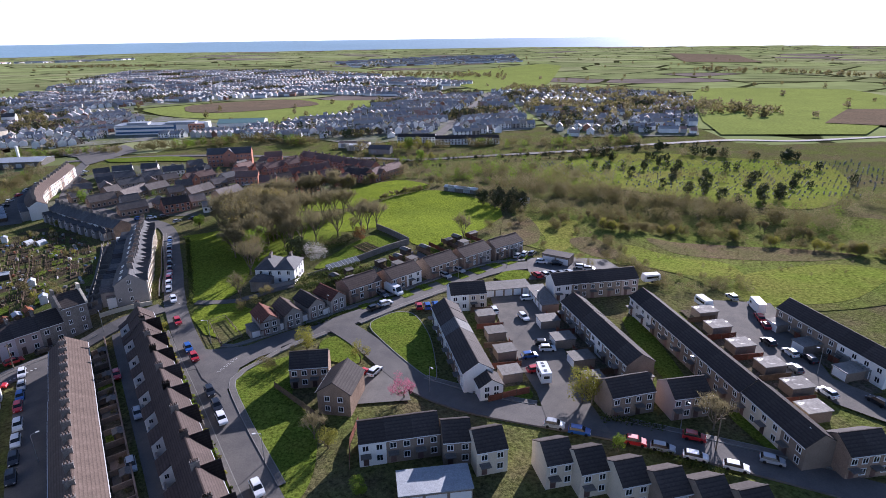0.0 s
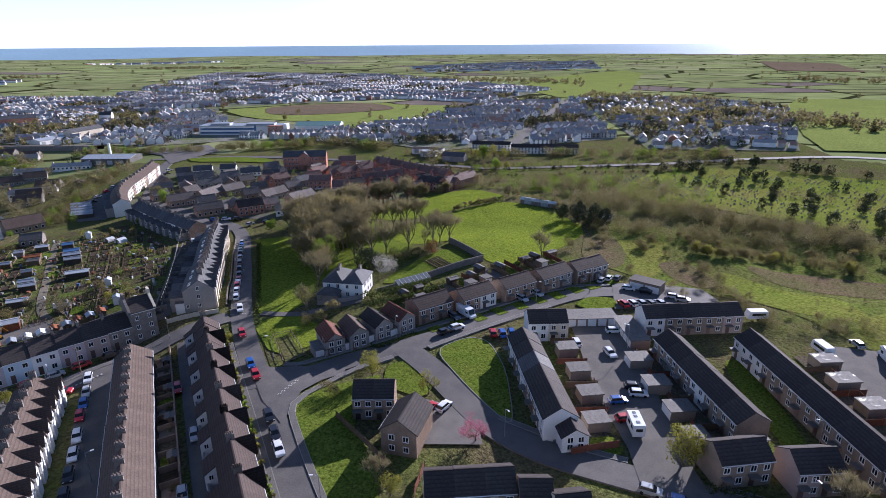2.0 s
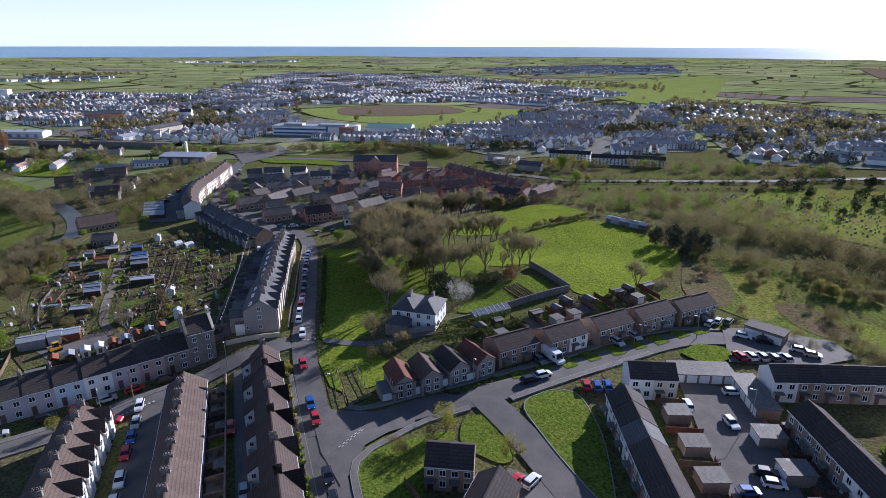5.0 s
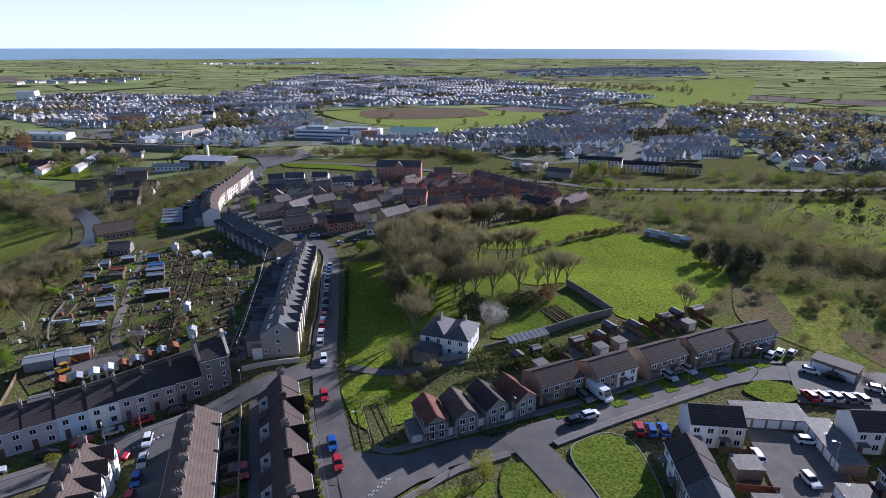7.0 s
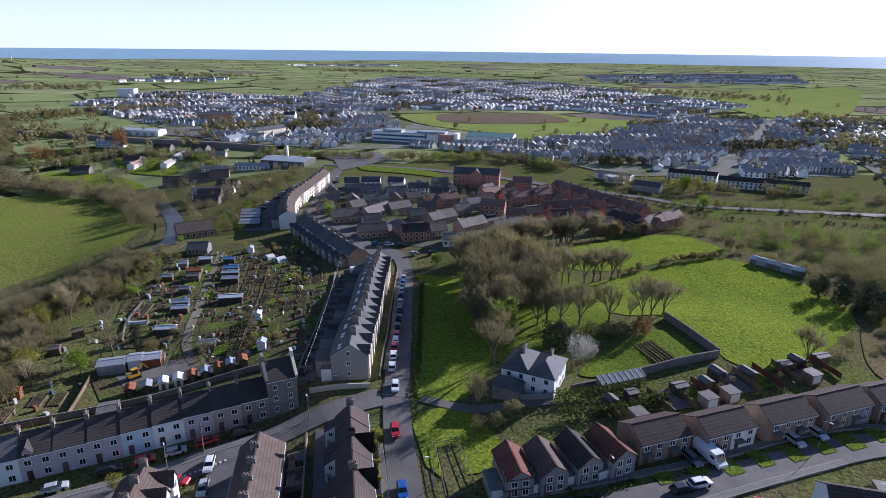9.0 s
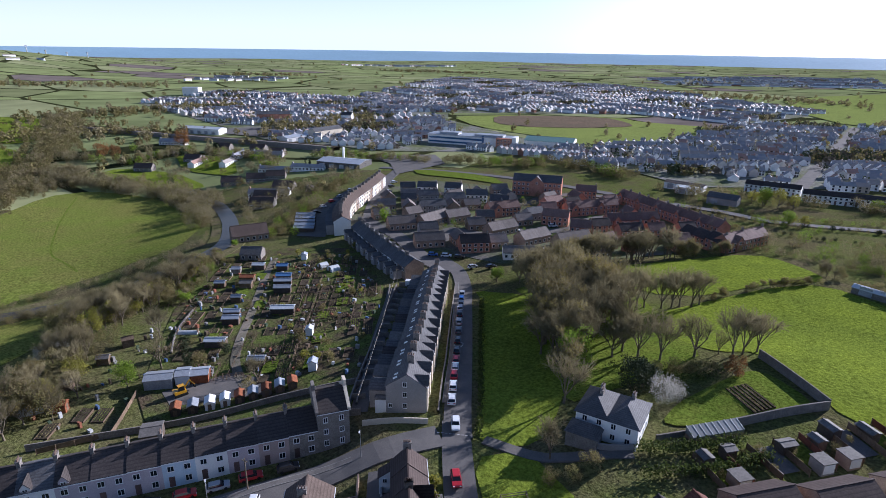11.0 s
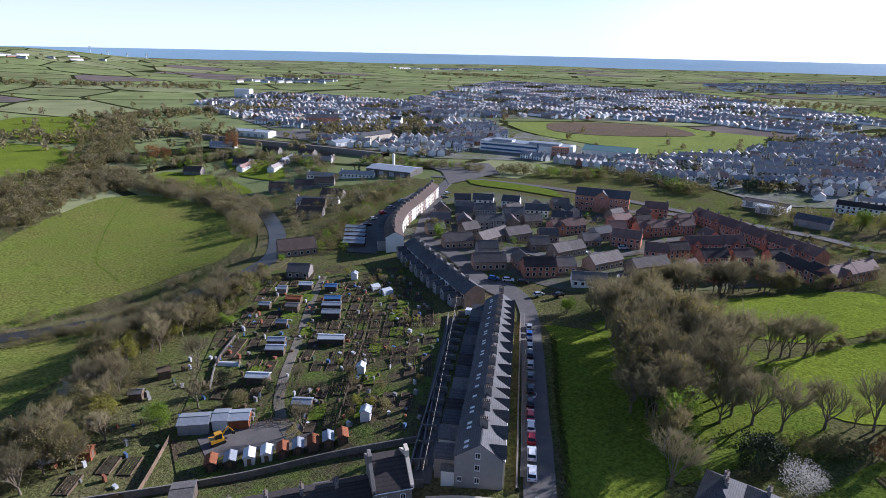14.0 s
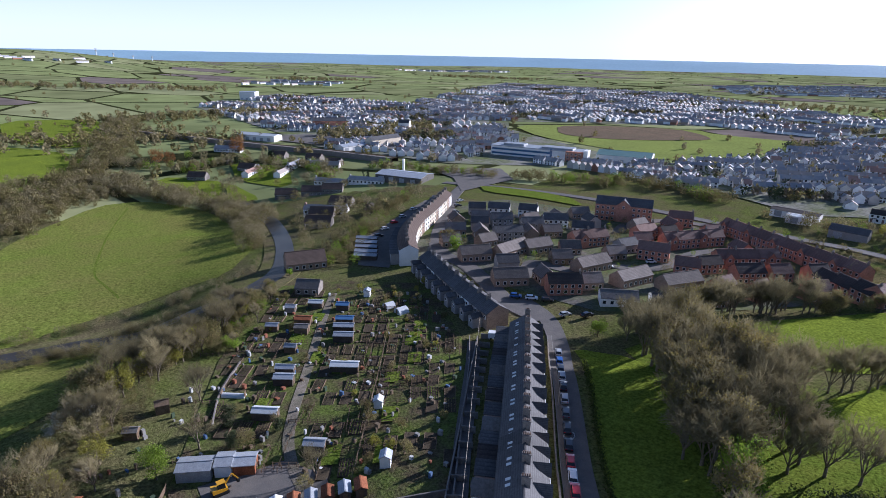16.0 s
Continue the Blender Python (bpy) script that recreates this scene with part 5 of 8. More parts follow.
def plant(kind, x, y, height):
    """A tree or bush of that kind, copied from one of a few grown once."""
    v = rng.randrange(3)
    key = (kind, v)
    m = at(x, y, rng.uniform(0, 360))
    if key not in PROTO:
        seed = 100 * len(PROTO) + v
        if kind == "bare":
            ob = bare_tree(m, seed, 10.0)
        elif kind == "bud":
            ob = bare_tree(m, seed, 10.0, 2)
        else:
            material, label, wide, trunk, n, size = {
                "leaf": (M_LEAF, "tree in fresh green leaf with an uneven crown", 0.36, 0.2, 3400, 0.2),
                "yellow": (M_LEAFY, "tree with sparse yellow-green spring leaves", 0.4, 0.25, 2600, 0.2),
                "olive": (M_OLIVE, "rounded olive-green bush in early leaf", 0.5, 0.08, 1700, 0.27),
                "ever": (M_EVER, "dense dark evergreen tree", 0.34, 0.10, 2200, 0.28),
                "white": (M_BLOSSOM, "bush covered in white blossom", 0.44, 0.15, 1700, 0.18),
                "pale": (M_LEAFY, "small tree with pale spring leaves", 0.5, 0.3, 2200, 0.19),
                "pink": (M_PINK, "small cherry tree in pink blossom", 0.52, 0.3, 1900, 0.17),
                "russet": (M_RUSSET, "russet-brown tree holding old leaves", 0.42, 0.15, 2200, 0.24),
            }[kind]
            ob = leafy_tree(m, seed, 10.0, material, label, wide, trunk, n, size, "bush" if kind in ("olive", "white") else "tree", kind + " plants")
        PROTO[key] = ob
        base = ob
    else:
        base = None
        ob = copy_thing(PROTO[key], m)
    tall = 1.08 if kind in ("bare", "bud") else 1.0
    k = height / 10.0 * rng.uniform(0.9, 1.1) * (1.25 if kind in ("bare", "bud") else 1.0)
    ob.scale = (k * rng.uniform(0.9, 1.15), k * rng.uniform(0.9, 1.15), k * tall)
    return ob


FAR_SPOTS = {}


REACH = [(-210, 198), (-221, 196), (-230, 222), (-262, 254), (-300, 284), (-300, 297), (-254, 268), (-228, 244), (-214, 222)]


def stand(kind, x, y, h, far):
    """One tree or bush; the open reach of the river stays clear."""
    if inside(x, y, REACH):
        return
    if far:
        FAR_SPOTS.setdefault(kind if kind in ("bare", "ever", "leaf") else "olive", []).append((x, y, h))
    else:
        plant(kind, x, y, h)


def scatter_line(pts, width, count, kinds, lo, hi, far=False):
    line = smooth_line(pts, 2.0)
    for k in range(count):
        p = rng.choice(line)
        stand(rng.choice(kinds), p.x + rng.uniform(-width / 2, width / 2), p.y + rng.uniform(-width / 2, width / 2), rng.uniform(lo, hi), far)


def scatter_area(pts, count, kinds, lo, hi, far=False):
    xs, ys = [p[0] for p in pts], [p[1] for p in pts]
    n = 0
    while n < count:
        x, y = rng.uniform(min(xs), max(xs)), rng.uniform(min(ys), max(ys))
        if inside(x, y, pts):
            stand(rng.choice(kinds), x, y, rng.uniform(lo, hi), far)
            n += 1


# trees along the villa's garden wall and round its lawn
for x, y, h in ((-30, 202, 9.5), (-28, 204, 9.8), (-25, 207, 9), (-38, 198, 10), (-33, 202, 5.5), (-45, 194, 10.5), (-50, 194, 10), (-54, 196, 9.5), (-55.5, 192, 9), (7, 194, 8.5)):
    plant("bare", x, y, h)
# row along the hedge between the pastures
for x, y, h in ((-42, 234, 8.5), (-45, 233, 9.5), (-47, 231, 9), (-49.5, 229, 9), (-40, 237, 7.5), (-56, 226, 10.5), (-54, 227, 9.5), (-58, 226, 9.5), (-60.5, 224, 9), (-63, 222, 9.5), (-66, 221, 9), (-68.5, 220, 9.5)):
    plant("bare", x, y, h)
for kind, x, y, h in (
    ("bud", -78, 226, 11), ("leaf", -85, 227.5, 12), ("leaf", -82, 230, 10.5), ("bud", -85, 250, 10), ("bud", -79, 240, 11), ("bare", -77, 213, 12), ("bare", -71, 208, 12.5), ("bare", -66, 200, 12), ("bare", -63, 198, 11.5), ("bare", -71, 200, 12), ("bare", -62, 205, 11.5), ("bare", -62, 212, 11),
    ("bare", -74, 219, 12), ("bud", -73, 228, 11), ("bare", -66, 232, 10), ("bare", -78, 233, 11), ("bare", -68, 213, 11.5), ("bare", -57, 204, 10), ("bare", -75, 206, 12), ("bud", -90, 233, 11),
    ("leaf", -61.5, 181, 11), ("leaf", -63, 184, 9.5), ("bare", -60, 167, 9.5), ("bud", -63, 178, 9), ("bare", -64, 187, 11), ("bare", -62, 192, 10.5), ("ever", -48.5, 177, 8), ("ever", -46.5, 180, 7), ("white", -42.5, 175, 7), ("white", -40.5, 177, 5.5), ("russet", -29, 191.5, 5.5),
    ("olive", -37, 189, 3.5), ("olive", -41, 188, 3.8), ("olive", -34, 191, 3.2), ("olive", -45, 187, 3.2),
    ("bare", -97, 240, 7), ("leaf", -105, 239, 6), ("bare", -94, 244, 8), ("bare", -91, 249, 8.5), ("bare", -100, 250, 7),
):
    plant(kind, x, y, h)
for kind, x, y, h in (
    ("bare", -57, 149, 7), ("olive", -50, 149, 4), ("olive", -55, 143, 3.5), ("olive", -52, 145, 3), ("yellow", 26.8, 97.5, 9), ("yellow", -32, 119, 6.5), ("pale", -19, 114, 5),
    ("pink", -8.5, 100, 5), ("olive", -38, 111, 3.2), ("yellow", -21, 85.5, 4.6), ("bare", -24, 88, 5), ("leaf", -14, 74, 4), ("leaf", 30, 83.5, 3.8), ("bare", 49, 89, 6.5),
    ("olive", -40, 112, 3), ("olive", -34, 116, 3.5),
):
    plant(kind, x, y, h)
for kind, x, y, h in (
    ("leaf", -155, 134, 6.5), ("bare", -156, 144, 7.5), ("bare", -171, 155, 8), ("bare", -157, 118, 6), ("ever", -151, 148, 4), ("yellow", -125, 162, 3.5), ("yellow", -122, 163, 3),
    ("olive", -118, 163, 3), ("olive", -124, 169, 2.8), ("ever", -157, 152, 5), ("olive", -149, 150, 4), ("ever", -147, 157, 3.5), ("bare", -130, 150.5, 5.5), ("olive", -186, 286, 7),
    ("yellow", -109.5, 107, 4.2), ("russet", -471, 409, 14), ("russet", -489, 347, 12), ("russet", -478, 350, 10), ("leaf", -178, 280, 7), ("leaf", -23, 397, 9), ("leaf", -14, 357, 7), ("yellow", -72, 134, 2.5),
):
    plant(kind, x, y, h)

# edge of the wood above the sloping field
scatter_line([(-90, 230), (-80, 217), (-73, 204), (-67, 191), (-62, 180)], 4, 32, ["bare", "bud"], 10.5, 13.0)
scatter_area([(-74, 190), (-62, 184), (-54, 194), (-54, 206), (-60, 222), (-80, 228)], 20, ["bare", "bare", "bud"], 10.0, 12.5)
# upper edge of the pasture strip
scatter_line([(-78, 268), (-66, 279), (-54, 287)], 6, 22, ["bare"], 7.0, 9.5)
scatter_line([(-51, 289), (-43, 293), (-34, 297)], 4, 14, ["olive", "olive", "bud"], 4.0, 6.0)
scatter_line([(-95, 246), (-88, 256), (-80, 264)], 8, 12, ["bare", "bare", "bud"], 7.0, 9.5)
# hedges round the pastures
scatter_line([(-40, 239), (-30, 251), (-21, 261), (-8, 271)], 1.6, 34, ["olive", "olive", "bud"], 1.6, 2.8)
scatter_line([(-6, 282), (9, 268), (27, 242), (30, 218), (14, 199)], 5, 30, ["olive", "olive", "bare"], 2.2, 4.2)
for x, y, h in ((17, 243, 6.5), (22, 239, 7.5), (26, 236, 7.5), (30, 243, 8), (33, 240, 7), (25, 250, 7)):
    plant("ever", x, y, h)
# belts of trees across the scrub
scatter_line([(33, 241), (46, 236), (59, 233), (77, 231), (96, 226)], 10, 60, ["bud", "bud", "bare", "olive"], 4.5, 7.5, True)
scatter_line([(30, 268), (54, 268), (74, 258), (96, 248), (115, 238), (131, 226), (145, 212)], 20, 190, ["bare", "bud", "bud"], 6.0, 9.0, True)
scatter_line([(59, 214), (69, 209), (88, 214), (99, 209), (110, 203), (120, 195), (134, 184), (150, 172)], 3, 62, ["olive", "olive", "yellow"], 3.2, 4.6)
scatter_line([(40, 215), (48, 222), (60, 222), (80, 222), (110, 214), (140, 200)], 9, 46, ["olive", "olive", "bud"], 2.4, 4.2)
for x, y, h in ((43, 212, 3.2), (42, 230, 3.4), (54, 220, 3.6), (54, 198, 3), (58, 191, 4), (60, 184, 3.8), (53, 178, 3.4), (34, 188, 3.2), (44, 176, 3), (46, 171, 2.8), (56, 172, 3.2), (60, 168, 2.6), (64, 172, 2.4), (58, 195, 3.6), (50, 208, 2.4), (70, 160, 2.2), (76, 158, 2.4), (80, 156, 2.2)):
    plant("olive", x, y, h)
scatter_area([(36, 215), (45, 186), (95, 162), (190, 160), (180, 215), (110, 228), (60, 240)], 280, ["olive", "olive", "bare"], 0.7, 1.9, True)
# cemetery evergreens, each with its long shadow on the lawn
for x, y, h in (
    (107, 365, 6), (130, 368, 6), (138, 338, 6.5), (116, 269, 6), (124, 269, 6.5), (126, 256, 6), (130, 248, 5.5), (164, 303, 7), (144, 256, 6.5), (153, 257, 7), (183, 296, 6), (141, 248, 5.5), (103, 314, 6), (132, 352, 6.5),
    (120, 300, 6), (135, 290, 6.5), (150, 280, 6), (160, 268, 6), (110, 285, 5), (128, 318, 6), (145, 316, 6.5), (172, 280, 6), (95, 330, 5), (118, 338, 6),
):
    plant("ever", x, y, h)
scatter_line([(78, 366), (112, 390), (150, 398), (190, 372), (240, 354)], 8, 44, ["ever", "ever", "bare", "bud"], 5.0, 8.0, True)
scatter_area([(60, 300), (110, 270), (190, 262), (240, 330), (150, 390), (80, 362)], 40, ["ever", "ever", "bud", "bare"], 4.0, 7.0, True)
scatter_area([(150, 232), (175, 256), (260, 300), (300, 260), (200, 195)], 70, ["leaf", "russet", "bare", "bare", "olive"], 4.0, 8.0, True)
scatter_line([(-163, 106), (-167, 122), (-178, 132), (-190, 143), (-197, 160), (-197, 178), (-207, 200)], 12, 84, ["bare", "bare", "bare", "bud", "olive", "olive", "yellow"], 5.0, 8.2)
scatter_line([(-180, 132), (-189, 141)], 9, 5, ["white"], 3.5, 5.0)
scatter_line([(-163, 106), (-178, 132), (-197, 160), (-197, 178), (-207, 200)], 15, 190, ["olive", "olive", "bare"], 1.6, 4.2, True)
scatter_line([(-270, 135), (-265, 150), (-254, 171), (-247, 187), (-240, 200), (-236, 223), (-250, 247)], 5, 44, ["olive", "bare", "bare"], 2.2, 5.0, True)
scatter_line([(-186, 172), (-193, 183), (-199, 191), (-210, 210), (-214, 224)], 6, 26, ["olive", "leaf"], 2.5, 4.5)
scatter_line([(-404, 180), (-441, 224), (-474, 270), (-520, 322), (-580, 366), (-640, 408), (-740, 470)], 34, 440, ["bare", "bare", "olive", "olive", "white"], 6.0, 10.0, True)
scatter_line([(-392, 196), (-418, 226), (-440, 254), (-450, 284)], 30, 200, ["bare", "olive", "olive", "white"], 3.0, 7.0, True)
scatter_line([(-470, 300), (-440, 296), (-406, 300), (-352, 302), (-298, 282), (-258, 252)], 22, 280, ["bare", "olive", "bare", "bare"], 6.0, 10.0, True)
scatter_area([(-330, 300), (-300, 330), (-400, 420), (-520, 430), (-470, 330)], 20, ["bare", "olive", "leaf", "bare", "ever"], 5.0, 9.0, True)
scatter_line([(-500, 330), (-452, 352), (-450, 392), (-380, 404), (-330, 372)], 16, 120, ["bare", "olive", "bare", "leaf"], 5.0, 9.0, True)
scatter_area([(-250, 250), (-205, 240), (-230, 310), (-290, 340), (-300, 300)], 60, ["olive", "bare", "bare", "russet"], 4.0, 8.0, True)
scatter_line([(-232, 436), (-184, 443), (-143, 462), (-100, 440)], 18, 110, ["olive", "yellow", "olive", "leaf"], 5.0, 8.5, True)
scatter_line([(-70, 405), (26, 408), (72, 418), (150, 432)], 14, 110, ["leaf", "olive", "bare", "olive"], 5.0, 8.5, True)
scatter_line([(-100, 392), (-40, 368), (0, 350), (60, 358), (120, 380)], 8, 40, ["olive", "olive", "leaf"], 3.0, 5.5, True)
scatter_line([(-40, 325), (10, 310), (60, 320), (80, 300), (40, 290)], 22, 110, ["olive", "bare", "bare", "leaf"], 4.0, 8.0, True)
scatter_area([(-212, 210), (-168, 246), (-130, 210), (-104, 160), (-150, 136), (-184, 170)], 60, ["olive", "olive", "yellow", "bare"], 1.2, 3.2)
scatter_area([(-200, 270), (-110, 258), (-40, 318), (-70, 368), (-200, 372)], 110, ["olive", "leaf", "bare"], 2.0, 4.5, True)
scatter_line([(-420, 262), (-520, 300), (-640, 340)], 3, 60, ["olive"], 2.0, 3.5, True)
scatter_line([(-470, 330), (-600, 380), (-760, 400)], 3, 70, ["olive"], 2.0, 3.5, True)
scatter_line([(-560, 240), (-640, 300), (-740, 330)], 3, 60, ["olive"], 2.0, 3.5, True)


scatter_line([(-271, 125), (-259, 147), (-257, 162), (-255, 182), (-247, 197), (-238, 208), (-235, 220), (-244, 240), (-268, 262)], 4, 90, ["olive", "bare", "bare"], 1.0, 3.6, True)
scatter_line([(-244, 150), (-240, 162), (-238, 176), (-228, 188), (-216, 196)], 5, 110, ["olive", "olive", "bare", "bare"], 1.6, 4.2, True)


scatter_area([(-238, 250), (-222, 285), (-250, 372), (-330, 398), (-450, 404), (-470, 340), (-380, 304), (-300, 290)], 95, ["olive", "bare", "bare", "bare", "russet"], 4.0, 8.5, True)
scatter_line([(-340, 428), (-300, 428), (-262, 436), (-236, 430)], 14, 90, ["olive", "leaf", "bare"], 4.0, 7.5, True)
scatter_line([(-208, 244), (-222, 262), (-234, 290), (-249, 328), (-256, 356)], 9, 130, ["olive", "olive", "leaf", "yellow"], 3.0, 6.5, True)


scatter_area([(-196, 285), (-160, 272), (-112, 262), (-84, 276), (-34, 318), (-62, 366), (-150, 372), (-208, 340)], 70, ["olive", "leaf", "bare", "yellow"], 2.5, 5.5, True)


# brown trees beyond the river meadow and bushes on the near bank
scatter_area([(-384, 198), (-424, 250), (-424, 296), (-480, 304), (-505, 250), (-430, 190)], 230, ["bare", "bare", "olive"], 4.5, 8.5, True)
scatter_line([(-246, 146), (-236, 158), (-224, 166), (-212, 178), (-207, 196)], 9, 90, ["olive", "bare", "olive"], 2.5, 5.5, True)
# brush behind the estate rows
scatter_line([(57.7, 179.7), (62.7, 161.7), (64.8, 151.2), (76.3, 151.9), (82.9, 154.4), (86.2, 148.6)], 5, 70, ["olive", "olive", "bare"], 1.8, 3.8, True)
# hedges and young trees along the railway belt and the top of the pastures
scatter_line([(-70, 376), (-46, 369), (-14, 355), (36, 364), (92, 389), (134, 408), (200, 421)], 2.6, 230, ["olive", "olive", "ever"], 1.6, 3.0, True)
scatter_line([(-60, 396), (-14, 371), (36, 381), (92, 405), (134, 424)], 3, 120, ["olive", "olive", "leaf"], 1.6, 3.2, True)
scatter_line([(-34, 345), (10, 336), (60, 357), (110, 382)], 3, 120, ["ever", "olive", "olive"], 1.4, 2.6, True)
scatter_line([(-34, 306), (-6, 298), (16, 289), (30, 278)], 4, 70, ["olive", "bare", "leaf"], 2.0, 4.5, True)
scatter_area([(2, 284), (28, 276), (52, 290), (46, 318), (16, 322)], 46, ["olive", "olive", "bare", "leaf"], 4.0, 8.0, True)
for x, y, h in ((-24, 398, 8.5), (-17, 394, 9.5), (-10, 397, 8), (-29, 401, 7), (-12, 360, 5), (-7, 359, 5.5)):
    plant("yellow", x, y, h)


# clipped and rough hedges as runs of small clumps
def hedge(pts, w, h, label="dense dark green hedge", material=None, density=26):
    r = random.Random(int(abs(pts[0][0] * 7 + pts[0][1])))
    line = smooth_line(pts, 1.0)
    s = Mesh()
    for p in line:
        z = ground_z(p.x, p.y)
        for k in range(density):
            leaf(s, Vector((p.x + r.gauss(0, w / 3.2) + r.uniform(-0.5, 0.5), p.y + r.gauss(0, w / 3.2), z + 0.1 + h * r.uniform(0.0, 1.0) ** 0.7)), 0.26, r)
    tagged(s.part("hedge", material or M_HEDGE), label, "hedge", kind="stuff")


hedge([(-43, 157), (-34, 162), (-27, 168)], 2.0, 2.4, density=70)
hedge([(-41, 151), (-30, 158), (-22, 166)], 1.8, 2.2, density=60)
hedge([(-71, 148.5), (-75.8, 160), (-89, 190), (-102.6, 221)], 0.9, 1.2, "rough field hedge beside the road")
hedge([(-48, 187), (-40, 185), (-33, 189)], 3.0, 1.8, "shady shrubs under the trees")
hedge([(-55, 186), (-48, 188), (-40, 192), (-32, 193)], 3.0, 1.6, "shady shrubs under the trees")
hedge([(-76, 212), (-70, 196), (-64, 180)], 1.6, 0.9, "rough scrub along the wood edge")
hedge([(30, 92), (34, 91), (40, 89)], 1.6, 1.2)
hedge([(36, 83), (40, 80), (46, 77)], 1.2, 1.0)
hedge([(-38, 135), (-33, 131), (-26, 138)], 0.8, 0.6, "low garden planting")

# far woods and hedgerow trees, too many to count
def far_trees(name, spots, material, label, quads=50, size=0.16):
    """Crowns of many small leaves; the nearer ones have more and smaller ones."""
    r = random.Random(len(spots))
    s = Mesh()
    base = size
    for x, y, h in spots:
        z = ground_z(x, y)
        near = max(1.0, min(2.0, 480.0 / math.hypot(x + 40, y - 60))) if quads > 60 else 1.0
        size = base / near
        for k in range(int(quads * near)):
            d = rand_dir(r)
            f = r.uniform(0.5, 1.08) * 0.42 * (1.0 + 0.3 * math.sin(5 * d.x + x) * math.cos(4 * d.y + 3 * d.z + y))
            q = Vector((x + d.x * h * f, y + d.y * h * f, z + h * 0.5 + d.z * h * f * 1.1))
            leaf(s, q, h * size, r)
    tagged(s.part(name, material), label, "trees", kind="stuff")


def polar(az, r):
    return -30 + r * math.sin(radians(az)), 45 + r * math.cos(radians(az))


far_rng = random.Random(3)
spots_a, spots_b = [], []
for k in range(420):
    az, r = far_rng.uniform(-75, 42), 500 * math.exp(far_rng.uniform(0, 2.0))
    x, y = polar(az, r)
    (spots_a if k % 3 else spots_b).append((x, y, far_rng.uniform(5, 9)))
for az0, r0, az1, r1, n in ((-75, 700, -50, 640, 150), (-70, 1500, -52, 1350, 160), (-48, 1900, -40, 1850, 90), (-33, 2300, -24, 2250, 110), (8, 900, 20, 860, 110), (-10, 1350, 8, 1250, 140), (16, 760, 34, 620, 160), (12, 640, 24, 560, 120), (-62, 820, -45, 900, 130), (-45, 620, -34, 690, 90), (24, 1500, 42, 1300, 120)):
    for k in range(n):
        f = far_rng.random()
        x, y = polar(az0 + (az1 - az0) * f + far_rng.gauss(0, 0.5), r0 + (r1 - r0) * f + far_rng.gauss(0, 28))
        (spots_a if far_rng.random() < 0.6 else spots_b).append((x, y, far_rng.uniform(6, 10)))
for kind, sp in FAR_SPOTS.items():
    far_trees("tree_belt", [(x, y, h * 0.9) for x, y, h in sp], {"bare": M_TWIG, "ever": M_EVER, "leaf": M_LEAF, "olive": M_OLIVE}[kind], {"bare": "belts of bare brown trees", "ever": "dark cemetery evergreens", "leaf": "trees in fresh leaf", "olive": "thick olive-green bushes and young trees"}[kind], {"ever": 130, "bare": 170}.get(kind, 150), {"ever": 0.12, "bare": 0.06}.get(kind, 0.073))
far_trees("far_woods", spots_a, M_OLIVE, "distant woods and hedgerow trees in early leaf")
far_trees("far_bare_woods", spots_b, M_TWIG, "distant bare brown woods")

# ---- the town beyond ----
def varied(name, colours, rough=0.85):
    """A surface whose colour changes from house to house."""
    m = mat(name, (0.5, 0.5, 0.5), rough, 0.12, 0.4, 3.0, 0.0)
    nt = m.node_tree
    N, L = nt.nodes, nt.links
    geo = N.new("ShaderNodeNewGeometry")
    ramp = N.new("ShaderNodeValToRGB")
    ramp.color_ramp.interpolation = "CONSTANT"
    for k, (p, c) in enumerate(colours):
        e = ramp.color_ramp.elements[k] if k < 2 else ramp.color_ramp.elements.new(p)
        e.position, e.color = p, (*c, 1)
    no = N.new("ShaderNodeTexNoise")
    no.inputs["Scale"].default_value = 0.4
    L.new(geo.outputs["Position"], no.inputs["Vector"])
    mr = N.new("ShaderNodeMapRange")
    mr.inputs["To Min"].default_value, mr.inputs["To Max"].default_value = 0.7, 1.2
    L.new(no.outputs["Fac"], mr.inputs["Value"])
    sc = N.new("ShaderNodeVectorMath")
    sc.operation = "SCALE"
    L.new(geo.outputs["Random Per Island"], ramp.inputs["Fac"])
    L.new(ramp.outputs["Color"], sc.inputs[0])
    L.new(mr.outputs["Result"], sc.inputs["Scale"])
    L.new(sc.outputs["Vector"], N["Principled BSDF"].inputs["Base Color"])
    return m


M_TOWNWALL = varied("town_walls", ((0.0, (0.84, 0.83, 0.81)), (0.68, (0.66, 0.62, 0.55)), (0.8, (0.44, 0.41, 0.38)), (0.89, (0.32, 0.28, 0.24)), (0.95, (0.30, 0.15, 0.10))))
M_TOWNROOF = varied("town_roofs", ((0.0, (0.25, 0.25, 0.265)), (0.4, (0.32, 0.31, 0.30)), (0.7, (0.34, 0.29, 0.25)), (0.9, (0.33, 0.20, 0.15))), 0.69)


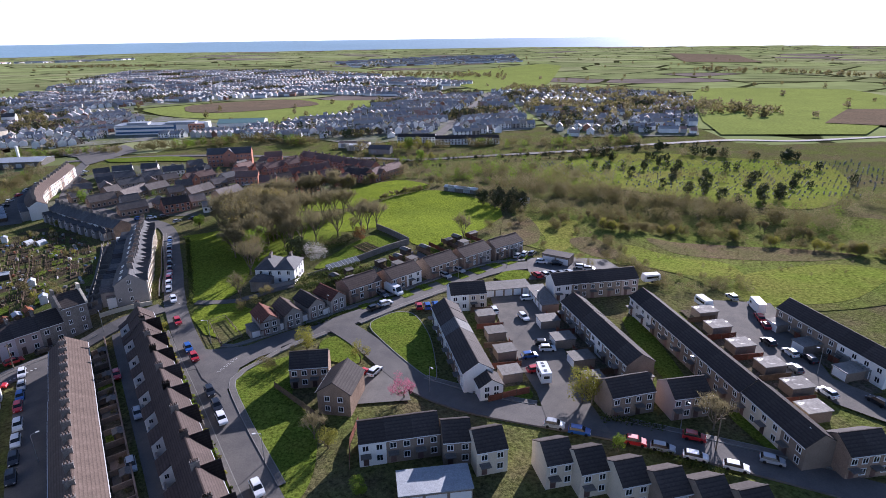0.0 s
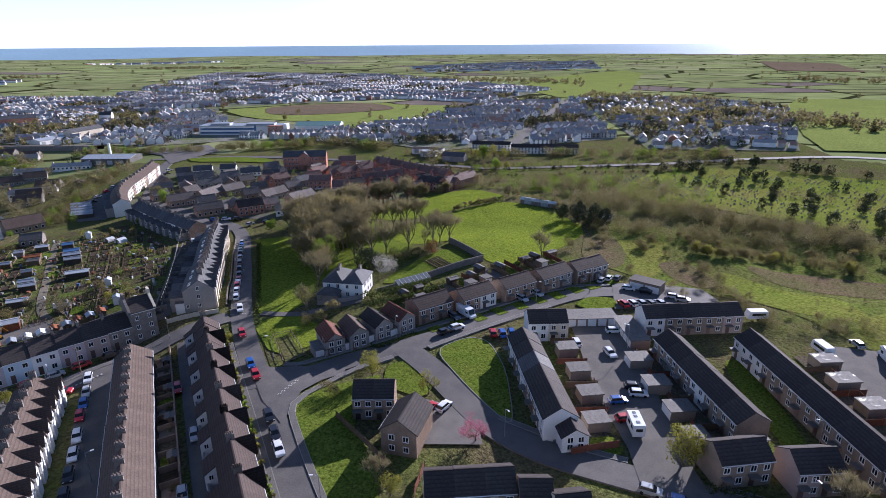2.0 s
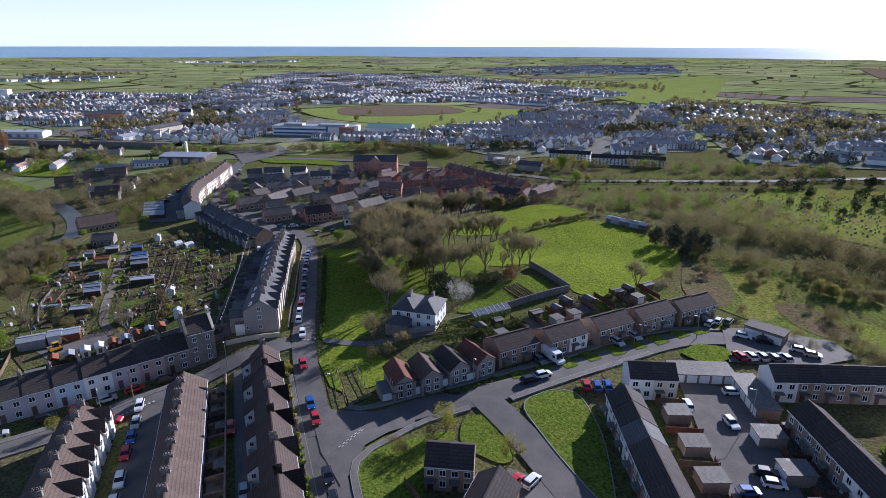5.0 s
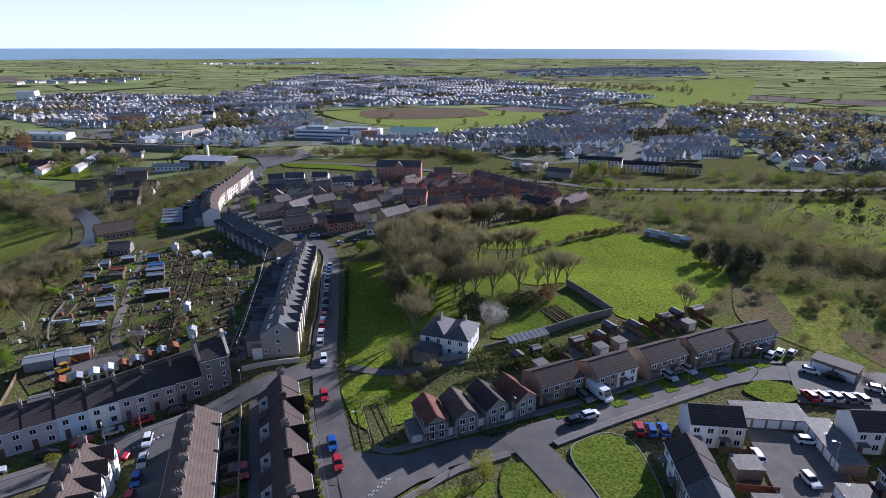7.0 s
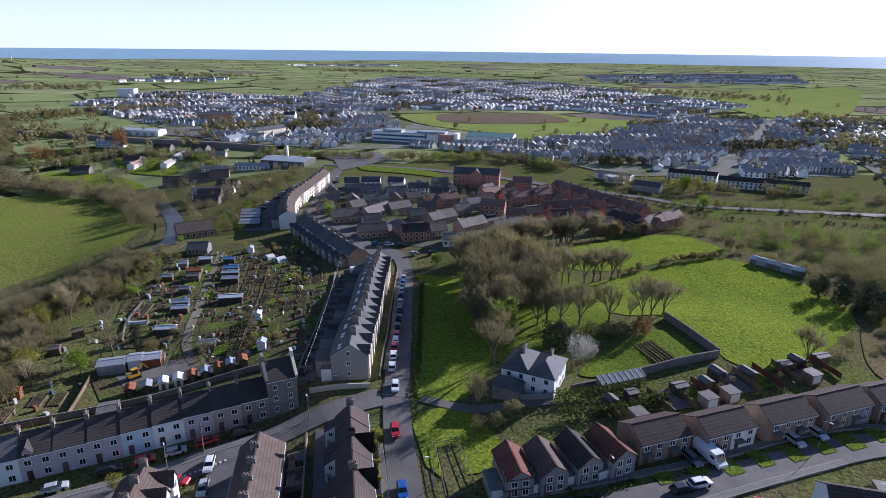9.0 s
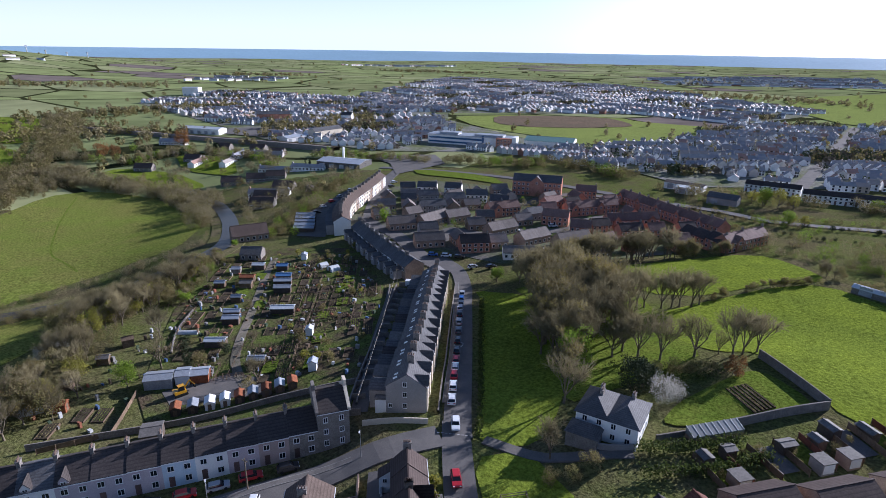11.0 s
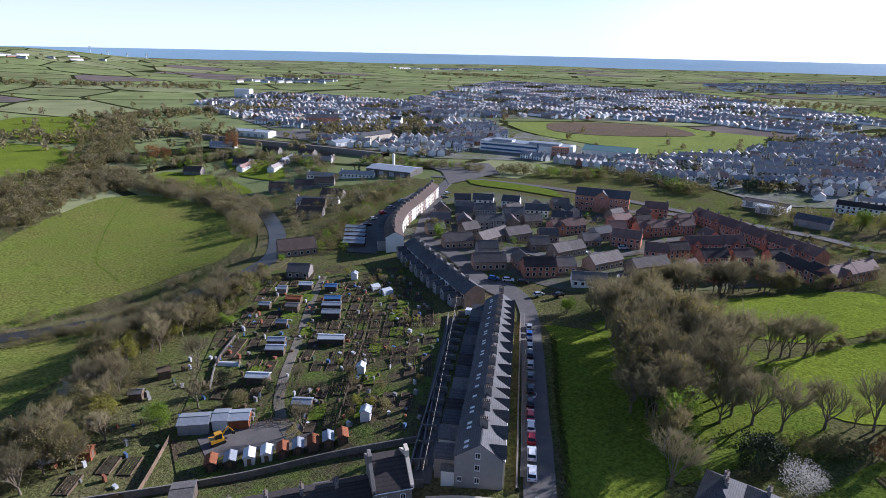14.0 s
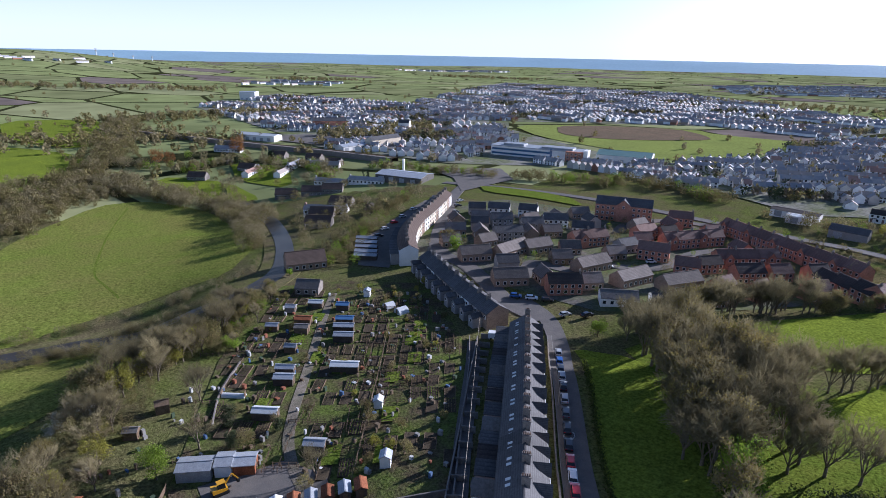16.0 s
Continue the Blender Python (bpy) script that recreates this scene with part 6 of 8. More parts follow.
def town_house(s, x, y, ang, L, D, eave, ridge, r, windows=True):
    z = ground_z(x, y)
    c, d = math.cos(radians(ang)), math.sin(radians(ang))

    def w(px, py, pz):
        return x + px * c - py * d, y + px * d + py * c, z + pz

    n = len(s.v)
    o, k = 0.35, (ridge - eave) / (D / 2)
    prof = [(-D / 2, -2.0), (D / 2, -2.0), (D / 2, eave), (0, ridge), (-D / 2, eave)]
    s.v.extend(w(-L / 2, a, b) for a, b in prof)
    s.v.extend(w(L / 2, a, b) for a, b in prof)
    for f in ((4, 3, 2, 1, 0), (5, 6, 7, 8, 9), (0, 1, 6, 5), (1, 2, 7, 6), (4, 0, 5, 9)):
        s.f.append(tuple(n + i for i in f))
        s.m.append(0)
    n = len(s.v)
    prof = [(-D / 2 - o, eave - k * o), (0, ridge + 0.02), (D / 2 + o, eave - k * o), (D / 2 + o, eave - k * o + 0.25), (0, ridge + 0.25), (-D / 2 - o, eave - k * o + 0.25)]
    s.v.extend(w(-L / 2 - 0.15, a, b) for a, b in prof)
    s.v.extend(w(L / 2 + 0.15, a, b) for a, b in prof)
    for i in range(6):
        j = (i + 1) % 6
        s.f.append((n + j, n + i, n + 6 + i, n + 6 + j))
        s.m.append(1)
    for f in ((0, 1, 4, 5), (1, 2, 3, 4), (11, 10, 7, 6), (10, 9, 8, 7)):
        s.f.append(tuple(n + i for i in f))
        s.m.append(1)
    for cx in ((-L / 2 + 0.6, L / 2 - 0.6) if L > 9 else (L / 2 - 0.6,)):
        n = len(s.v)
        for pz in (ridge - 0.6, ridge + 1.1):
            s.v.extend((w(cx - 0.35, -0.6, pz), w(cx + 0.35, -0.6, pz), w(cx + 0.35, 0.6, pz), w(cx - 0.35, 0.6, pz)))
        for f in ((4, 5, 6, 7), (0, 1, 5, 4), (1, 2, 6, 5), (2, 3, 7, 6), (3, 0, 4, 7)):
            s.f.append(tuple(n + i for i in f))
            s.m.append(1)
    if windows:
        cols = max(2, int(L / 2.6))
        for side in (-1, 1):
            for k2 in range(cols):
                px = L * ((k2 + 0.5) / cols - 0.5)
                for pz in (1.2, 3.0) if eave > 3.4 else (1.4,):
                    yy = side * (D / 2 + 0.04)
                    a, b = (-0.55, 0.55) if side < 0 else (0.55, -0.55)
                    s.face([w(px + a, yy, pz - 0.6), w(px + b, yy, pz - 0.6), w(px + b, yy, pz + 0.6), w(px + a, yy, pz + 0.6)], 2)


def town(pts, ang, dx, dy, seed, label, jitter=1.5, keep=0.9, windows=True, bend=0.0, L=(6.0, 9.5), low=0.15, avoid=()):
    """Rows of houses over an area, following streets at that angle."""
    r = random.Random(seed)
    s = Mesh()
    cx, cy = sum(p[0] for p in pts) / len(pts), sum(p[1] for p in pts) / len(pts)
    reach = max(math.hypot(p[0] - cx, p[1] - cy) for p in pts)
    spots = []
    swing = shift = turn = rise = depth = e = 0.0
    for j in range(int(-reach / dy), int(reach / dy) + 1):
        if j % 4 == 0:
            swing = r.uniform(-14, 14)
        run, shade = 0, 0.0
        for i in range(int(-reach / dx), int(reach / dx) + 1):
            a = ang + bend * j
            if run <= 0:
                run = r.choice((1, 2, 2, 3, 5, 7))
                e = 2.8 if r.random() < low else r.uniform(3.5, 4.2)
                rise, depth = r.uniform(1.6, 2.3), r.uniform(4.8, 6.0)
                turn = 90 if r.random() < 0.42 else r.uniform(-4, 4)
                shift = r.uniform(-jitter, jitter)
                if r.random() < 0.25:
                    continue
            run -= 1
            x, y = along(cx, cy, a + (swing if jitter > 1 else 0), i * dx, j * dy + (2.5 if j % 2 else -2.5) + shift)
            if math.sin(x / 37 + seed) * math.cos(y / 45 - seed) + 0.5 * math.sin(x / 17 - y / 23) > 0.72:
                if inside(x, y, pts):
                    for q in range(3):
                        spots.append((x + r.uniform(-7, 7), y + r.uniform(-7, 7), r.uniform(4, 8)))
                continue
            if inside(x, y, pts) and r.random() < keep and not any(inside(x, y, q) for q in avoid):
                town_house(s, x, y, a + swing * (jitter > 1) + turn, dx - (0.02 if run > 0 and turn != 90 else r.uniform(1.5, 4.0)), depth, e, e + rise, r, windows)
                if r.random() < 0.8:
                    spots.append((x + r.uniform(-9, 9), y + r.uniform(5, 12), r.uniform(2.5, 6.5)))
    ob = s.part("town_houses", [M_TOWNWALL, M_TOWNROOF, M_GLASS])
    tagged(ob, label, "houses", kind="stuff")
    return spots


garden = []
PLAY = [(-362, 700), (-190, 578), (-95, 645), (-52, 812), (-184, 900), (-375, 790)]
garden += town([(-185, 535), (-100, 628), (-58, 845), (80, 905), (75, 490), (10, 450), (-60, 458), (-125, 466)], 8, 6.6, 13.5, 1, "close rows of pale town houses with dark roofs", avoid=(PLAY, [(-12, 445), (2, 445), (80, 902), (64, 902)]), bend=0.35)
garden += town([(95, 452), (195, 455), (330, 800), (190, 930), (85, 900)], -20, 7.4, 14, 2, "suburban houses among dark trees", windows=False, keep=0.6, bend=-0.5)
garden += town([(-505, 700), (-656, 935), (-862, 1700), (-310, 1540), (57, 1090), (-63, 860), (-184, 905), (-380, 800)], -12, 8.6, 15, 3, "dense distant town of slate and tile roofs", windows=False, avoid=(PLAY,), bend=0.6)
garden += town([(-360, 2050), (320, 2750), (230, 1805), (-248, 1700)], 14, 22, 34, 4, "far hillside estate of pale houses", windows=False)
garden += town([(-840, 630), (-560, 520), (-445, 560), (-365, 690), (-455, 880), (-656, 870), (-905, 860)], 25, 7.8, 14, 5, "town centre roofs of slate and pale render", keep=0.7, avoid=([(-530, 470), (-420, 478), (-380, 500), (-400, 540), (-500, 520)],))
garden += town([(-440, 470), (-300, 470), (-310, 620), (-370, 690), (-445, 560)], 40, 7.2, 12, 6, "crowded old town roofs round a junction", keep=0.8)
garden += town([(-300, 495), (-215, 505), (-150, 480), (-110, 455), (-125, 500), (-180, 525), (-230, 525)], -12, 5.6, 13, 7, "long dark brick terraces below the school", keep=0.95, L=(5.5, 5.6), low=0)
garden += town([(-520, 415), (-400, 420), (-330, 415), (-300, 395), (-280, 300), (-262, 290), (-245, 330), (-340, 350), (-420, 340), (-440, 380)], 35, 24, 26, 8, "scattered bungalows among gardens", keep=0.5, low=0.9)
garden += town([(-1250, 1020), (-1350, 1250), (-1150, 1300), (-1050, 1120)], 20, 24, 30, 9, "far pale houses on the hillside", windows=False, keep=0.6)
garden += town([(-1900, 2500), (-1500, 2900), (-1350, 2750), (-1700, 2400)], 10, 24, 34, 10, "far white seaside village", windows=False, keep=0.8)
garden += town([(-2300, 900), (-2200, 1250), (-2050, 1200), (-2100, 900)], 10, 40, 50, 11, "far hill farms", windows=False, keep=0.4)
r_sub = random.Random(8)
SUBURB = [(95, 452), (195, 455), (330, 800), (190, 930), (85, 900)]
for k in range(650):
    x, y = r_sub.uniform(85, 330), r_sub.uniform(452, 930)
    if inside(x, y, SUBURB):
        garden.append((x, y, r_sub.uniform(4, 8.5)))
far_trees("town_garden_trees", garden[::3], M_OLIVE, "garden trees between the town houses", 36)
far_trees("town_garden_trees", garden[1::3], M_BARK, "bare garden trees between the town houses", 36)
far_trees("town_garden_trees", garden[2::3], M_EVER, "dark garden trees between the town houses", 36)

# houses of the small estate below the crescent
M_BUFFTILE = mat("grey_brown_tile", (0.185, 0.158, 0.14), 0.75, 0.22, 0.3, 3.0, 0.4, coords="obj", rand=0.22, rows=0.33)
DISTANT[0] = True
# front line of each row: middle, angle, length, houses in it and kind
ESTATE_ROWS = (
    (-164.7, 273.9, 46, 12.3, 1, 0), (-154.4, 287.8, 76, 17, 2, 0), (-148, 297, 58, 11.7, 1, 0), (-142.3, 258.7, 41, 12.2, 1, 0), (-123.8, 261.9, 36, 11.7, 1, 4), (-122, 289, 63, 15, 2, 0),
    (-105.6, 284, 64, 15.3, 2, 0), (-90.8, 289.6, 54, 16, 2, 0), (-166, 305.4, 45, 12.4, 1, 1), (-189.9, 340.4, 22, 10.7, 1, 2), (-176.9, 346.4, 15, 9.2, 1, 2), (-158.4, 338.3, 27, 11.4, 1, 2),
    (-143.4, 333, 19, 9.6, 1, 2), (-178.9, 323.4, 37, 10, 1, 1), (-164, 325.4, 39, 10, 1, 1),
)
RED_ROWS = (
    (-97.2, 343.2, 47, 28.5, 4, 3), (-66.7, 350.8, -43, 71.5, 10, 3), (-75, 327.2, 35, 24.5, 3, 3), (-72.4, 310.7, 39, 10.8, 1, 4), (-46.8, 308, -48, 23.6, 3, 4), (-28.6, 308.5, 56, 24, 2, 3),
    (-116.8, 344.6, 63, 11.4, 1, 3), (-108.2, 314.8, 8, 12, 1, 3), (-93.3, 303.7, 12, 8.8, 1, 3), (-134.1, 319, 53, 17, 2, 3), (-109.9, 376.2, 14, 11, 1, 3),
)
ESTATE_LOOK = (
    (M_BRICKY, M_BUFFTILE, "buff brick estate house with brown tiled roof", 3.4, 6.0), (M_RENDER, M_SLATE, "grey rendered pair with slate roof", 4.3, 6.6), (M_WHITE, M_SLATE, "white rendered pair with dark slate roof", 4.4, 6.7),
    (M_BRICK, M_REDBROWN, "red brick house with red tiled roof", 4.7, 7.3), (M_BRICK, M_DARKTILE, "red brick house with a dark tiled roof", 4.5, 7.0),
)
taken = [(-107, 265), (-93, 270), (-145, 375), (-130, 377), (-137, 380)]
for x, y, a, L, n, kind in ESTATE_ROWS + RED_ROWS:
    wall, roof, label, eave, ridge = ESTATE_LOOK[kind]
    for k in range(n):
        hx, hy = along(x, y, a, L * ((k + 0.5) / n - 0.5), 3.3)
        taken.append((hx, hy))
        h = house(at(hx, hy, a), L / n, 6.6, eave, ridge, wall, roof, label, "brick_house" if kind > 2 else "estate_house", "red brick estate" if kind > 2 else "lower estate", doors=False, backs=False, verge=0.02 if n > 1 else 0.15, storeys=1 if eave < 4 else 2)
        if kind == 3 and n > 1 and k % 2 == 0:
            cross_gable(h, 0, -3.9, 0, 3.4, eave, ridge - 0.7, wall, roof)
        if kind != 0:
            chimney(h, L / n / 2 - 0.5, 0, ridge + 0.9, ridge - 0.8, 0.5, 0.9, 2)
r_est = random.Random(14)
EST = [(-196, 285), (-160, 272), (-112, 262), (-84, 276), (-34, 318), (-62, 362), (-112, 366), (-150, 368), (-196, 352), (-206, 335)]
roads_est = [q for pts in ([(-166, 268), (-150, 257), (-143, 270), (-146, 285), (-130, 285), (-122, 298), (-108, 304), (-100, 316)], [(-205, 345), (-175, 346), (-150, 343), (-134, 350), (-132, 366)], [(-100, 316), (-96, 335), (-84, 350), (-80, 362)]) for q in smooth_line(pts, 2.0)]
for k in range(900):
    x, y = r_est.uniform(-205, -34), r_est.uniform(262, 372)
    if len(taken) > 86 or not inside(x, y, EST) or min(math.hypot(x - a, y - b) for a, b in taken) < 10.2 or min(math.hypot(x - q.x, y - q.y) for q in roads_est) < 5.5:
        continue
    taken.append((x, y))
    red = x > -118 and y > 290
    wall, roof, label, eave, ridge = ESTATE_LOOK[r_est.choice((3, 3, 4)) if red else r_est.choice((0, 0, 0, 1))]
    house(at(x, y, r_est.choice((35, -48, 45, 60)) + r_est.uniform(-6, 6)), r_est.uniform(7.4, 9.4), 6.4, eave - 0.4, ridge - 0.5, wall, roof, label, "estate_house", "lower estate", doors=False, backs=False, gut=False, storeys=2 if red else 1)
house(at(-107, 265, 25), 12, 7, 2.8, 4.6, M_WHITE, M_FELT, "white bungalow behind bare trees", "bungalow", doors=False, backs=False, storeys=1)
house(at(-93, 270, 25), 10, 7, 2.8, 4.4, M_WHITE, M_SLATE, "small white bungalow with slate roof", "bungalow", doors=False, backs=False, storeys=1)
house(at(-219, 236, 55), 15, 9, 3.0, 6.4, M_BRICKY, M_BROWNTILE, "brown-roofed bungalow by the river", "bungalow", doors=False, backs=False, storeys=1)
house(at(-199, 218, 30), 8, 7, 2.6, 4.6, M_STONE, M_FELT, "low grey workshop beside the allotments", "workshop", doors=False, backs=False, storeys=1)
for x, y, a in ((-262, 288, 30), (-276, 305, 30), (-284, 329, 20), (-429, 339, 30), (-419, 375, 20), (-317, 357, 36), (-327, 349, 36), (-340, 339, 36), (-398, 424, 15), (-372, 418, 15), (-430, 416, 20)):
    house(at(x, y, a), 13, 8, 3.0, 5.8, M_STONE, M_BROWNTILE, "stone-built bungalow in a garden", "bungalow", "garden bungalows", doors=False, backs=False, storeys=1)
flats = house(at(-137, 374, 12), 27, 9.5, 8.4, 11.4, M_BRICK, M_SLATE, "three-storey red brick block of flats", "apartment_block", storeys=3, doors=False, backs=False)
cross_gable(flats, 0, -5.4, 0, 7, 8.4, 11.2, M_BRICK, M_SLATE)


def school():
    b = thing("school", at(-258, 546, 6), "long white school building with blue glass bands", "school")
    s = Mesh()
    s.box(-40, -9, -3, 40, 9, 3.4)
    s.part("lower_wall", M_WHITE, b)
    g = Mesh()
    for z0, z1 in ((1.6, 3.0), (5.0, 6.6)):
        g.box(-39, -9.12, z0, 12, -8.9, z1)
    g.box(12, -9.1, -1, 14, -8.9, 9.6)
    g.part("glass_band", M_BLUEGLASS, b, "blue tinted window bands")
    u = Mesh()
    u.box(-40, -9, 3.4, 40, 9, 8.2)
    u.part("upper_wall", M_WHITE, b)
    r = Mesh()
    r.box(-40.4, -9.6, 8.2, 40.4, 9.4, 8.7)
    r.box(-30, -5, 8.7, -12, 5, 10.4)
    r.box(4, -6, 8.7, 30, 5, 10.2)
    r.part("roof", M_TIN, b)
    e = Mesh()
    e.box(26, -13, -3, 40.6, -8.8, 9.0)
    e.part("brick_wing", M_BRICK, b, "red brick end wing")
    w = Mesh()
    w.box(40.6, -13.4, -3, 44, -4, 10.6)
    w.part("stair_tower", M_WHITE, b, "white stair tower")
    for k in range(4):
        for z in (1.5, 4.5, 7.0):
            add_window(b, 28 + 3.2 * k, -13, z, "f", 1.6, 1.4)


M_BLUEGLASS = mat("blue_glass", (0.05, 0.12, 0.24), 0.1, 0.15, 0.5, 2.0, 0.0)
M_GREENROOF = mat("green_sheet_roof", (0.10, 0.19, 0.17), 0.5, 0.12, 0.3, 2.0, 0.1)
school()


def hall(x, y, ang, L, D, eave, ridge, wall, roof, label, name="hall"):
    h = thing(name, at(x, y, ang), label, "building")
    gable_wall(L, D, eave, ridge).part("wall", wall, h)
    gable_roof(L, D, eave, ridge, verge=0.2).part("roof", roof, h)
    d = Mesh()
    for k in range(max(1, int(L / 8))):
        d.box(-L / 2 + 8 * k + 2, -D / 2 - 0.08, 0.2, -L / 2 + 8 * k + 5.5, -D / 2 + 0.05, 3.0)
    d.part("shutter", M_TIN, h, "grey shutter doors")


hall(-190, 563, 8, 42, 26, 6, 8.5, M_WHITE, M_GREENROOF, "sports hall with a green roof", "sports_hall")
hall(-290, 398, 8, 34, 19, 4.2, 5.6, M_FELT, M_TIN, "supermarket with a pale metal roof", "supermarket")
hall(-512, 467, 12, 42, 13, 5, 6.4, M_WHITE, M_POLY, "long white-roofed railway shed", "railway_shed")
hall(-890, 772, 30, 26, 20, 13, 13.8, M_WHITE, M_TIN, "tall white factory block", "factory")
hall(-445, 610, 20, 12, 9, 9, 12, M_WHITE, M_SLATE, "tall white town house", "town_house")
hall(-406, 477, 80, 26, 12, 4, 5.4, M_WHITE, M_TIN, "low white depot by the railway", "depot")
hall(-64, 424, -12, 22, 8, 3.4, 4.0, M_WHITE, M_DARKTILE, "low white petrol station building", "petrol_station")
hall(-518, 570, 42, 36, 11, 9, 12, M_BRICK, M_SLATE, "red brick apartment row in the town", "apartment_block")
hall(-397, 511, 83, 36, 10, 7, 9.5, M_CREAM, M_SLATE, "long cream row by the car park", "town_row")
hall(8.5, 265.0, -28, 17, 2.6, 2.0, 2.6, M_STONE, M_POLY, "long low shed with a grey sheet roof behind the pasture", "long_shed")
hall(-62, 413, -12, 11, 5.5, 3.6, 3.9, M_WHITE, M_POLY, "pale forecourt canopy of the petrol station", "forecourt_canopy")
hall(-42, 394, -14, 15, 7, 3.6, 5.6, M_RENDER, M_SLATE, "low grey hall with a slate roof beside the belt", "hall")
hall(34, 247, 10, 4.0, 3.0, 2.1, 2.7, M_WHITE, M_TIN, "small white hut among the scrub", "hut")
for tx, ty, ta, tl, tn in ((-19, 434, -9, 28, 3), (17.5, 421, -1, 46, 5)):
    estate(tx, ty, ta, tl, tn, (WH,), (M_DARKTILE,), 6.0, 4.4, 6.2, "white terraces by the railway", "terraced_house")
t = thing("tower", at(-302, 413), "slim pale chimney beside the supermarket", "chimney")
s = Mesh()
s.box(-0.7, -0.7, -1, 0.7, 0.7, 11)
s.part("shaft", M_WHITE, t)

DISTANT[0] = False

def mast(az, r, h, label):
    x, y = polar(az, r)
    m = thing("mast", at(x, y), label, "mast", "skyline masts")
    p = Mesh()
    p.tube((0, 0, -3), (0, 0, h), 2.0, 0.9, 8)
    p.part("shaft", M_WHITE, m)
    for k in range(2):
        q = Mesh()
        q.box(-3.2, -3.2, h * (0.72 + 0.22 * k), 3.2, 3.2, h * (0.72 + 0.22 * k) + 2.2)
        q.part("platform", M_STEEL, m)


for az, h in ((-61.6, 26), (-60.4, 15), (-59.0, 13), (-57.6, 20)):
    mast(az, 3000, h, "tall pale mast on the far hill")


# railway on its low wall
strip("railway_wall", [(-640, 410), (-561, 424), (-515, 431), (-450, 441), (-400, 447), (-340, 448)], 3.0, M_STONE, 3.6, "dark railway retaining wall", "wall", thick=5.0)
strip("railway", [(-640, 416), (-561, 430), (-515, 437), (-450, 447), (-400, 453), (-340, 454)], 8.0, M_SOIL, 2.6, "raised railway bed of dark ballast", "railway", thick=4.0)


# gravestones
def graves():
    r = random.Random(9)
    s = Mesh()
    area = [(44, 340), (70, 302), (120, 268), (158, 256), (190, 262), (250, 300), (250, 350), (116, 375)]
    n = 0
    while n < 900:
        x, y = r.uniform(44, 260), r.uniform(255, 372)
        if not inside(x, y, area):
            continue
        x, y = round(x / 3) * 3 + r.uniform(-0.3, 0.3), round(y / 4) * 4 + r.uniform(-0.3, 0.3)
        z = ground_z(x, y)
        s.box(x - 0.3, y - 0.08, z, x + 0.3, y + 0.1, z + r.uniform(0.7, 1.2))
        n += 1
    tagged(s.part("gravestones", M_KERB), "rows of grey gravestones on grass", "gravestones", kind="stuff")


graves()

# ---- vehicles ----
def car_meshes():
    body = Mesh()
    side = [(-2.1, 0.32), (-2.12, 0.75), (-1.95, 0.92), (-1.2, 0.96), (1.15, 0.95), (1.95, 0.78), (2.1, 0.6), (2.1, 0.32)]
    n = len(side)
    for w, ins in ((-0.82, 0.06), (-0.86, 0.0), (0.86, 0.0), (0.82, 0.06)):
        body.v.extend((x * (1 - ins * 0.3), w, z - (ins if z > 0.7 else 0)) for x, z in side)
    for j in range(3):
        for i in range(n):
            k = (i + 1) % n
            body.f.append((j * n + i, j * n + k, (j + 1) * n + k, (j + 1) * n + i))
            body.m.append(0)
    body.f.append(tuple(range(n - 1, -1, -1)))
    body.f.append(tuple(3 * n + i for i in range(n)))
    body.m.extend((0, 0))

    def frustum(x0, x1, w0, z0, x2, x3, w1, z1):
        s = Mesh()
        s.v.extend([(x0, -w0, z0), (x1, -w0, z0), (x1, w0, z0), (x0, w0, z0), (x2, -w1, z1), (x3, -w1, z1), (x3, w1, z1), (x2, w1, z1)])
        for q in ((0, 3, 2, 1), (4, 5, 6, 7), (0, 1, 5, 4), (1, 2, 6, 5), (2, 3, 7, 6), (3, 0, 4, 7)):
            s.f.append(q)
            s.m.append(0)
        return s

    glass = frustum(-1.95, 1.15, 0.80, 0.90, -1.55, 0.42, 0.62, 1.40)
    roof = frustum(-1.58, 0.46, 0.64, 1.39, -1.45, 0.3, 0.58, 1.46)
    wheel = Mesh()
    wheel.tube((0, -0.1, 0), (0, 0.1, 0), 0.31, 0.31, 12)
    rim = Mesh()
    rim.tube((0, -0.115, 0), (0, 0.115, 0), 0.19, 0.19, 10)
    lamp = Mesh()
    lamp.box(-0.04, -0.17, -0.07, 0.04, 0.17, 0.07)
    return body.data("body", [CAR_PAINT["white"]]), glass.data("glasshouse", [M_CARGLASS]), roof.data("car_roof", [CAR_PAINT["white"]]), wheel.data("wheel", [M_RUBBER]), rim.data("rim", [M_STEEL]), lamp.data("headlight", [M_LIGHT]), lamp.data("tail_light", [M_REDLIGHT])


CAR = car_meshes()
CAR_FIRST = []


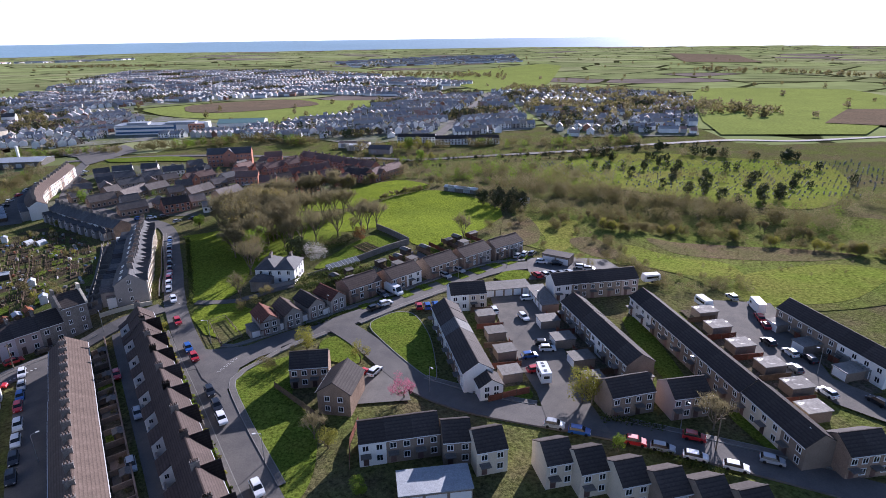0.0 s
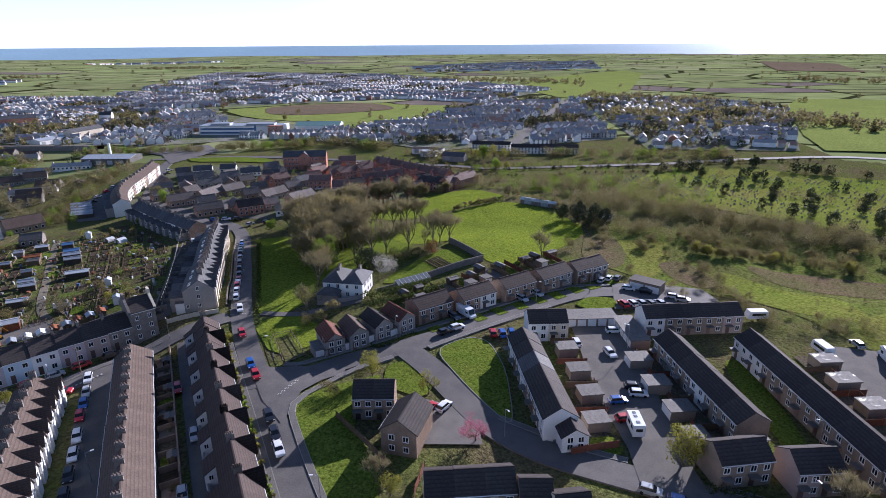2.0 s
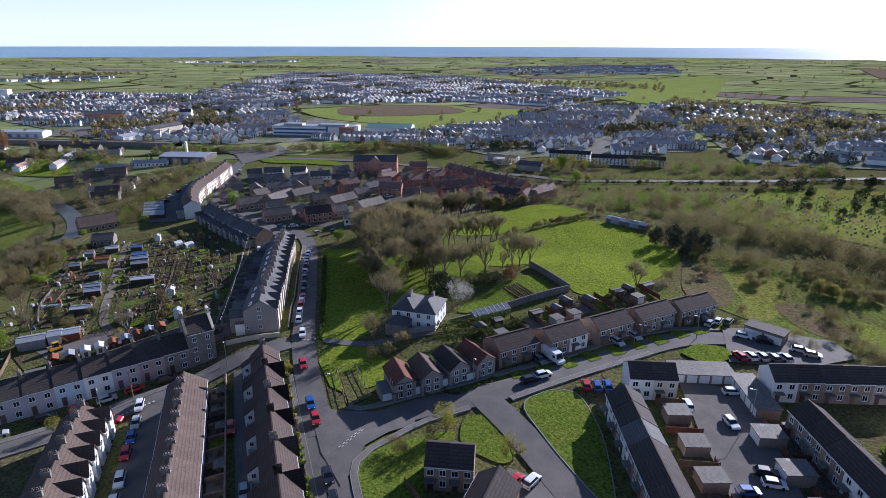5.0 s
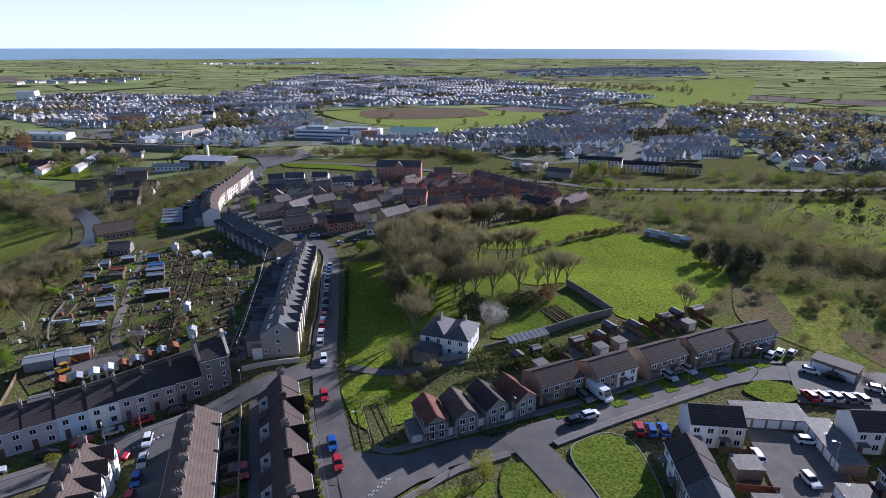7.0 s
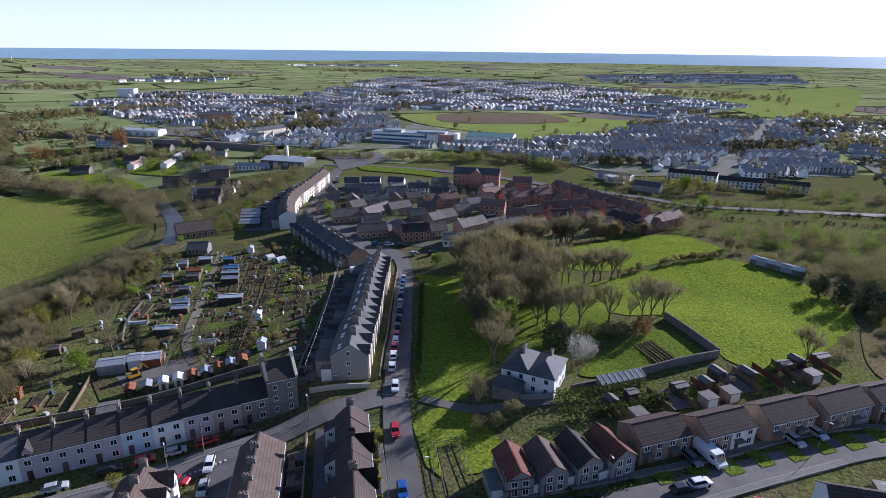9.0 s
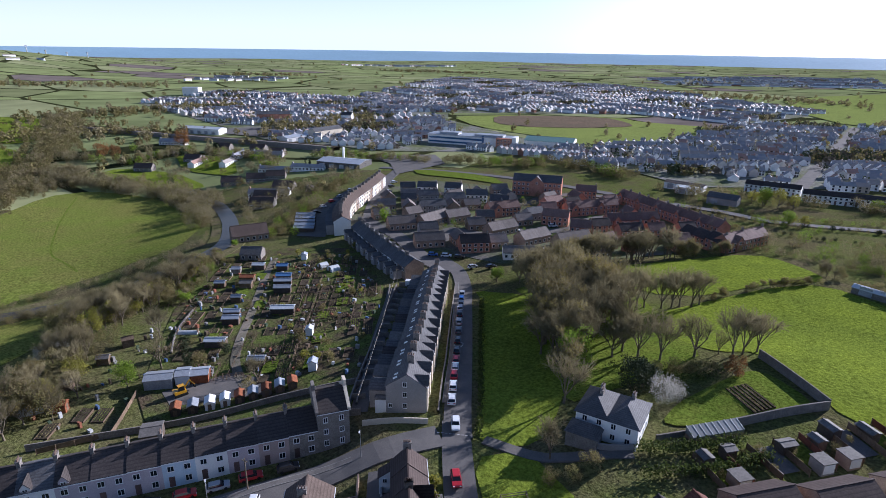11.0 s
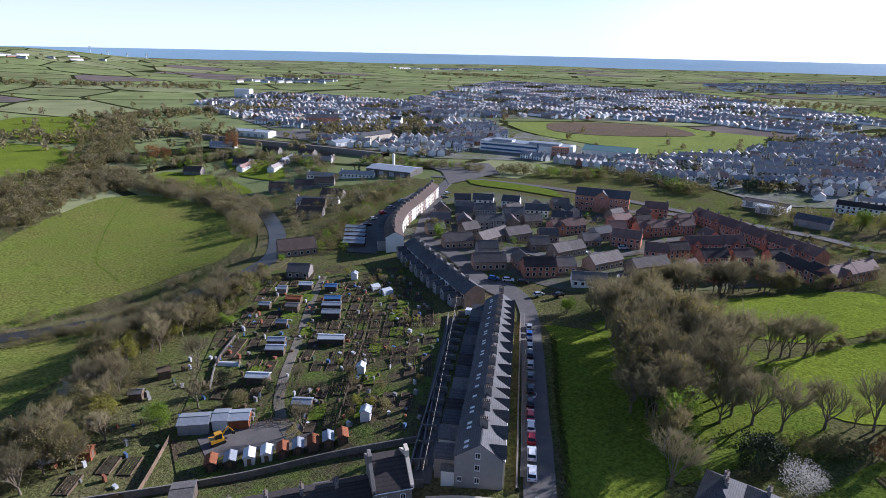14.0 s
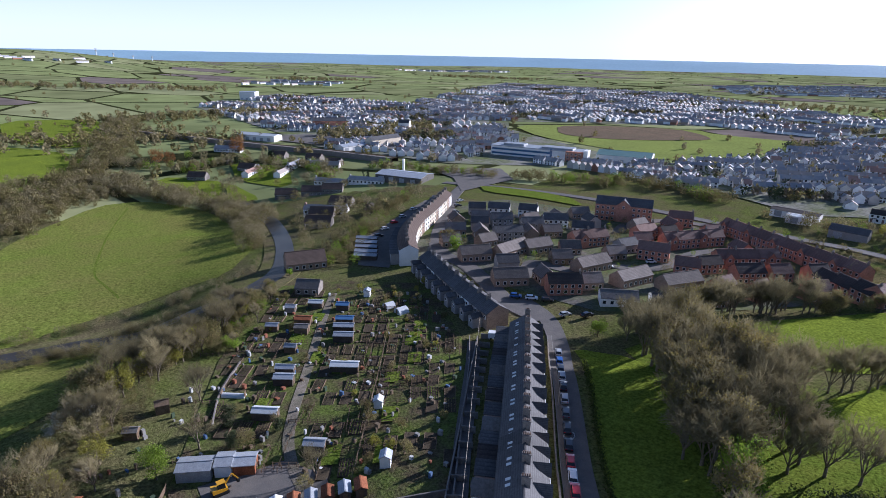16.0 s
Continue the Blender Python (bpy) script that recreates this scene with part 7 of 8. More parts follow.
def car(x, y, ang, colour, lift=0.42):
    m = at(x, y, ang, lift)
    label = "parked %s hatchback car on the road" % colour
    if not CAR_FIRST:
        c = thing("car", m, label, "car", "parked cars")
        body, glass, roof, wheel, rim, head, tail = CAR
        share("body", body, c)
        share("glasshouse", glass, c, label="dark car glass")
        share("car_roof", roof, c)
        for wx in (-1.3, 1.3):
            for wy in (-0.76, 0.76):
                share("wheel", wheel, c, pose(wx, wy, 0.31))
        for wy in (-0.6, 0.6):
            share("headlight", head, c, pose(2.08, wy, 0.64))
            share("tail_light", tail, c, pose(-2.1, wy, 0.72))
        CAR_FIRST.append(c)
    else:
        c = copy_thing(CAR_FIRST[0], m)
        tagged(c, label)
    repaint(c, "body", CAR_PAINT[colour])
    repaint(c, "car_roof", CAR_PAINT[colour])
    k = rng.uniform(0.90, 1.0)
    c.scale = (k, 0.96, rng.uniform(0.95, 1.08))
    return c


for x, y, a, col in (
    (-15.8, 141.0, 38, "white"), (-18.4, 138.6, 38, "black"), (-57.7, 117.4, -57, "red"), (-61.2, 122.4, -57, "blue"), (-69.6, 136.2, -57, "red"), (-42.9, 93.5, -57, "white"),
    (-45.2, 97.4, -57, "black"), (-48.4, 102.4, -57, "black"), (-30.7, 75.3, -57, "white"), (-76.6, 150.0, -62, "white"),
):
    car(x, y, a, col)
for x, y, a, col in (
    (31.0, 172.6, -15, "white"), (35.5, 171.2, -15, "black"), (27.6, 161.0, 112, "red"), (30.0, 161.6, 112, "white"), (32.4, 162.0, 112, "silver"), (34.9, 162.4, 112, "grey"),
    (37.6, 163.0, 112, "silver"), (42.6, 168.6, -12, "white"), (44.6, 166.6, -12, "silver"), (26.6, 180.0, 65, "white"), (24.2, 177.8, 60, "silver"), (29.2, 180.4, 60, "grey"),
    (20.0, 133.2, -70, "white"), (22.6, 144.4, 8, "white"), (22.9, 120.0, 0, "black"), (23.4, 117.4, 0, "white"), (18.9, 114.6, 12, "blue"), (19.4, 108.9, 15, "red"), (12.9, 137.4, 100, "white"),
    (20.0, 89.9, -17, "silver"), (24.2, 88.0, -17, "blue"), (33.4, 84.9, -18, "red"), (37.6, 83.2, -20, "silver"), (42.4, 80.9, -20, "white"), (48.0, 78.2, -22, "white"),
):
    car(x, y, a, col)
for x, y, a, col in (
    (54.8, 79.7, -24, "silver"), (44.2, 85.9, -22, "red"), (-18.0, 108.2, 62, "red"), (-15.2, 108.9, 62, "white"), (-4.6, 139.6, 100, "blue"), (-2.4, 140.3, 100, "blue"), (-6.8, 139.4, 100, "red"),
    (78.0, 144.0, 95, "silver"), (83.6, 141.4, 95, "silver"), (79.4, 132.0, 80, "red"), (78.6, 127.6, 80, "red"), (75.0, 119.4, 100, "black"), (77.4, 114.6, 100, "white"), (80.0, 112.0, 100, "black"),
    (74.6, 108.0, 100, "grey"), (76.0, 99.0, 105, "white"), (84.0, 96.0, 110, "black"), (4.6, 164.8, -50, "silver"), (-17.0, 147.0, -50, "grey"), (0.4, 160.6, -50, "silver"),
    (-84.8, 96.6, -57, "white"), (-81.6, 91.4, -57, "white"), (-89.2, 103.0, -57, "red"), (-98.8, 118.0, -57, "white"), (-95.4, 112.8, -57, "silver"), (-92.2, 107.8, -57, "blue"),
):
    car(x, y, a, col)
for x, y, a, col in (
    (-78.2, 86.0, -57, "black"), (-74.8, 80.6, -57, "black"), (-60.8, 97.0, -57, "silver"), (-54.6, 82.0, -57, "silver"), (-73.6, 113.0, -57, "red"), (-103.8, 122.6, 50, "red"), (-107.2, 118.2, 50, "silver"),
    (-110.8, 114.2, 50, "red"), (-118.8, 102.6, 48, "silver"), (-99.4, 127.4, 50, "black"), (-114.4, 109.6, 50, "black"), (-100.8, 112.6, 20, "red"), (-137, 251, 25, "blue"), (-132, 252.6, 25, "white"),
    (-127, 254, 25, "black"), (-118, 247, 60, "silver"), (-112, 250, 60, "black"), (-150, 262, 40, "white"), (-146, 262, 120, "grey"), (-206, 322, 65, "white"), (-211, 334, 65, "silver"),
    (-217, 346, 65, "black"), (-222, 357, 65, "white"), (-196, 300, 60, "red"), (-120, 296, 30, "white"), (-128, 298, 30, "silver"),
):
    car(x, y, a, col)
for x, y, a, col in ((-205, 257, 55, "white"), (-214, 271, 60, "silver"), (-219, 281, 65, "black"), (-224, 292, 68, "white"), (-227, 303, 70, "red"), (-230, 314, 72, "silver"), (-234, 329, 74, "white"), (-166, 310, 30, "white"), (-176, 322, 20, "blue"), (-140, 300, 60, "silver"), (-108, 312, 40, "white")):
    car(x, y, a, col)
for k, col in enumerate(("white", "white", "red", "white", "red", "black", "black", "grey", "silver", "black", "silver", "grey", "blue", "silver")):
    px, py = along(EX, EY, EA, 4.0 + 5.5 * k, -9.2)
    car(px, py, EA, col)


def van(x, y, ang, label, L=5.4, h=2.4, name="van"):
    v = thing(name, at(x, y, ang, 0.42), label, "van")
    b = Mesh()
    b.solid([(-L / 2, -0.98, 0.35), (L / 2, -0.98, 0.35), (L / 2, -0.98, 0.95), (L / 2 - 0.6, -0.98, 1.2), (L / 2 - 1.2, -0.98, h - 0.1), (L / 2 - 1.5, -0.98, h), (-L / 2, -0.98, h)], (0, 1.96, 0))
    b.part("body", CAR_PAINT["white"], v)
    g = Mesh()
    g.face([(L / 2 - 0.63, -0.85, 1.22), (L / 2 - 0.63, 0.85, 1.22), (L / 2 - 1.14, 0.85, h - 0.14), (L / 2 - 1.14, -0.85, h - 0.14)][::1])
    g.v = [(x + 0.03, y, z + 0.02) for x, y, z in g.v]
    g.part("windscreen", M_CARGLASS, v)
    s = Mesh()
    s.box(L / 2 - 2.2, -1.0, 1.3, L / 2 - 1.3, 1.0, 1.9)
    s.part("side_window", M_CARGLASS, v)
    for wx in (-L / 2 + 0.9, L / 2 - 0.9):
        for wy in (-0.9, 0.9):
            share("wheel", CAR[3], v, pose(wx, wy, 0.31))


van(-14.2, 149.2, -48, "large white panel van on a drive", 6.4, 2.5)
van(81.2, 137.2, 85, "white box lorry in the parking court", 6.4, 3.0)
van(-128.4, 221.0, 20, "white van behind the terrace end", 4.8, 2.1)


def motorhome(x, y, ang):
    """Coachbuilt: a low cab under an overhanging bunk, windows and roof lights."""
    v = thing("motorhome", at(x, y, ang, 0.42), "white motorhome with dark windows at the court entrance", "motorhome")
    b = Mesh()
    b.solid([(-2.9, -1.1, 0.4), (1.5, -1.1, 0.4), (1.5, -1.1, 1.9), (2.3, -1.1, 2.1), (2.2, -1.1, 2.6), (1.6, -1.1, 2.8), (-2.8, -1.1, 2.75), (-2.9, -1.1, 2.6)], (0, 2.2, 0))
    b.part("body", CAR_PAINT["white"], v)
    c = Mesh()
    c.solid([(1.5, -0.95, 0.35), (2.9, -0.95, 0.35), (2.9, -0.95, 0.95), (2.5, -0.95, 1.2), (2.0, -0.95, 1.9), (1.5, -0.95, 1.9)], (0, 1.9, 0))
    c.part("cab", CAR_PAINT["white"], v)
    g = Mesh()
    g.face([(2.52, -0.82, 1.22), (2.52, 0.82, 1.22), (2.05, 0.82, 1.86), (2.05, -0.82, 1.86)])
    g.part("windscreen", M_CARGLASS, v)
    for x0, x1 in ((-2.3, -1.3), (-0.6, 0.5)):
        w = Mesh()
        w.box(x0, -1.13, 1.5, x1, 1.13, 2.1)
        w.part("side_window", M_CARGLASS, v)
    w = Mesh()
    w.box(-2.93, -0.6, 1.5, -2.88, 0.6, 2.1)
    w.part("rear_window", M_CARGLASS, v)
    for x0 in (-2.0, -0.2, 0.9):
        h = Mesh()
        h.box(x0, -0.3, 2.7, x0 + 0.6, 0.3, 2.86)
        h.part("roof_light", M_GREYPANE, v)
    for wx in (-1.7, 2.1):
        for wy in (-0.95, 0.95):
            share("wheel", CAR[3], v, pose(wx, wy, 0.31))


M_GREYPANE = mat("smoked_roof_light", (0.10, 0.11, 0.12), 0.3, 0.1, 1.0, 3.0, 0.0)
motorhome(20.6, 106.4, 95)


def caravan(x, y, ang):
    c = thing("caravan", at(x, y, ang, 0.42), "white touring caravan parked beside a wall", "caravan", "caravans")
    b = Mesh()
    b.solid([(-2.6, -1.05, 0.5), (2.6, -1.05, 0.5), (2.75, -1.05, 1.2), (2.3, -1.05, 2.5), (-2.3, -1.05, 2.55), (-2.7, -1.05, 1.4)], (0, 2.1, 0))
    b.part("body", M_WHITE, c)
    w = Mesh()
    w.box(-1.8, -1.08, 1.4, 1.8, 1.08, 2.0)
    w.part("window_band", M_CARGLASS, c)
    for wy in (-0.95, 0.95):
        share("wheel", CAR[3], c, pose(0, wy, 0.31))


caravan(60.4, 157.0, 10)
caravan(68.4, 139.6, 100)


def digger():
    d = thing("digger", at(-142.2, 138.4, 70, 0.3), "small yellow excavator in the yard", "excavator")
    for y in (-0.8, 0.8):
        t = Mesh()
        t.solid([(-1.3, y - 0.22, 0.0), (1.3, y - 0.22, 0.0), (1.5, y - 0.22, 0.3), (1.3, y - 0.22, 0.6), (-1.3, y - 0.22, 0.6), (-1.5, y - 0.22, 0.3)], (0, 0.44, 0))
        t.part("track", M_RUBBER, d)
    b = Mesh()
    b.solid([(-1.5, -0.9, 0.65), (1.2, -0.9, 0.65), (1.2, -0.9, 1.2), (-1.5, -0.9, 1.5)], (0, 1.8, 0))
    b.part("body", M_YELLOW, d)
    c = Mesh()
    c.solid([(-0.5, -0.85, 1.3), (0.9, -0.85, 1.2), (0.7, -0.85, 2.5), (-0.4, -0.85, 2.5)], (0, 1.0, 0))
    c.part("cab", M_CARGLASS, d)
    r = Mesh()
    r.box(-0.6, -0.95, 2.5, 0.9, 0.25, 2.6)
    r.part("cab_roof", M_YELLOW, d)
    a = Mesh()
    a.tube((1.1, 0.45, 1.2), (2.4, 0.45, 2.8), 0.2, 0.16, 4)
    a.tube((2.4, 0.45, 2.8), (3.5, 0.45, 1.2), 0.15, 0.12, 4)
    a.part("arm", M_YELLOW, d)
    k = Mesh()
    k.solid([(3.3, 0.15, 1.2), (3.8, 0.15, 1.1), (3.6, 0.15, 0.5), (3.2, 0.15, 0.6)], (0, 0.6, 0))
    k.part("bucket", M_RUBBER, d)


digger()


# ---- sheds, tunnels and beds on the allotments ----
def shed(x, y, ang, L, D, h, wall, roof, label, pitch=0.5, category="shed"):
    s = thing("shed", at(x, y, ang), label, category, "allotment sheds")
    gable_wall(L, D, h, h + pitch, 0, 0.8).part("wall", wall, s)
    gable_roof(L, D, h, h + pitch, 0, 0.15, 0.2).part("roof", roof, s)
    d = Mesh()
    d.box(L / 2 - 0.02, -0.4, 0.1, L / 2 + 0.04, 0.4, 1.8)
    d.part("door", M_WOOD, s)
    return s


HUTS = ((-137.0, 133.0, M_RUST), (-134.6, 135.6, M_TIN), (-132.2, 138.2, M_WHITE), (-130.0, 140.6, M_WHITE), (-127.8, 142.8, M_RUST), (-125.6, 144.8, M_TIN), (-123.4, 146.8, M_RUST), (-121.2, 148.8, M_TIN), (-119.0, 150.6, M_RUST))
for x, y, roof in HUTS:
    shed(x, y, -45, 2.9, 2.0, 2.0, M_SHED if roof is not M_WHITE else M_WHITE, roof, "narrow painted hut in a row beside the lane", 0.45)
TINL, WOODL = "low shed with a pale metal roof", "weathered timber shed on an allotment"
for x, y, a, L, D, h, wall, roof, label in (
    (-132.6, 124.0, 45, 5.0, 5.4, 2.4, M_SHED, M_FELT, "pair of grey boarded garages"), (-150.0, 139.0, 40, 8.0, 5.0, 2.6, M_TIN, M_TIN, "grey metal shed in the yard"), (-146.6, 143.0, 40, 4.0, 5.0, 2.6, M_WHITE, M_TIN, "white metal shed in the yard"),
    (-143.6, 145.4, 40, 5.2, 4.6, 2.4, M_RUST, M_TIN, "rust-red container shed with pale roof"), (-153.0, 158.6, 30, 7.0, 3.0, 2.1, M_SHED, M_POLY, TINL), (-136.0, 156.4, 30, 5.4, 3.0, 2.0, M_SHED, M_TIN, TINL),
    (-153.0, 184.4, 32, 9.0, 3.4, 2.2, M_SHED, M_POLY, "long shed with a white ribbed roof"), (-161.0, 171.4, 32, 6.0, 3.2, 2.2, M_SHED, M_TIN, TINL), (-164.4, 175.0, 32, 6.0, 2.6, 2.2, M_SHED, M_TIN, TINL),
    (-168.4, 201.4, 32, 7.4, 3.0, 2.2, M_SHED, M_TIN, TINL), (-164.6, 197.0, 32, 7.0, 3.4, 2.2, M_SHED, M_TIN, TINL), (-171.6, 205.4, 32, 6.6, 3.0, 2.2, M_SHED, M_BLUE, "shed with a blue sheeted roof"),
    (-178.0, 194.0, 30, 5.0, 3.4, 2.2, M_WOOD, M_FELT, WOODL), (-182.0, 198.6, 30, 6.0, 3.4, 2.2, M_WOOD, M_RUST, "timber shed with a rusty roof"), (-179.6, 213.4, 30, 5.0, 3.0, 2.0, M_SHED, M_BLUE, "shed with a blue sheeted roof"),
    (-134.0, 174.4, 120, 2.8, 2.2, 2.1, M_WHITE, M_POLY, "small white hut on a garden plot"), (-119.6, 158.6, 120, 3.0, 2.4, 2.4, M_WHITE, M_TIN, "small white hut on a garden plot"), (-180.0, 226.0, 120, 3.2, 2.4, 2.2, M_WHITE, M_TIN, "small white hut on a garden plot"),
    (-188.0, 210.0, 30, 5.6, 3.0, 2.0, M_SHED, M_POLY, TINL), (-174.0, 147.6, 60, 3.6, 3.0, 2.2, M_WOOD, M_WOOD, WOODL), (-170.4, 138.4, 40, 3.6, 2.4, 1.9, M_WOOD, M_FELT, WOODL), (-166.6, 127.0, 40, 3.0, 2.4, 1.9, M_WOOD, M_FELT, WOODL),
    (-159.0, 121.0, 40, 3.4, 2.6, 2.0, M_RUST, M_RUST, "small rust-red shed by the hedge"), (-192.0, 203.0, 30, 4.0, 3.0, 2.0, M_STONE, M_TIN, TINL), (-186.4, 190.4, 30, 4.4, 2.6, 2.0, M_WOOD, M_TIN, TINL), (-172.0, 184.0, 30, 4.0, 2.4, 2.0, M_WOOD, M_TIN, TINL),
):
    shed(x, y, a, 0.78 * L, 0.85 * D, h, wall, roof, label)
for x, y in ((-204, 254), (-207, 258), (-211, 263), (-215, 268), (-219, 273)):
    shed(x, y, 28, 9.0, 3.2, 2.2, M_SHED, M_TIN, "row of pale lean-to garages behind the crescent")


def tunnel(x, y, ang, L, rad, material, label):
    t = thing("polytunnel", at(x, y, ang), label, "polytunnel", "polytunnels")
    s = Mesh()
    n = 10
    for px in (-L / 2, L / 2):
        s.v.extend((px, rad * math.cos(math.pi * i / n), rad * math.sin(math.pi * i / n) * 1.1) for i in range(n + 1))
    for i in range(n):
        s.f.append((i, i + 1, n + 2 + i, n + 1 + i))
        s.m.append(0)
    s.f.append(tuple(range(n, -1, -1)))
    s.f.append(tuple(n + 1 + i for i in range(n + 1)))
    s.m.extend((0, 0))
    s.part("cover", material, t, smooth=False)
    h = Mesh()
    for px in (-L / 2, L / 2):
        h.box(px - 0.06, -0.45, 0, px + 0.06, 0.45, 1.7)
    h.part("door_frame", M_WOOD, t)


tunnel(-168.0, 222.4, 70, 3.2, 1.6, M_POLY, "small domed white polytunnel")
tunnel(-162.0, 221.0, 70, 3.6, 1.8, M_POLY, "small domed white polytunnel")
tunnel(-166.0, 160.4, 30, 5.5, 0.9, M_POLY, "low white polytunnel between beds")
tunnel(-163.8, 117.6, 60, 5.0, 1.7, M_POLY, "bluish-white polytunnel by the hedge")


def beds():
    r = random.Random(21)
    soil = Mesh()
    soil.box(-2.6, -1.2, -0.5, 2.6, 1.2, 0.18)
    soil_me = soil.data("soil", [M_SOIL])
    rows_me = []
    for v, material in enumerate((M_LEAF, M_OLIVE, M_HEDGE)):
        p = Mesh()
        for j in range(4):
            for k in range(26):
                leaf(p, Vector((-2.5 + 0.2 * k + r.uniform(-0.08, 0.08), -0.9 + 0.6 * j, 0.26 + r.uniform(0, 0.15 + 0.2 * v))), 0.13, r)
        rows_me.append(p.data("crop", [material]))
    edge = Mesh()
    for a, b, c, d in ((-2.7, -1.3, 2.7, -1.2), (-2.7, 1.2, 2.7, 1.3)):
        edge.box(a, b, -0.4, c, d, 0.26)
    edge_me = edge.data("board", [M_WOOD])
    area = [(-106, 160), (-131, 207), (-166, 240), (-190, 224), (-206, 212), (-182, 172), (-152, 140), (-132, 150)]
    path = [(-128, 146), (-140.5, 153.5), (-149.5, 163.5), (-162.4, 181), (-181, 206.5), (-191, 221.5)]
    line = smooth_line(path, 2.0)
    sheds = [o.matrix_basis.translation for o in scene.objects if o.name.startswith(("shed", "polytunnel"))]
    plots = [(-160, 117), (-151, 128), (-143, 121), (-152, 111)]
    n = 0
    for j in range(-14, 15):
        for i in range(-10, 11):
            x, y = along(-150, 185, 122, i * 6.4 + r.uniform(-0.4, 0.4), j * 4.0)
            if not (inside(x, y, area) or inside(x, y, plots)) or min((Vector((x, y)) - q).length for q in line) < 3.6 or any((Vector((x, y)) - q.xy).length < 4.6 for q in sheds) or r.random() < 0.32:
                continue
            b = thing("vegetable_bed", at(x, y, 122 + r.uniform(-3, 3), 0.2), "dug vegetable bed with rows of young crops" if r.random() < 0.6 else "bare dug allotment bed", "bed", "allotment beds")
            share("soil", soil_me, b)
            share("board", edge_me, b)
            if r.random() < 0.6:
                tagged(share("crop", r.choice(rows_me), b), kind="stuff")
            n += 1
    for k in range(6):
        x, y = along(-27.6, 182.4, 45, 0.95 * k)
        b = thing("vegetable_bed", at(x, y, 130, 0.28), "long dug bed in the villa garden", "bed", "villa beds")
        s = Mesh()
        s.box(-4.4, -0.26, -0.3, 4.4, 0.26, 0.12)
        s.part("soil", M_SOIL, b)
        p = Mesh()
        for j in range(60):
            leaf(p, Vector((-4.2 + 0.142 * j, r.uniform(-0.12, 0.12), 0.2 + r.uniform(0, 0.22))), 0.14, r)
        tagged(p.part("crop", (M_OLIVE, M_HEDGE)[k % 2], b), kind="stuff")


beds()
lawn_rng = random.Random(5)
for k in range(16):
    x, y = along(-150, 185, 122, lawn_rng.uniform(-36, 34), lawn_rng.uniform(-20, 22))
    patch("grass_plot", [along(x, y, 122, a, b) for a, b in ((-3, -1.8), (3, -1.8), (3, 1.8), (-3, 1.8))], M_LAWN, 0.5, "small bright grass allotment plot", "grass")


# small plot fences, frames, bins and canes, too many to count
M_CLUTTER = varied("allotment_clutter", ((0.0, (0.16, 0.12, 0.08)), (0.35, (0.28, 0.27, 0.25)), (0.55, (0.07, 0.10, 0.06)), (0.7, (0.55, 0.55, 0.53)), (0.8, (0.10, 0.16, 0.28)), (0.88, (0.30, 0.12, 0.07))))


def plot_clutter():
    r = random.Random(31)
    s, f = Mesh(), Mesh()
    area = [(-106, 160), (-131, 207), (-166, 240), (-190, 224), (-206, 212), (-182, 172), (-160, 112), (-143, 120), (-152, 140), (-132, 150)]
    n = 0
    while n < 330:
        x, y = r.uniform(-206, -106), r.uniform(110, 240)
        if not inside(x, y, area):
            continue
        n += 1
        z = ground_z(x, y) + 0.1
        a, b, h = r.uniform(0.3, 1.1), r.uniform(0.3, 0.8), r.uniform(0.3, 1.3)
        s.box(x - a / 2, y - b / 2, z - 0.3, x + a / 2, y + b / 2, z + h)
    for k in range(64):
        x, y = along(-150, 180, 122, r.uniform(-40, 46), r.uniform(-30, 30))
        if not inside(x, y, area):
            continue
        ang, length = 122 + r.choice((0, 90)) + r.uniform(-4, 4), r.uniform(5, 12)
        steps = int(length / 1.6)
        for i in range(steps + 1):
            px, py = along(x, y, ang, i * 1.6)
            z = ground_z(px, py)
            f.box(px - 0.05, py - 0.05, z - 0.2, px + 0.05, py + 0.05, z + 1.3)
            if i < steps:
                qx, qy = along(x, y, ang, (i + 1) * 1.6)
                zq = ground_z(qx, qy)
                for h in (0.6, 1.15):
                    f.tube((px, py, z + h), (qx, qy, zq + h), 0.035, 0.035, 4, cap=False)
    tagged(s.part("plot_clutter", M_CLUTTER), "bins, cold frames, canes and boxes on allotment plots", "clutter", kind="stuff")
    tagged(f.part("plot_fencing", M_WOOD), "low makeshift fences between allotment plots", "fencing", kind="stuff")


plot_clutter()

# ---- walls, fences, lamps and poles ----
def wall_line(pts, h, label, material=None, w=0.3, name="garden_wall"):
    strip(name, pts, w, material or M_STONE, h, label, "wall", thick=h + 0.6, step=2.0)


wall_line([(-24.6, 204), (-18, 195.5), (-11.9, 187.4)], 2.2, "tall stone garden wall beside the pasture")
wall_line([(-11.9, 187.2), (-20, 180.5), (-29.8, 172.1)], 2.0, "stone garden wall with capping")
wall_line([(-30.2, 171.8), (-36, 166.5), (-41, 162)], 1.2, "low stone garden wall")
wall_line([(-56, 157), (-50, 154.5), (-44, 157)], 1.5, "white yard wall of the villa", M_RENDER)
wall_line([along(UX, UY, UA, -6, 6.9), along(UX, UY, UA, 40, 6.9), along(UX, UY, UA, 94, 6.9)], 1.7, "brick yard wall along the back lane", M_BRICKY)
wall_line([along(UX, UY, UA, -6, 11.0), along(UX, UY, UA, 40, 11.0), along(UX, UY, UA, 94, 11.0)], 1.7, "rendered yard wall along the back lane", M_RENDER)
wall_line([along(UX, UY, UA, s, 19.98) for s in (-4, 20, 44, 68, 92)], 0.7, "low front garden wall", M_STONE, 0.22)
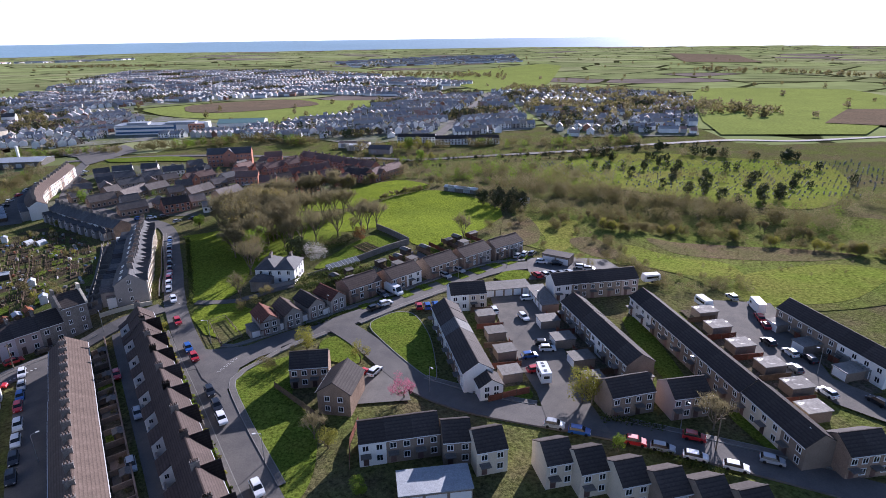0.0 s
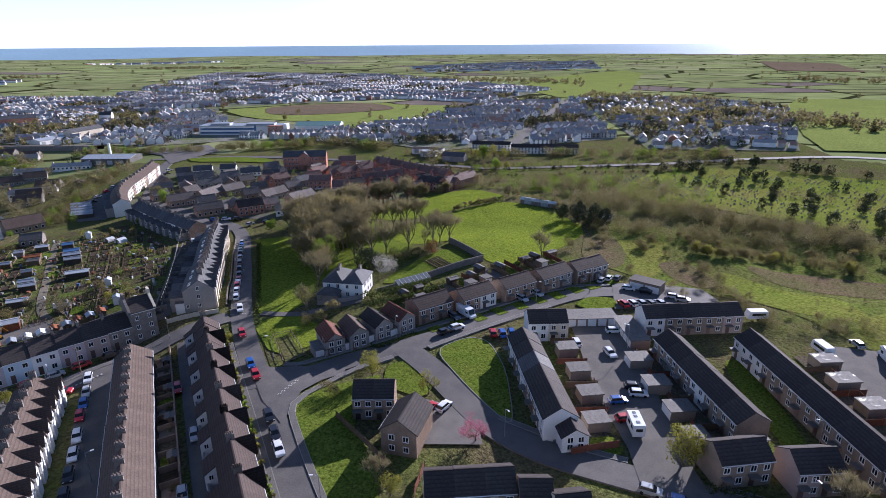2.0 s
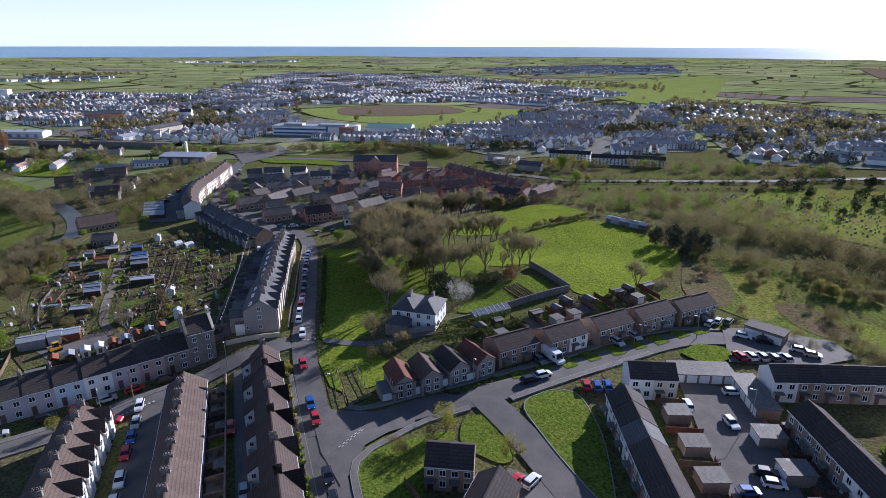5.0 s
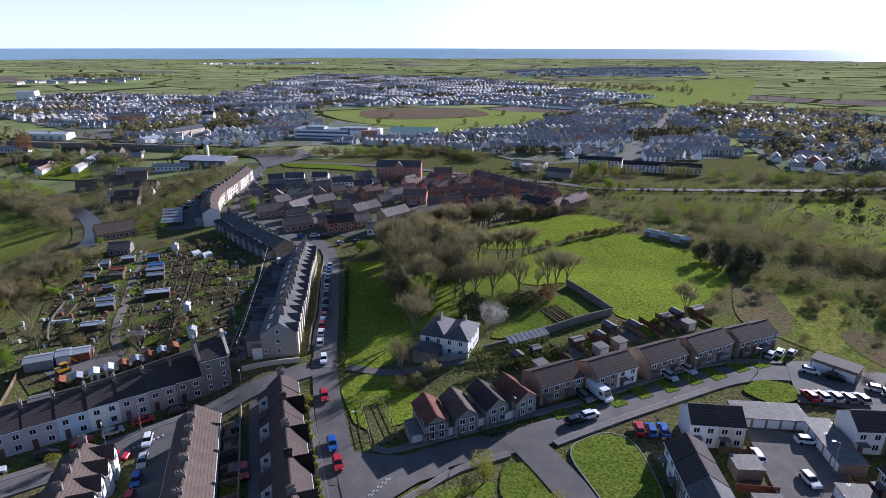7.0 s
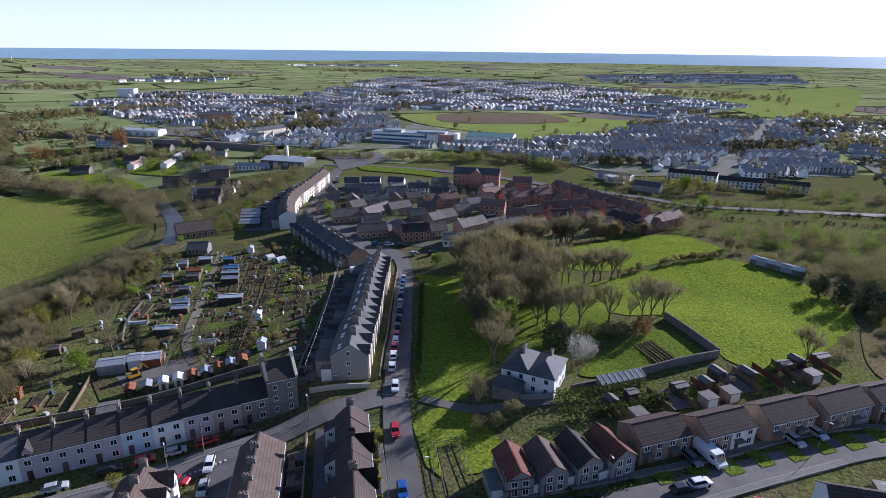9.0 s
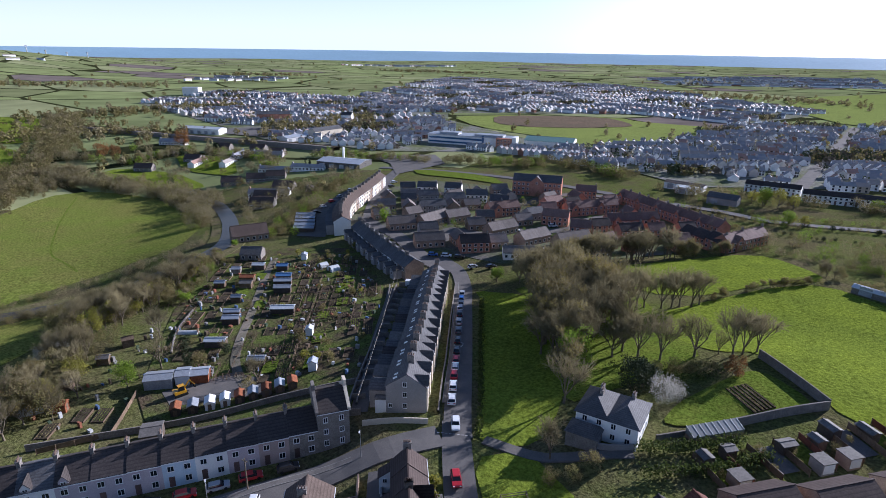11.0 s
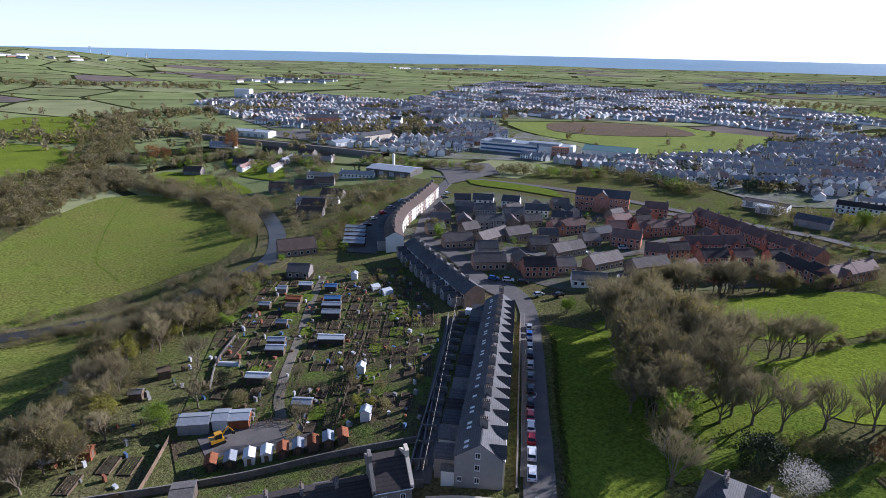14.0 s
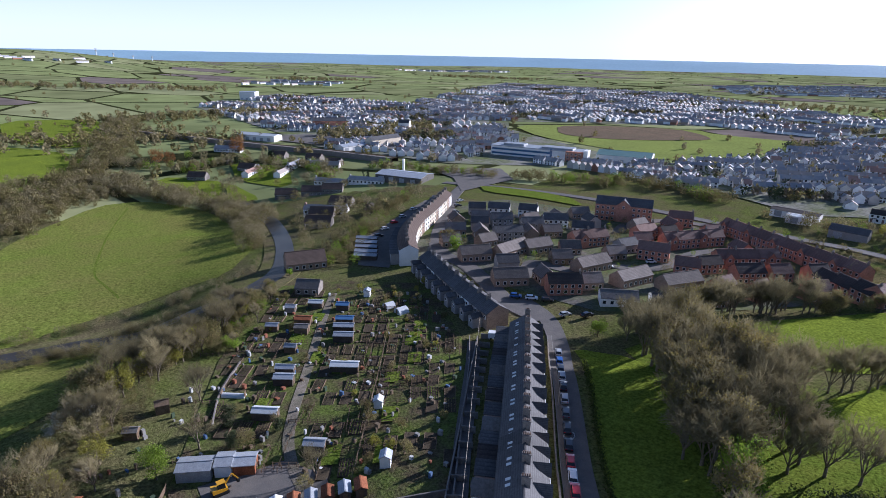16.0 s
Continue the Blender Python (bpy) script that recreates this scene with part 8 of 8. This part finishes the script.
strip("yard_ground", [along(UX, UY, UA, -2, 5.0), along(UX, UY, UA, 40, 5.0), along(UX, UY, UA, 92, 5.0)], 3.6, M_SOIL, 0.24, "small brown back yards", "yard")
for k in range(22):
    a = along(UX, UY, UA, -1.0 + 4.35 * k, 3.6)
    b = along(UX, UY, UA, -1.0 + 4.35 * k, 6.8)
    c = along(UX, UY, UA, -1.0 + 4.35 * k, 5.2)
    wall_line([a, c, b], 1.5, "brick wall between two yards", M_BRICKY, 0.22)
    yard = [along(UX, UY, UA, s, n) for s, n in ((-0.8 + 4.35 * k, 3.8), (3.15 + 4.35 * k, 3.8), (3.15 + 4.35 * k, 6.6), (-0.8 + 4.35 * k, 6.6))]
    if k % 4 != 2:
        patch("back_yard", yard, (M_PAVE, M_YARD, M_BRICKY, M_LAWN, M_CONC)[(k * 7) % 5], 0.4, ("slabbed back yard of a terraced house", "earth and rubble back yard", "brick-paved back yard", "small grassed back yard", "concrete back yard")[(k * 7) % 5], "yard")
    if k % 2:
        plant("olive", *along(UX, UY, UA, 0.4 + 4.35 * k, 5.8), 0.9 + 0.3 * (k % 3))
    if k % 3 == 0:
        sx, sy = along(UX, UY, UA, 1.0 + 4.35 * k, 5.9)
        shed(sx, sy, UA, 1.8, 1.4, 1.7, (M_SHED, M_WOOD, M_RENDER)[k % 3], M_FELT, "small store in a back yard", 0.2)
wall_line([along(EX, EY, EA, -3, 12.4), along(EX, EY, EA, 40, 12.8), along(EX, EY, EA, 80, 13.2)], 1.6, "rear yard wall of the tall terrace")
for k in range(16):
    a, b = along(EX, EY, EA, 5.45 * k, 9.4), along(EX, EY, EA, 5.45 * k, 12.4)
    wall_line([a, ((a[0] + b[0]) / 2, (a[1] + b[1]) / 2), b], 1.6, "stone wall between two rear yards", None, 0.25)
wall_line([along(EX, EY, EA, 0, -6.6), along(EX, EY, EA, 40, -6.6), along(EX, EY, EA, 82, -6.6)], 0.9, "low front wall of the tall terrace")
wall_line([(-94, 143), (-88, 146), (-82, 148.6)], 1.2, "rendered end wall at the street corner", M_CREAM)
wall_line([(-99, 148), (-112, 173.5), (-126, 201), (-135, 217)], 1.1, "low stone wall along the rear lane")
wall_line([(-150, 109), (-136, 126), (-122, 141), (-104, 156)], 1.6, "dark rear wall behind the painted cottages")
wall_line([(-178, 172), (-170, 160), (-160, 150)], 0.9, "broken stone wall at the allotment edge", M_STONE)
for k in range(15):
    px, py = along(DX, DY, DA, 5.4 * k, -8.4)
    qx, qy = along(DX, DY, DA, 5.4 * k, -13.0)
    wall_line([(px, py), ((px + qx) / 2, (py + qy) / 2), (qx, qy)], 1.5, "stone wall between cottage yards", None, 0.25)
    if k % 2:
        sx, sy = along(DX, DY, DA, 5.4 * k + 2.0, -11.4)
        shed(sx, sy, DA, 2.6, 2.2, 2.1, M_STONE, (M_SLATE, M_FELT)[k % 4 == 1], "small stone outhouse in a yard", 0.4)

POST = Mesh()
POST.box(-0.07, -0.07, -0.4, 0.07, 0.07, 1.25)
POST_ME = POST.data("post", [M_WOOD])


def fence(pts, label, h=1.2, material=None, boards=False, gap=3.0):
    f = tagged(new("fence"), label, "fence", "fences")
    f.empty_display_size = 0.3
    line = []
    for (x0, y0), (x1, y1) in zip(pts, pts[1:]):
        d = math.hypot(x1 - x0, y1 - y0)
        n = max(1, int(round(d / gap)))
        for k in range(n):
            line.append((x0 + (x1 - x0) * k / n, y0 + (y1 - y0) * k / n))
    line.append(pts[-1])
    f.matrix_basis = at(*line[0])
    inv = f.matrix_basis.inverted()
    for k, (x, y) in enumerate(line):
        share("post", POST_ME, f, inv @ Matrix.Translation((x, y, ground_z(x, y) + 0.25)) @ Matrix.Diagonal((1, 1, h / 1.2, 1)))
    for (x0, y0), (x1, y1) in zip(line, line[1:]):
        s = Mesh()
        z0, z1 = ground_z(x0, y0) + 0.25, ground_z(x1, y1) + 0.25
        for lo, hi in (((0.05, h),) if boards else ((0.45, 0.57), (0.95 * h, 1.05 * h))):
            p = [inv @ Vector(q) for q in ((x0, y0, z0 + lo), (x1, y1, z1 + lo), (x1, y1, z1 + hi), (x0, y0, z0 + hi))]
            dx, dy = y1 - y0, x0 - x1
            d = math.hypot(dx, dy) or 1
            s.solid(p, (0.05 * dx / d, 0.05 * dy / d, 0))
        s.part("panel" if boards else "rail", material or M_WOOD, f)


garden_rng = random.Random(47)
for k in range(22):
    s0 = -3.7 + 4.4 * k
    kind = garden_rng.choice(("grass", "grass", "hedged", "hedged", "slabs", "earth"))
    patch("front_garden", [along(UX, UY, UA, s, n) for s, n in ((s0 + 0.1, 18.6), (s0 + 4.3, 18.6), (s0 + 4.3, 19.86), (s0 + 0.1, 19.86))], {"grass": M_LAWN, "hedged": M_LAWN, "slabs": M_PAVE, "earth": M_YARD}[kind], 0.26, {"grass": "narrow clipped front lawn of a terraced house", "hedged": "small lawn behind a yellow-green hedge", "slabs": "paved front garden of a terraced house", "earth": "bare earth front garden of a terraced house"}[kind], "garden")
    hedge([along(UX, UY, UA, s0, 18.9), along(UX, UY, UA, s0, 19.9)], 0.4, 1.0, "low dividing garden hedge", (M_LEAFY, M_HEDGE, M_OLIVE)[k % 3], 34)
    if kind == "hedged":
        hedge([along(UX, UY, UA, s0 + 0.3, 19.75), along(UX, UY, UA, s0 + 2.2, 19.75), along(UX, UY, UA, s0 + 4.1, 19.75)], 0.45, 1.2, "yellow-green front garden hedge", (M_LEAFY, M_LEAF)[k % 2], 40)
    elif k % 4 == 1:
        fence([along(UX, UY, UA, s0 + 0.2, 20.15), along(UX, UY, UA, s0 + 3.9, 20.15)], "low timber fence before a front garden", 0.9, M_WOOD, False, 1.9)
fence([(-61.3, 135.9), (-57.8, 138.6), (-49.7, 127.0), (-53.4, 122.9), (-61.3, 135.9)], "pale post-and-rail fence round a corner plot", 1.0, M_PEBBLE)
patch("garden", [(-60.6, 135.6), (-57.8, 137.8), (-50.4, 127.2), (-53.4, 124)], M_GROUND, 0.24, "rough garden ground inside the corner fence", "garden")
fence([(-35.5, 104), (-28, 97), (-23, 92)], "grey board fence beside the lawn", 1.5, M_WOOD, True)
fence([(-16.5, 92), (-17.2, 86), (-16.4, 80)], "orange board fence by a house", 1.5, M_FENCE, True)
fence([(8.4, 98), (14.2, 100.2), (17.0, 101)], "orange-brown board fence with posts", 1.5, M_FENCE, True)
for gx, gy in ((9.2, 137.6), (10.2, 128.4), (11.4, 119.4), (12.4, 110.6)):
    fence([(gx - 2.4, gy - 0.4), (gx + 4.2, gy + 0.4)], "board fence between back gardens", 1.5, (M_FENCE, M_WOOD)[int(gy) % 2], True)
for gx, gy in ((28.6, 133.6), (30.0, 125.2), (31.4, 116.4), (33.6, 107.6)):
    fence([(gx - 2.6, gy - 0.5), (gx + 3.6, gy + 0.6)], "board fence between back gardens", 1.5, (M_FENCE, M_WOOD)[int(gx) % 2], True)
for gx, gy in ((62.4, 131), (63.4, 122), (65.0, 112.6), (66.6, 104.4), (67.0, 96.4)):
    fence([(gx - 1.6, gy - 0.3), (gx + 5.6, gy + 0.8)], "board fence between back gardens", 1.5, (M_WOOD, M_FENCE)[int(gx) % 2], True)
for (ax, ay), (bx, by) in (((11.6, 139), (12.6, 136.2)), ((13.2, 130.0), (13.8, 127.0)), ((15.0, 121.2), (15.4, 118.6)), ((15.9, 112.6), (16.1, 109.8)), ((26.0, 135.0), (26.4, 133.0)), ((27.2, 126.6), (27.9, 124.0)), ((29.2, 117.6), (30.0, 115.2)), ((31.2, 109.0), (32.4, 104.6)), ((66.0, 130.6), (66.2, 129.4)), ((67.2, 121.8), (67.6, 120.6)), ((69.4, 113.2), (69.8, 112.0)), ((82.8, 122.6), (83.4, 121.2)), ((84.6, 112.6), (85.4, 110.2))):
    fence([(ax, ay), (bx, by)], "red-brown board fence of a back garden", 1.5, M_FENCE, True, 1.6)
for k in range(11):
    px, py = along(-25.5, 149.5, 41.5, 5.6 * k, 5.0)
    qx, qy = along(-25.5, 149.5, 41.5, 5.6 * k, 13.5)
    fence([(px, py), (qx, qy)], "timber fence between long back gardens", 1.4, (M_WOOD, M_FENCE, M_WOOD)[k % 3], True)
    c = along(-25.5, 149.5, 41.5, 5.6 * k + 2.8, 9.8)
    if k % 3 != 1:
        patch("lawn", [along(c[0], c[1], 41.5, a, b) for a, b in ((-2.4, -3.4), (2.4, -3.4), (2.4, 3.4), (-2.4, 3.4))], (M_LAWN, M_PAVE)[k % 3 == 2], 0.24, "small back garden behind a semi", "garden")
    sx, sy = along(-25.5, 149.5, 41.5, 5.6 * k + 1.4, 12.2)
    if k % 5 != 2:
        shed(sx + rng.uniform(-1, 1), sy + rng.uniform(-1.5, 0.5), 41.5 + rng.choice((0, 90)), rng.uniform(2.0, 3.6), 2.0, 1.9, (M_WOOD, M_SHED)[k % 2], M_FELT, "timber shed at the garden end", 0.3)
    if k in (0, 3, 4, 8):
        bx, by = along(-25.5, 149.5, 41.5, 5.6 * k + 3.4, 6.0)
        garage(at(bx, by, 41.5), 3.4, 3.6, 2.3, 1, (M_BRICKY, M_RENDER)[k % 2], M_FELT, "flat-roofed rear extension of a semi")
    for j in range(2):
        gx, gy = along(-25.5, 149.5, 41.5, 5.6 * k + rng.uniform(0.6, 5.0), rng.uniform(7.5, 13.0))
        plant("olive", gx, gy, rng.uniform(1.0, 2.2))
fence([(-24, 145.5), (-12, 155), (8, 171)], "low rail along front gardens", 0.6, M_WOOD)
for k in range(10):
    px, py = along(-120, 165, 122, 8.0 * k, 0)
    qx, qy = along(-120, 165, 122, 8.0 * k, 14)
    fence([(px, py), (qx, qy)], "rough timber fence between allotment plots", 1.0)
fence([(-122.5, 152), (-131, 166), (-146, 190), (-160, 212)], "wire and post allotment fence", 1.2)
fence([(-147, 109.4), (-141, 120.6), (-151, 133.4)], "grey weathered board fence beside the yard", 1.2, M_WOOD, True)


def conservatory(x, y, ang, w=3.2, d=2.8):
    """Glazed lean-to: white frame bars, glass sides and sloping glass roof."""
    c = thing("conservatory", at(x, y, ang, 0.25), "white-framed glass conservatory behind an estate house", "conservatory", "conservatories")
    b = Mesh()
    b.box(-w / 2, -d / 2, -0.6, w / 2, d / 2, 0.55)
    b.part("base", M_BRICKY, c)
    f = Mesh()
    n = 5
    for k in range(n):
        px = -w / 2 + w * k / (n - 1)
        f.box(px - 0.05, -d / 2 - 0.03, 0.5, px + 0.05, -d / 2 + 0.07, 2.1)
        f.solid([(px - 0.05, -d / 2, 2.1), (px - 0.05, d / 2, 2.75), (px - 0.05, d / 2, 2.85), (px - 0.05, -d / 2, 2.2)], (0.1, 0, 0))
    for px in (-w / 2, w / 2):
        for py in (-d / 6, d / 6, d / 2 - 0.1):
            f.box(px - 0.05, py, 0.5, px + 0.05, py + 0.1, 2.2)
    f.box(-w / 2, -d / 2 - 0.06, 2.08, w / 2, -d / 2 + 0.06, 2.2)
    f.part("frame", M_FRAME, c)
    g = Mesh()
    g.solid([(-w / 2 + 0.02, -d / 2 + 0.02, 0.5), (-w / 2 + 0.02, d / 2, 0.5), (-w / 2 + 0.02, d / 2, 2.74), (-w / 2 + 0.02, -d / 2 + 0.02, 2.1)], (w - 0.04, 0, 0))
    g.part("glazing", M_GREYGLASS, c)


M_GREYGLASS = mat("dusty_glass", (0.17, 0.18, 0.18), 0.3, 0.2, 0.5, 3.0, 0.0)
conservatory(32.4, 127.0, 104)
conservatory(87.6, 110.8, 104, 3.4, 3.0)
conservatory(88.6, 106.2, 104, 3.6, 3.2)


def street_lamp(x, y, ang, h=6.0):
    t = thing("street_lamp", at(x, y, ang, 0.3), "slim grey street lamp beside the road", "lamp post", "street lamps")
    p = Mesh()
    p.tube((0, 0, -0.3), (0, 0, 1.2), 0.1, 0.09, 8)
    p.tube((0, 0, 1.2), (0, 0, h), 0.06, 0.045, 8)
    p.part("pole", M_STEEL, t)
    a = Mesh()
    a.tube((0, 0, h), (0.9, 0, h + 0.25), 0.04, 0.035, 6)
    a.part("arm", M_STEEL, t)
    l = Mesh()
    l.solid([(0.8, -0.12, h + 0.18), (1.4, -0.1, h + 0.24), (1.4, 0.1, h + 0.24), (0.8, 0.12, h + 0.18)], (0, 0, 0.14))
    l.part("lantern", M_LIGHT, t)


LAMPS = ((-56.9, 125.4, 210), (-30, 135.6, -60), (19.5, 168.8, 200), (4.2, 160.5, -40), (-31.4, 82.0, 200), (-3.2, 101.6, -60), (43.0, 89.0, -70), (61.3, 79.6, 120), (-88.6, 135.0, -60), (-104.0, 113.4, 140), (51.4, 104.0, 180), (79.0, 107.0, 180), (24.6, 137.0, 190), (-99.4, 194.4, 20), (-73.0, 85.0, 30))
for x, y, a in LAMPS:
    street_lamp(x, y, a)


def telegraph(x, y, h=8.0):
    t = thing("telegraph_pole", at(x, y), "brown wooden telegraph pole", "pole", "telegraph poles")
    p = Mesh()
    p.tube((0, 0, -0.6), (0, 0, h), 0.14, 0.1, 8)
    p.part("pole", M_BARK, t)
    c = Mesh()
    c.box(-0.7, -0.06, h - 0.7, 0.7, 0.06, h - 0.55)
    c.part("crossarm", M_BARK, t)


telegraph(-131.5, 216.0)
telegraph(-102.5, 120.5, 7.0)
telegraph(28.5, 96.5, 7.5)
telegraph(46.8, 83.0, 7.5)


def cable(a, b, sag=1.2):
    s = Mesh()
    a, b = Vector(a), Vector(b)
    last = a
    for k in range(1, 13):
        f = k / 12
        p = a.lerp(b, f) - Vector((0, 0, 4 * sag * f * (1 - f)))
        s.tube(last, p, 0.028, 0.028, 4, cap=False)
        last = p
    tagged(s.part("cable", M_CREAM), "pale overhead cable between pole and gable", "cable", kind="")


cable((-131.5, 216.0, ground_z(-131.5, 216) + 7.6), (-93.6, 141.5, ground_z(-93.6, 141.5) + 8.0))


def greenhouse():
    g = thing("greenhouse", at(-31.5, 168.6, 42), "long glazed lean-to greenhouse by a garden wall", "greenhouse")
    f = Mesh()
    f.box(-5.5, -1.2, 0, 5.5, 1.2, 0.9)
    f.part("base_wall", M_BRICKY, g)
    p = Mesh()
    p.solid([(-5.5, -1.2, 0.9), (-5.5, 1.2, 0.9), (-5.5, 1.2, 2.4), (-5.5, -1.2, 1.5)], (11, 0, 0))
    p.part("glazing", M_GREYGLASS, g)
    for k in range(9):
        b = Mesh()
        x = -5.5 + 11 * k / 8
        b.solid([(x - 0.03, -1.25, 1.5), (x + 0.03, -1.25, 1.5), (x + 0.03, 1.2, 2.45), (x - 0.03, 1.2, 2.45)], (0, 0, 0.06))
        b.part("bar", M_FRAME, g)


greenhouse()


def scaffold():
    s = thing("scaffold", at(-42.8, 127.6, 36), "steel scaffold in front of a grey house", "scaffold")
    for x in (-2.4, 0, 2.4):
        for y in (0, 1.2):
            t = Mesh()
            t.tube((x, y, -0.5), (x, y, 5.2), 0.05, 0.05, 6)
            t.part("pole", M_STEEL, s)
    for z in (2.0, 4.0):
        d = Mesh()
        d.box(-2.5, 0, z, 2.5, 1.2, z + 0.06)
        d.part("deck", M_WOOD, s)


scaffold()
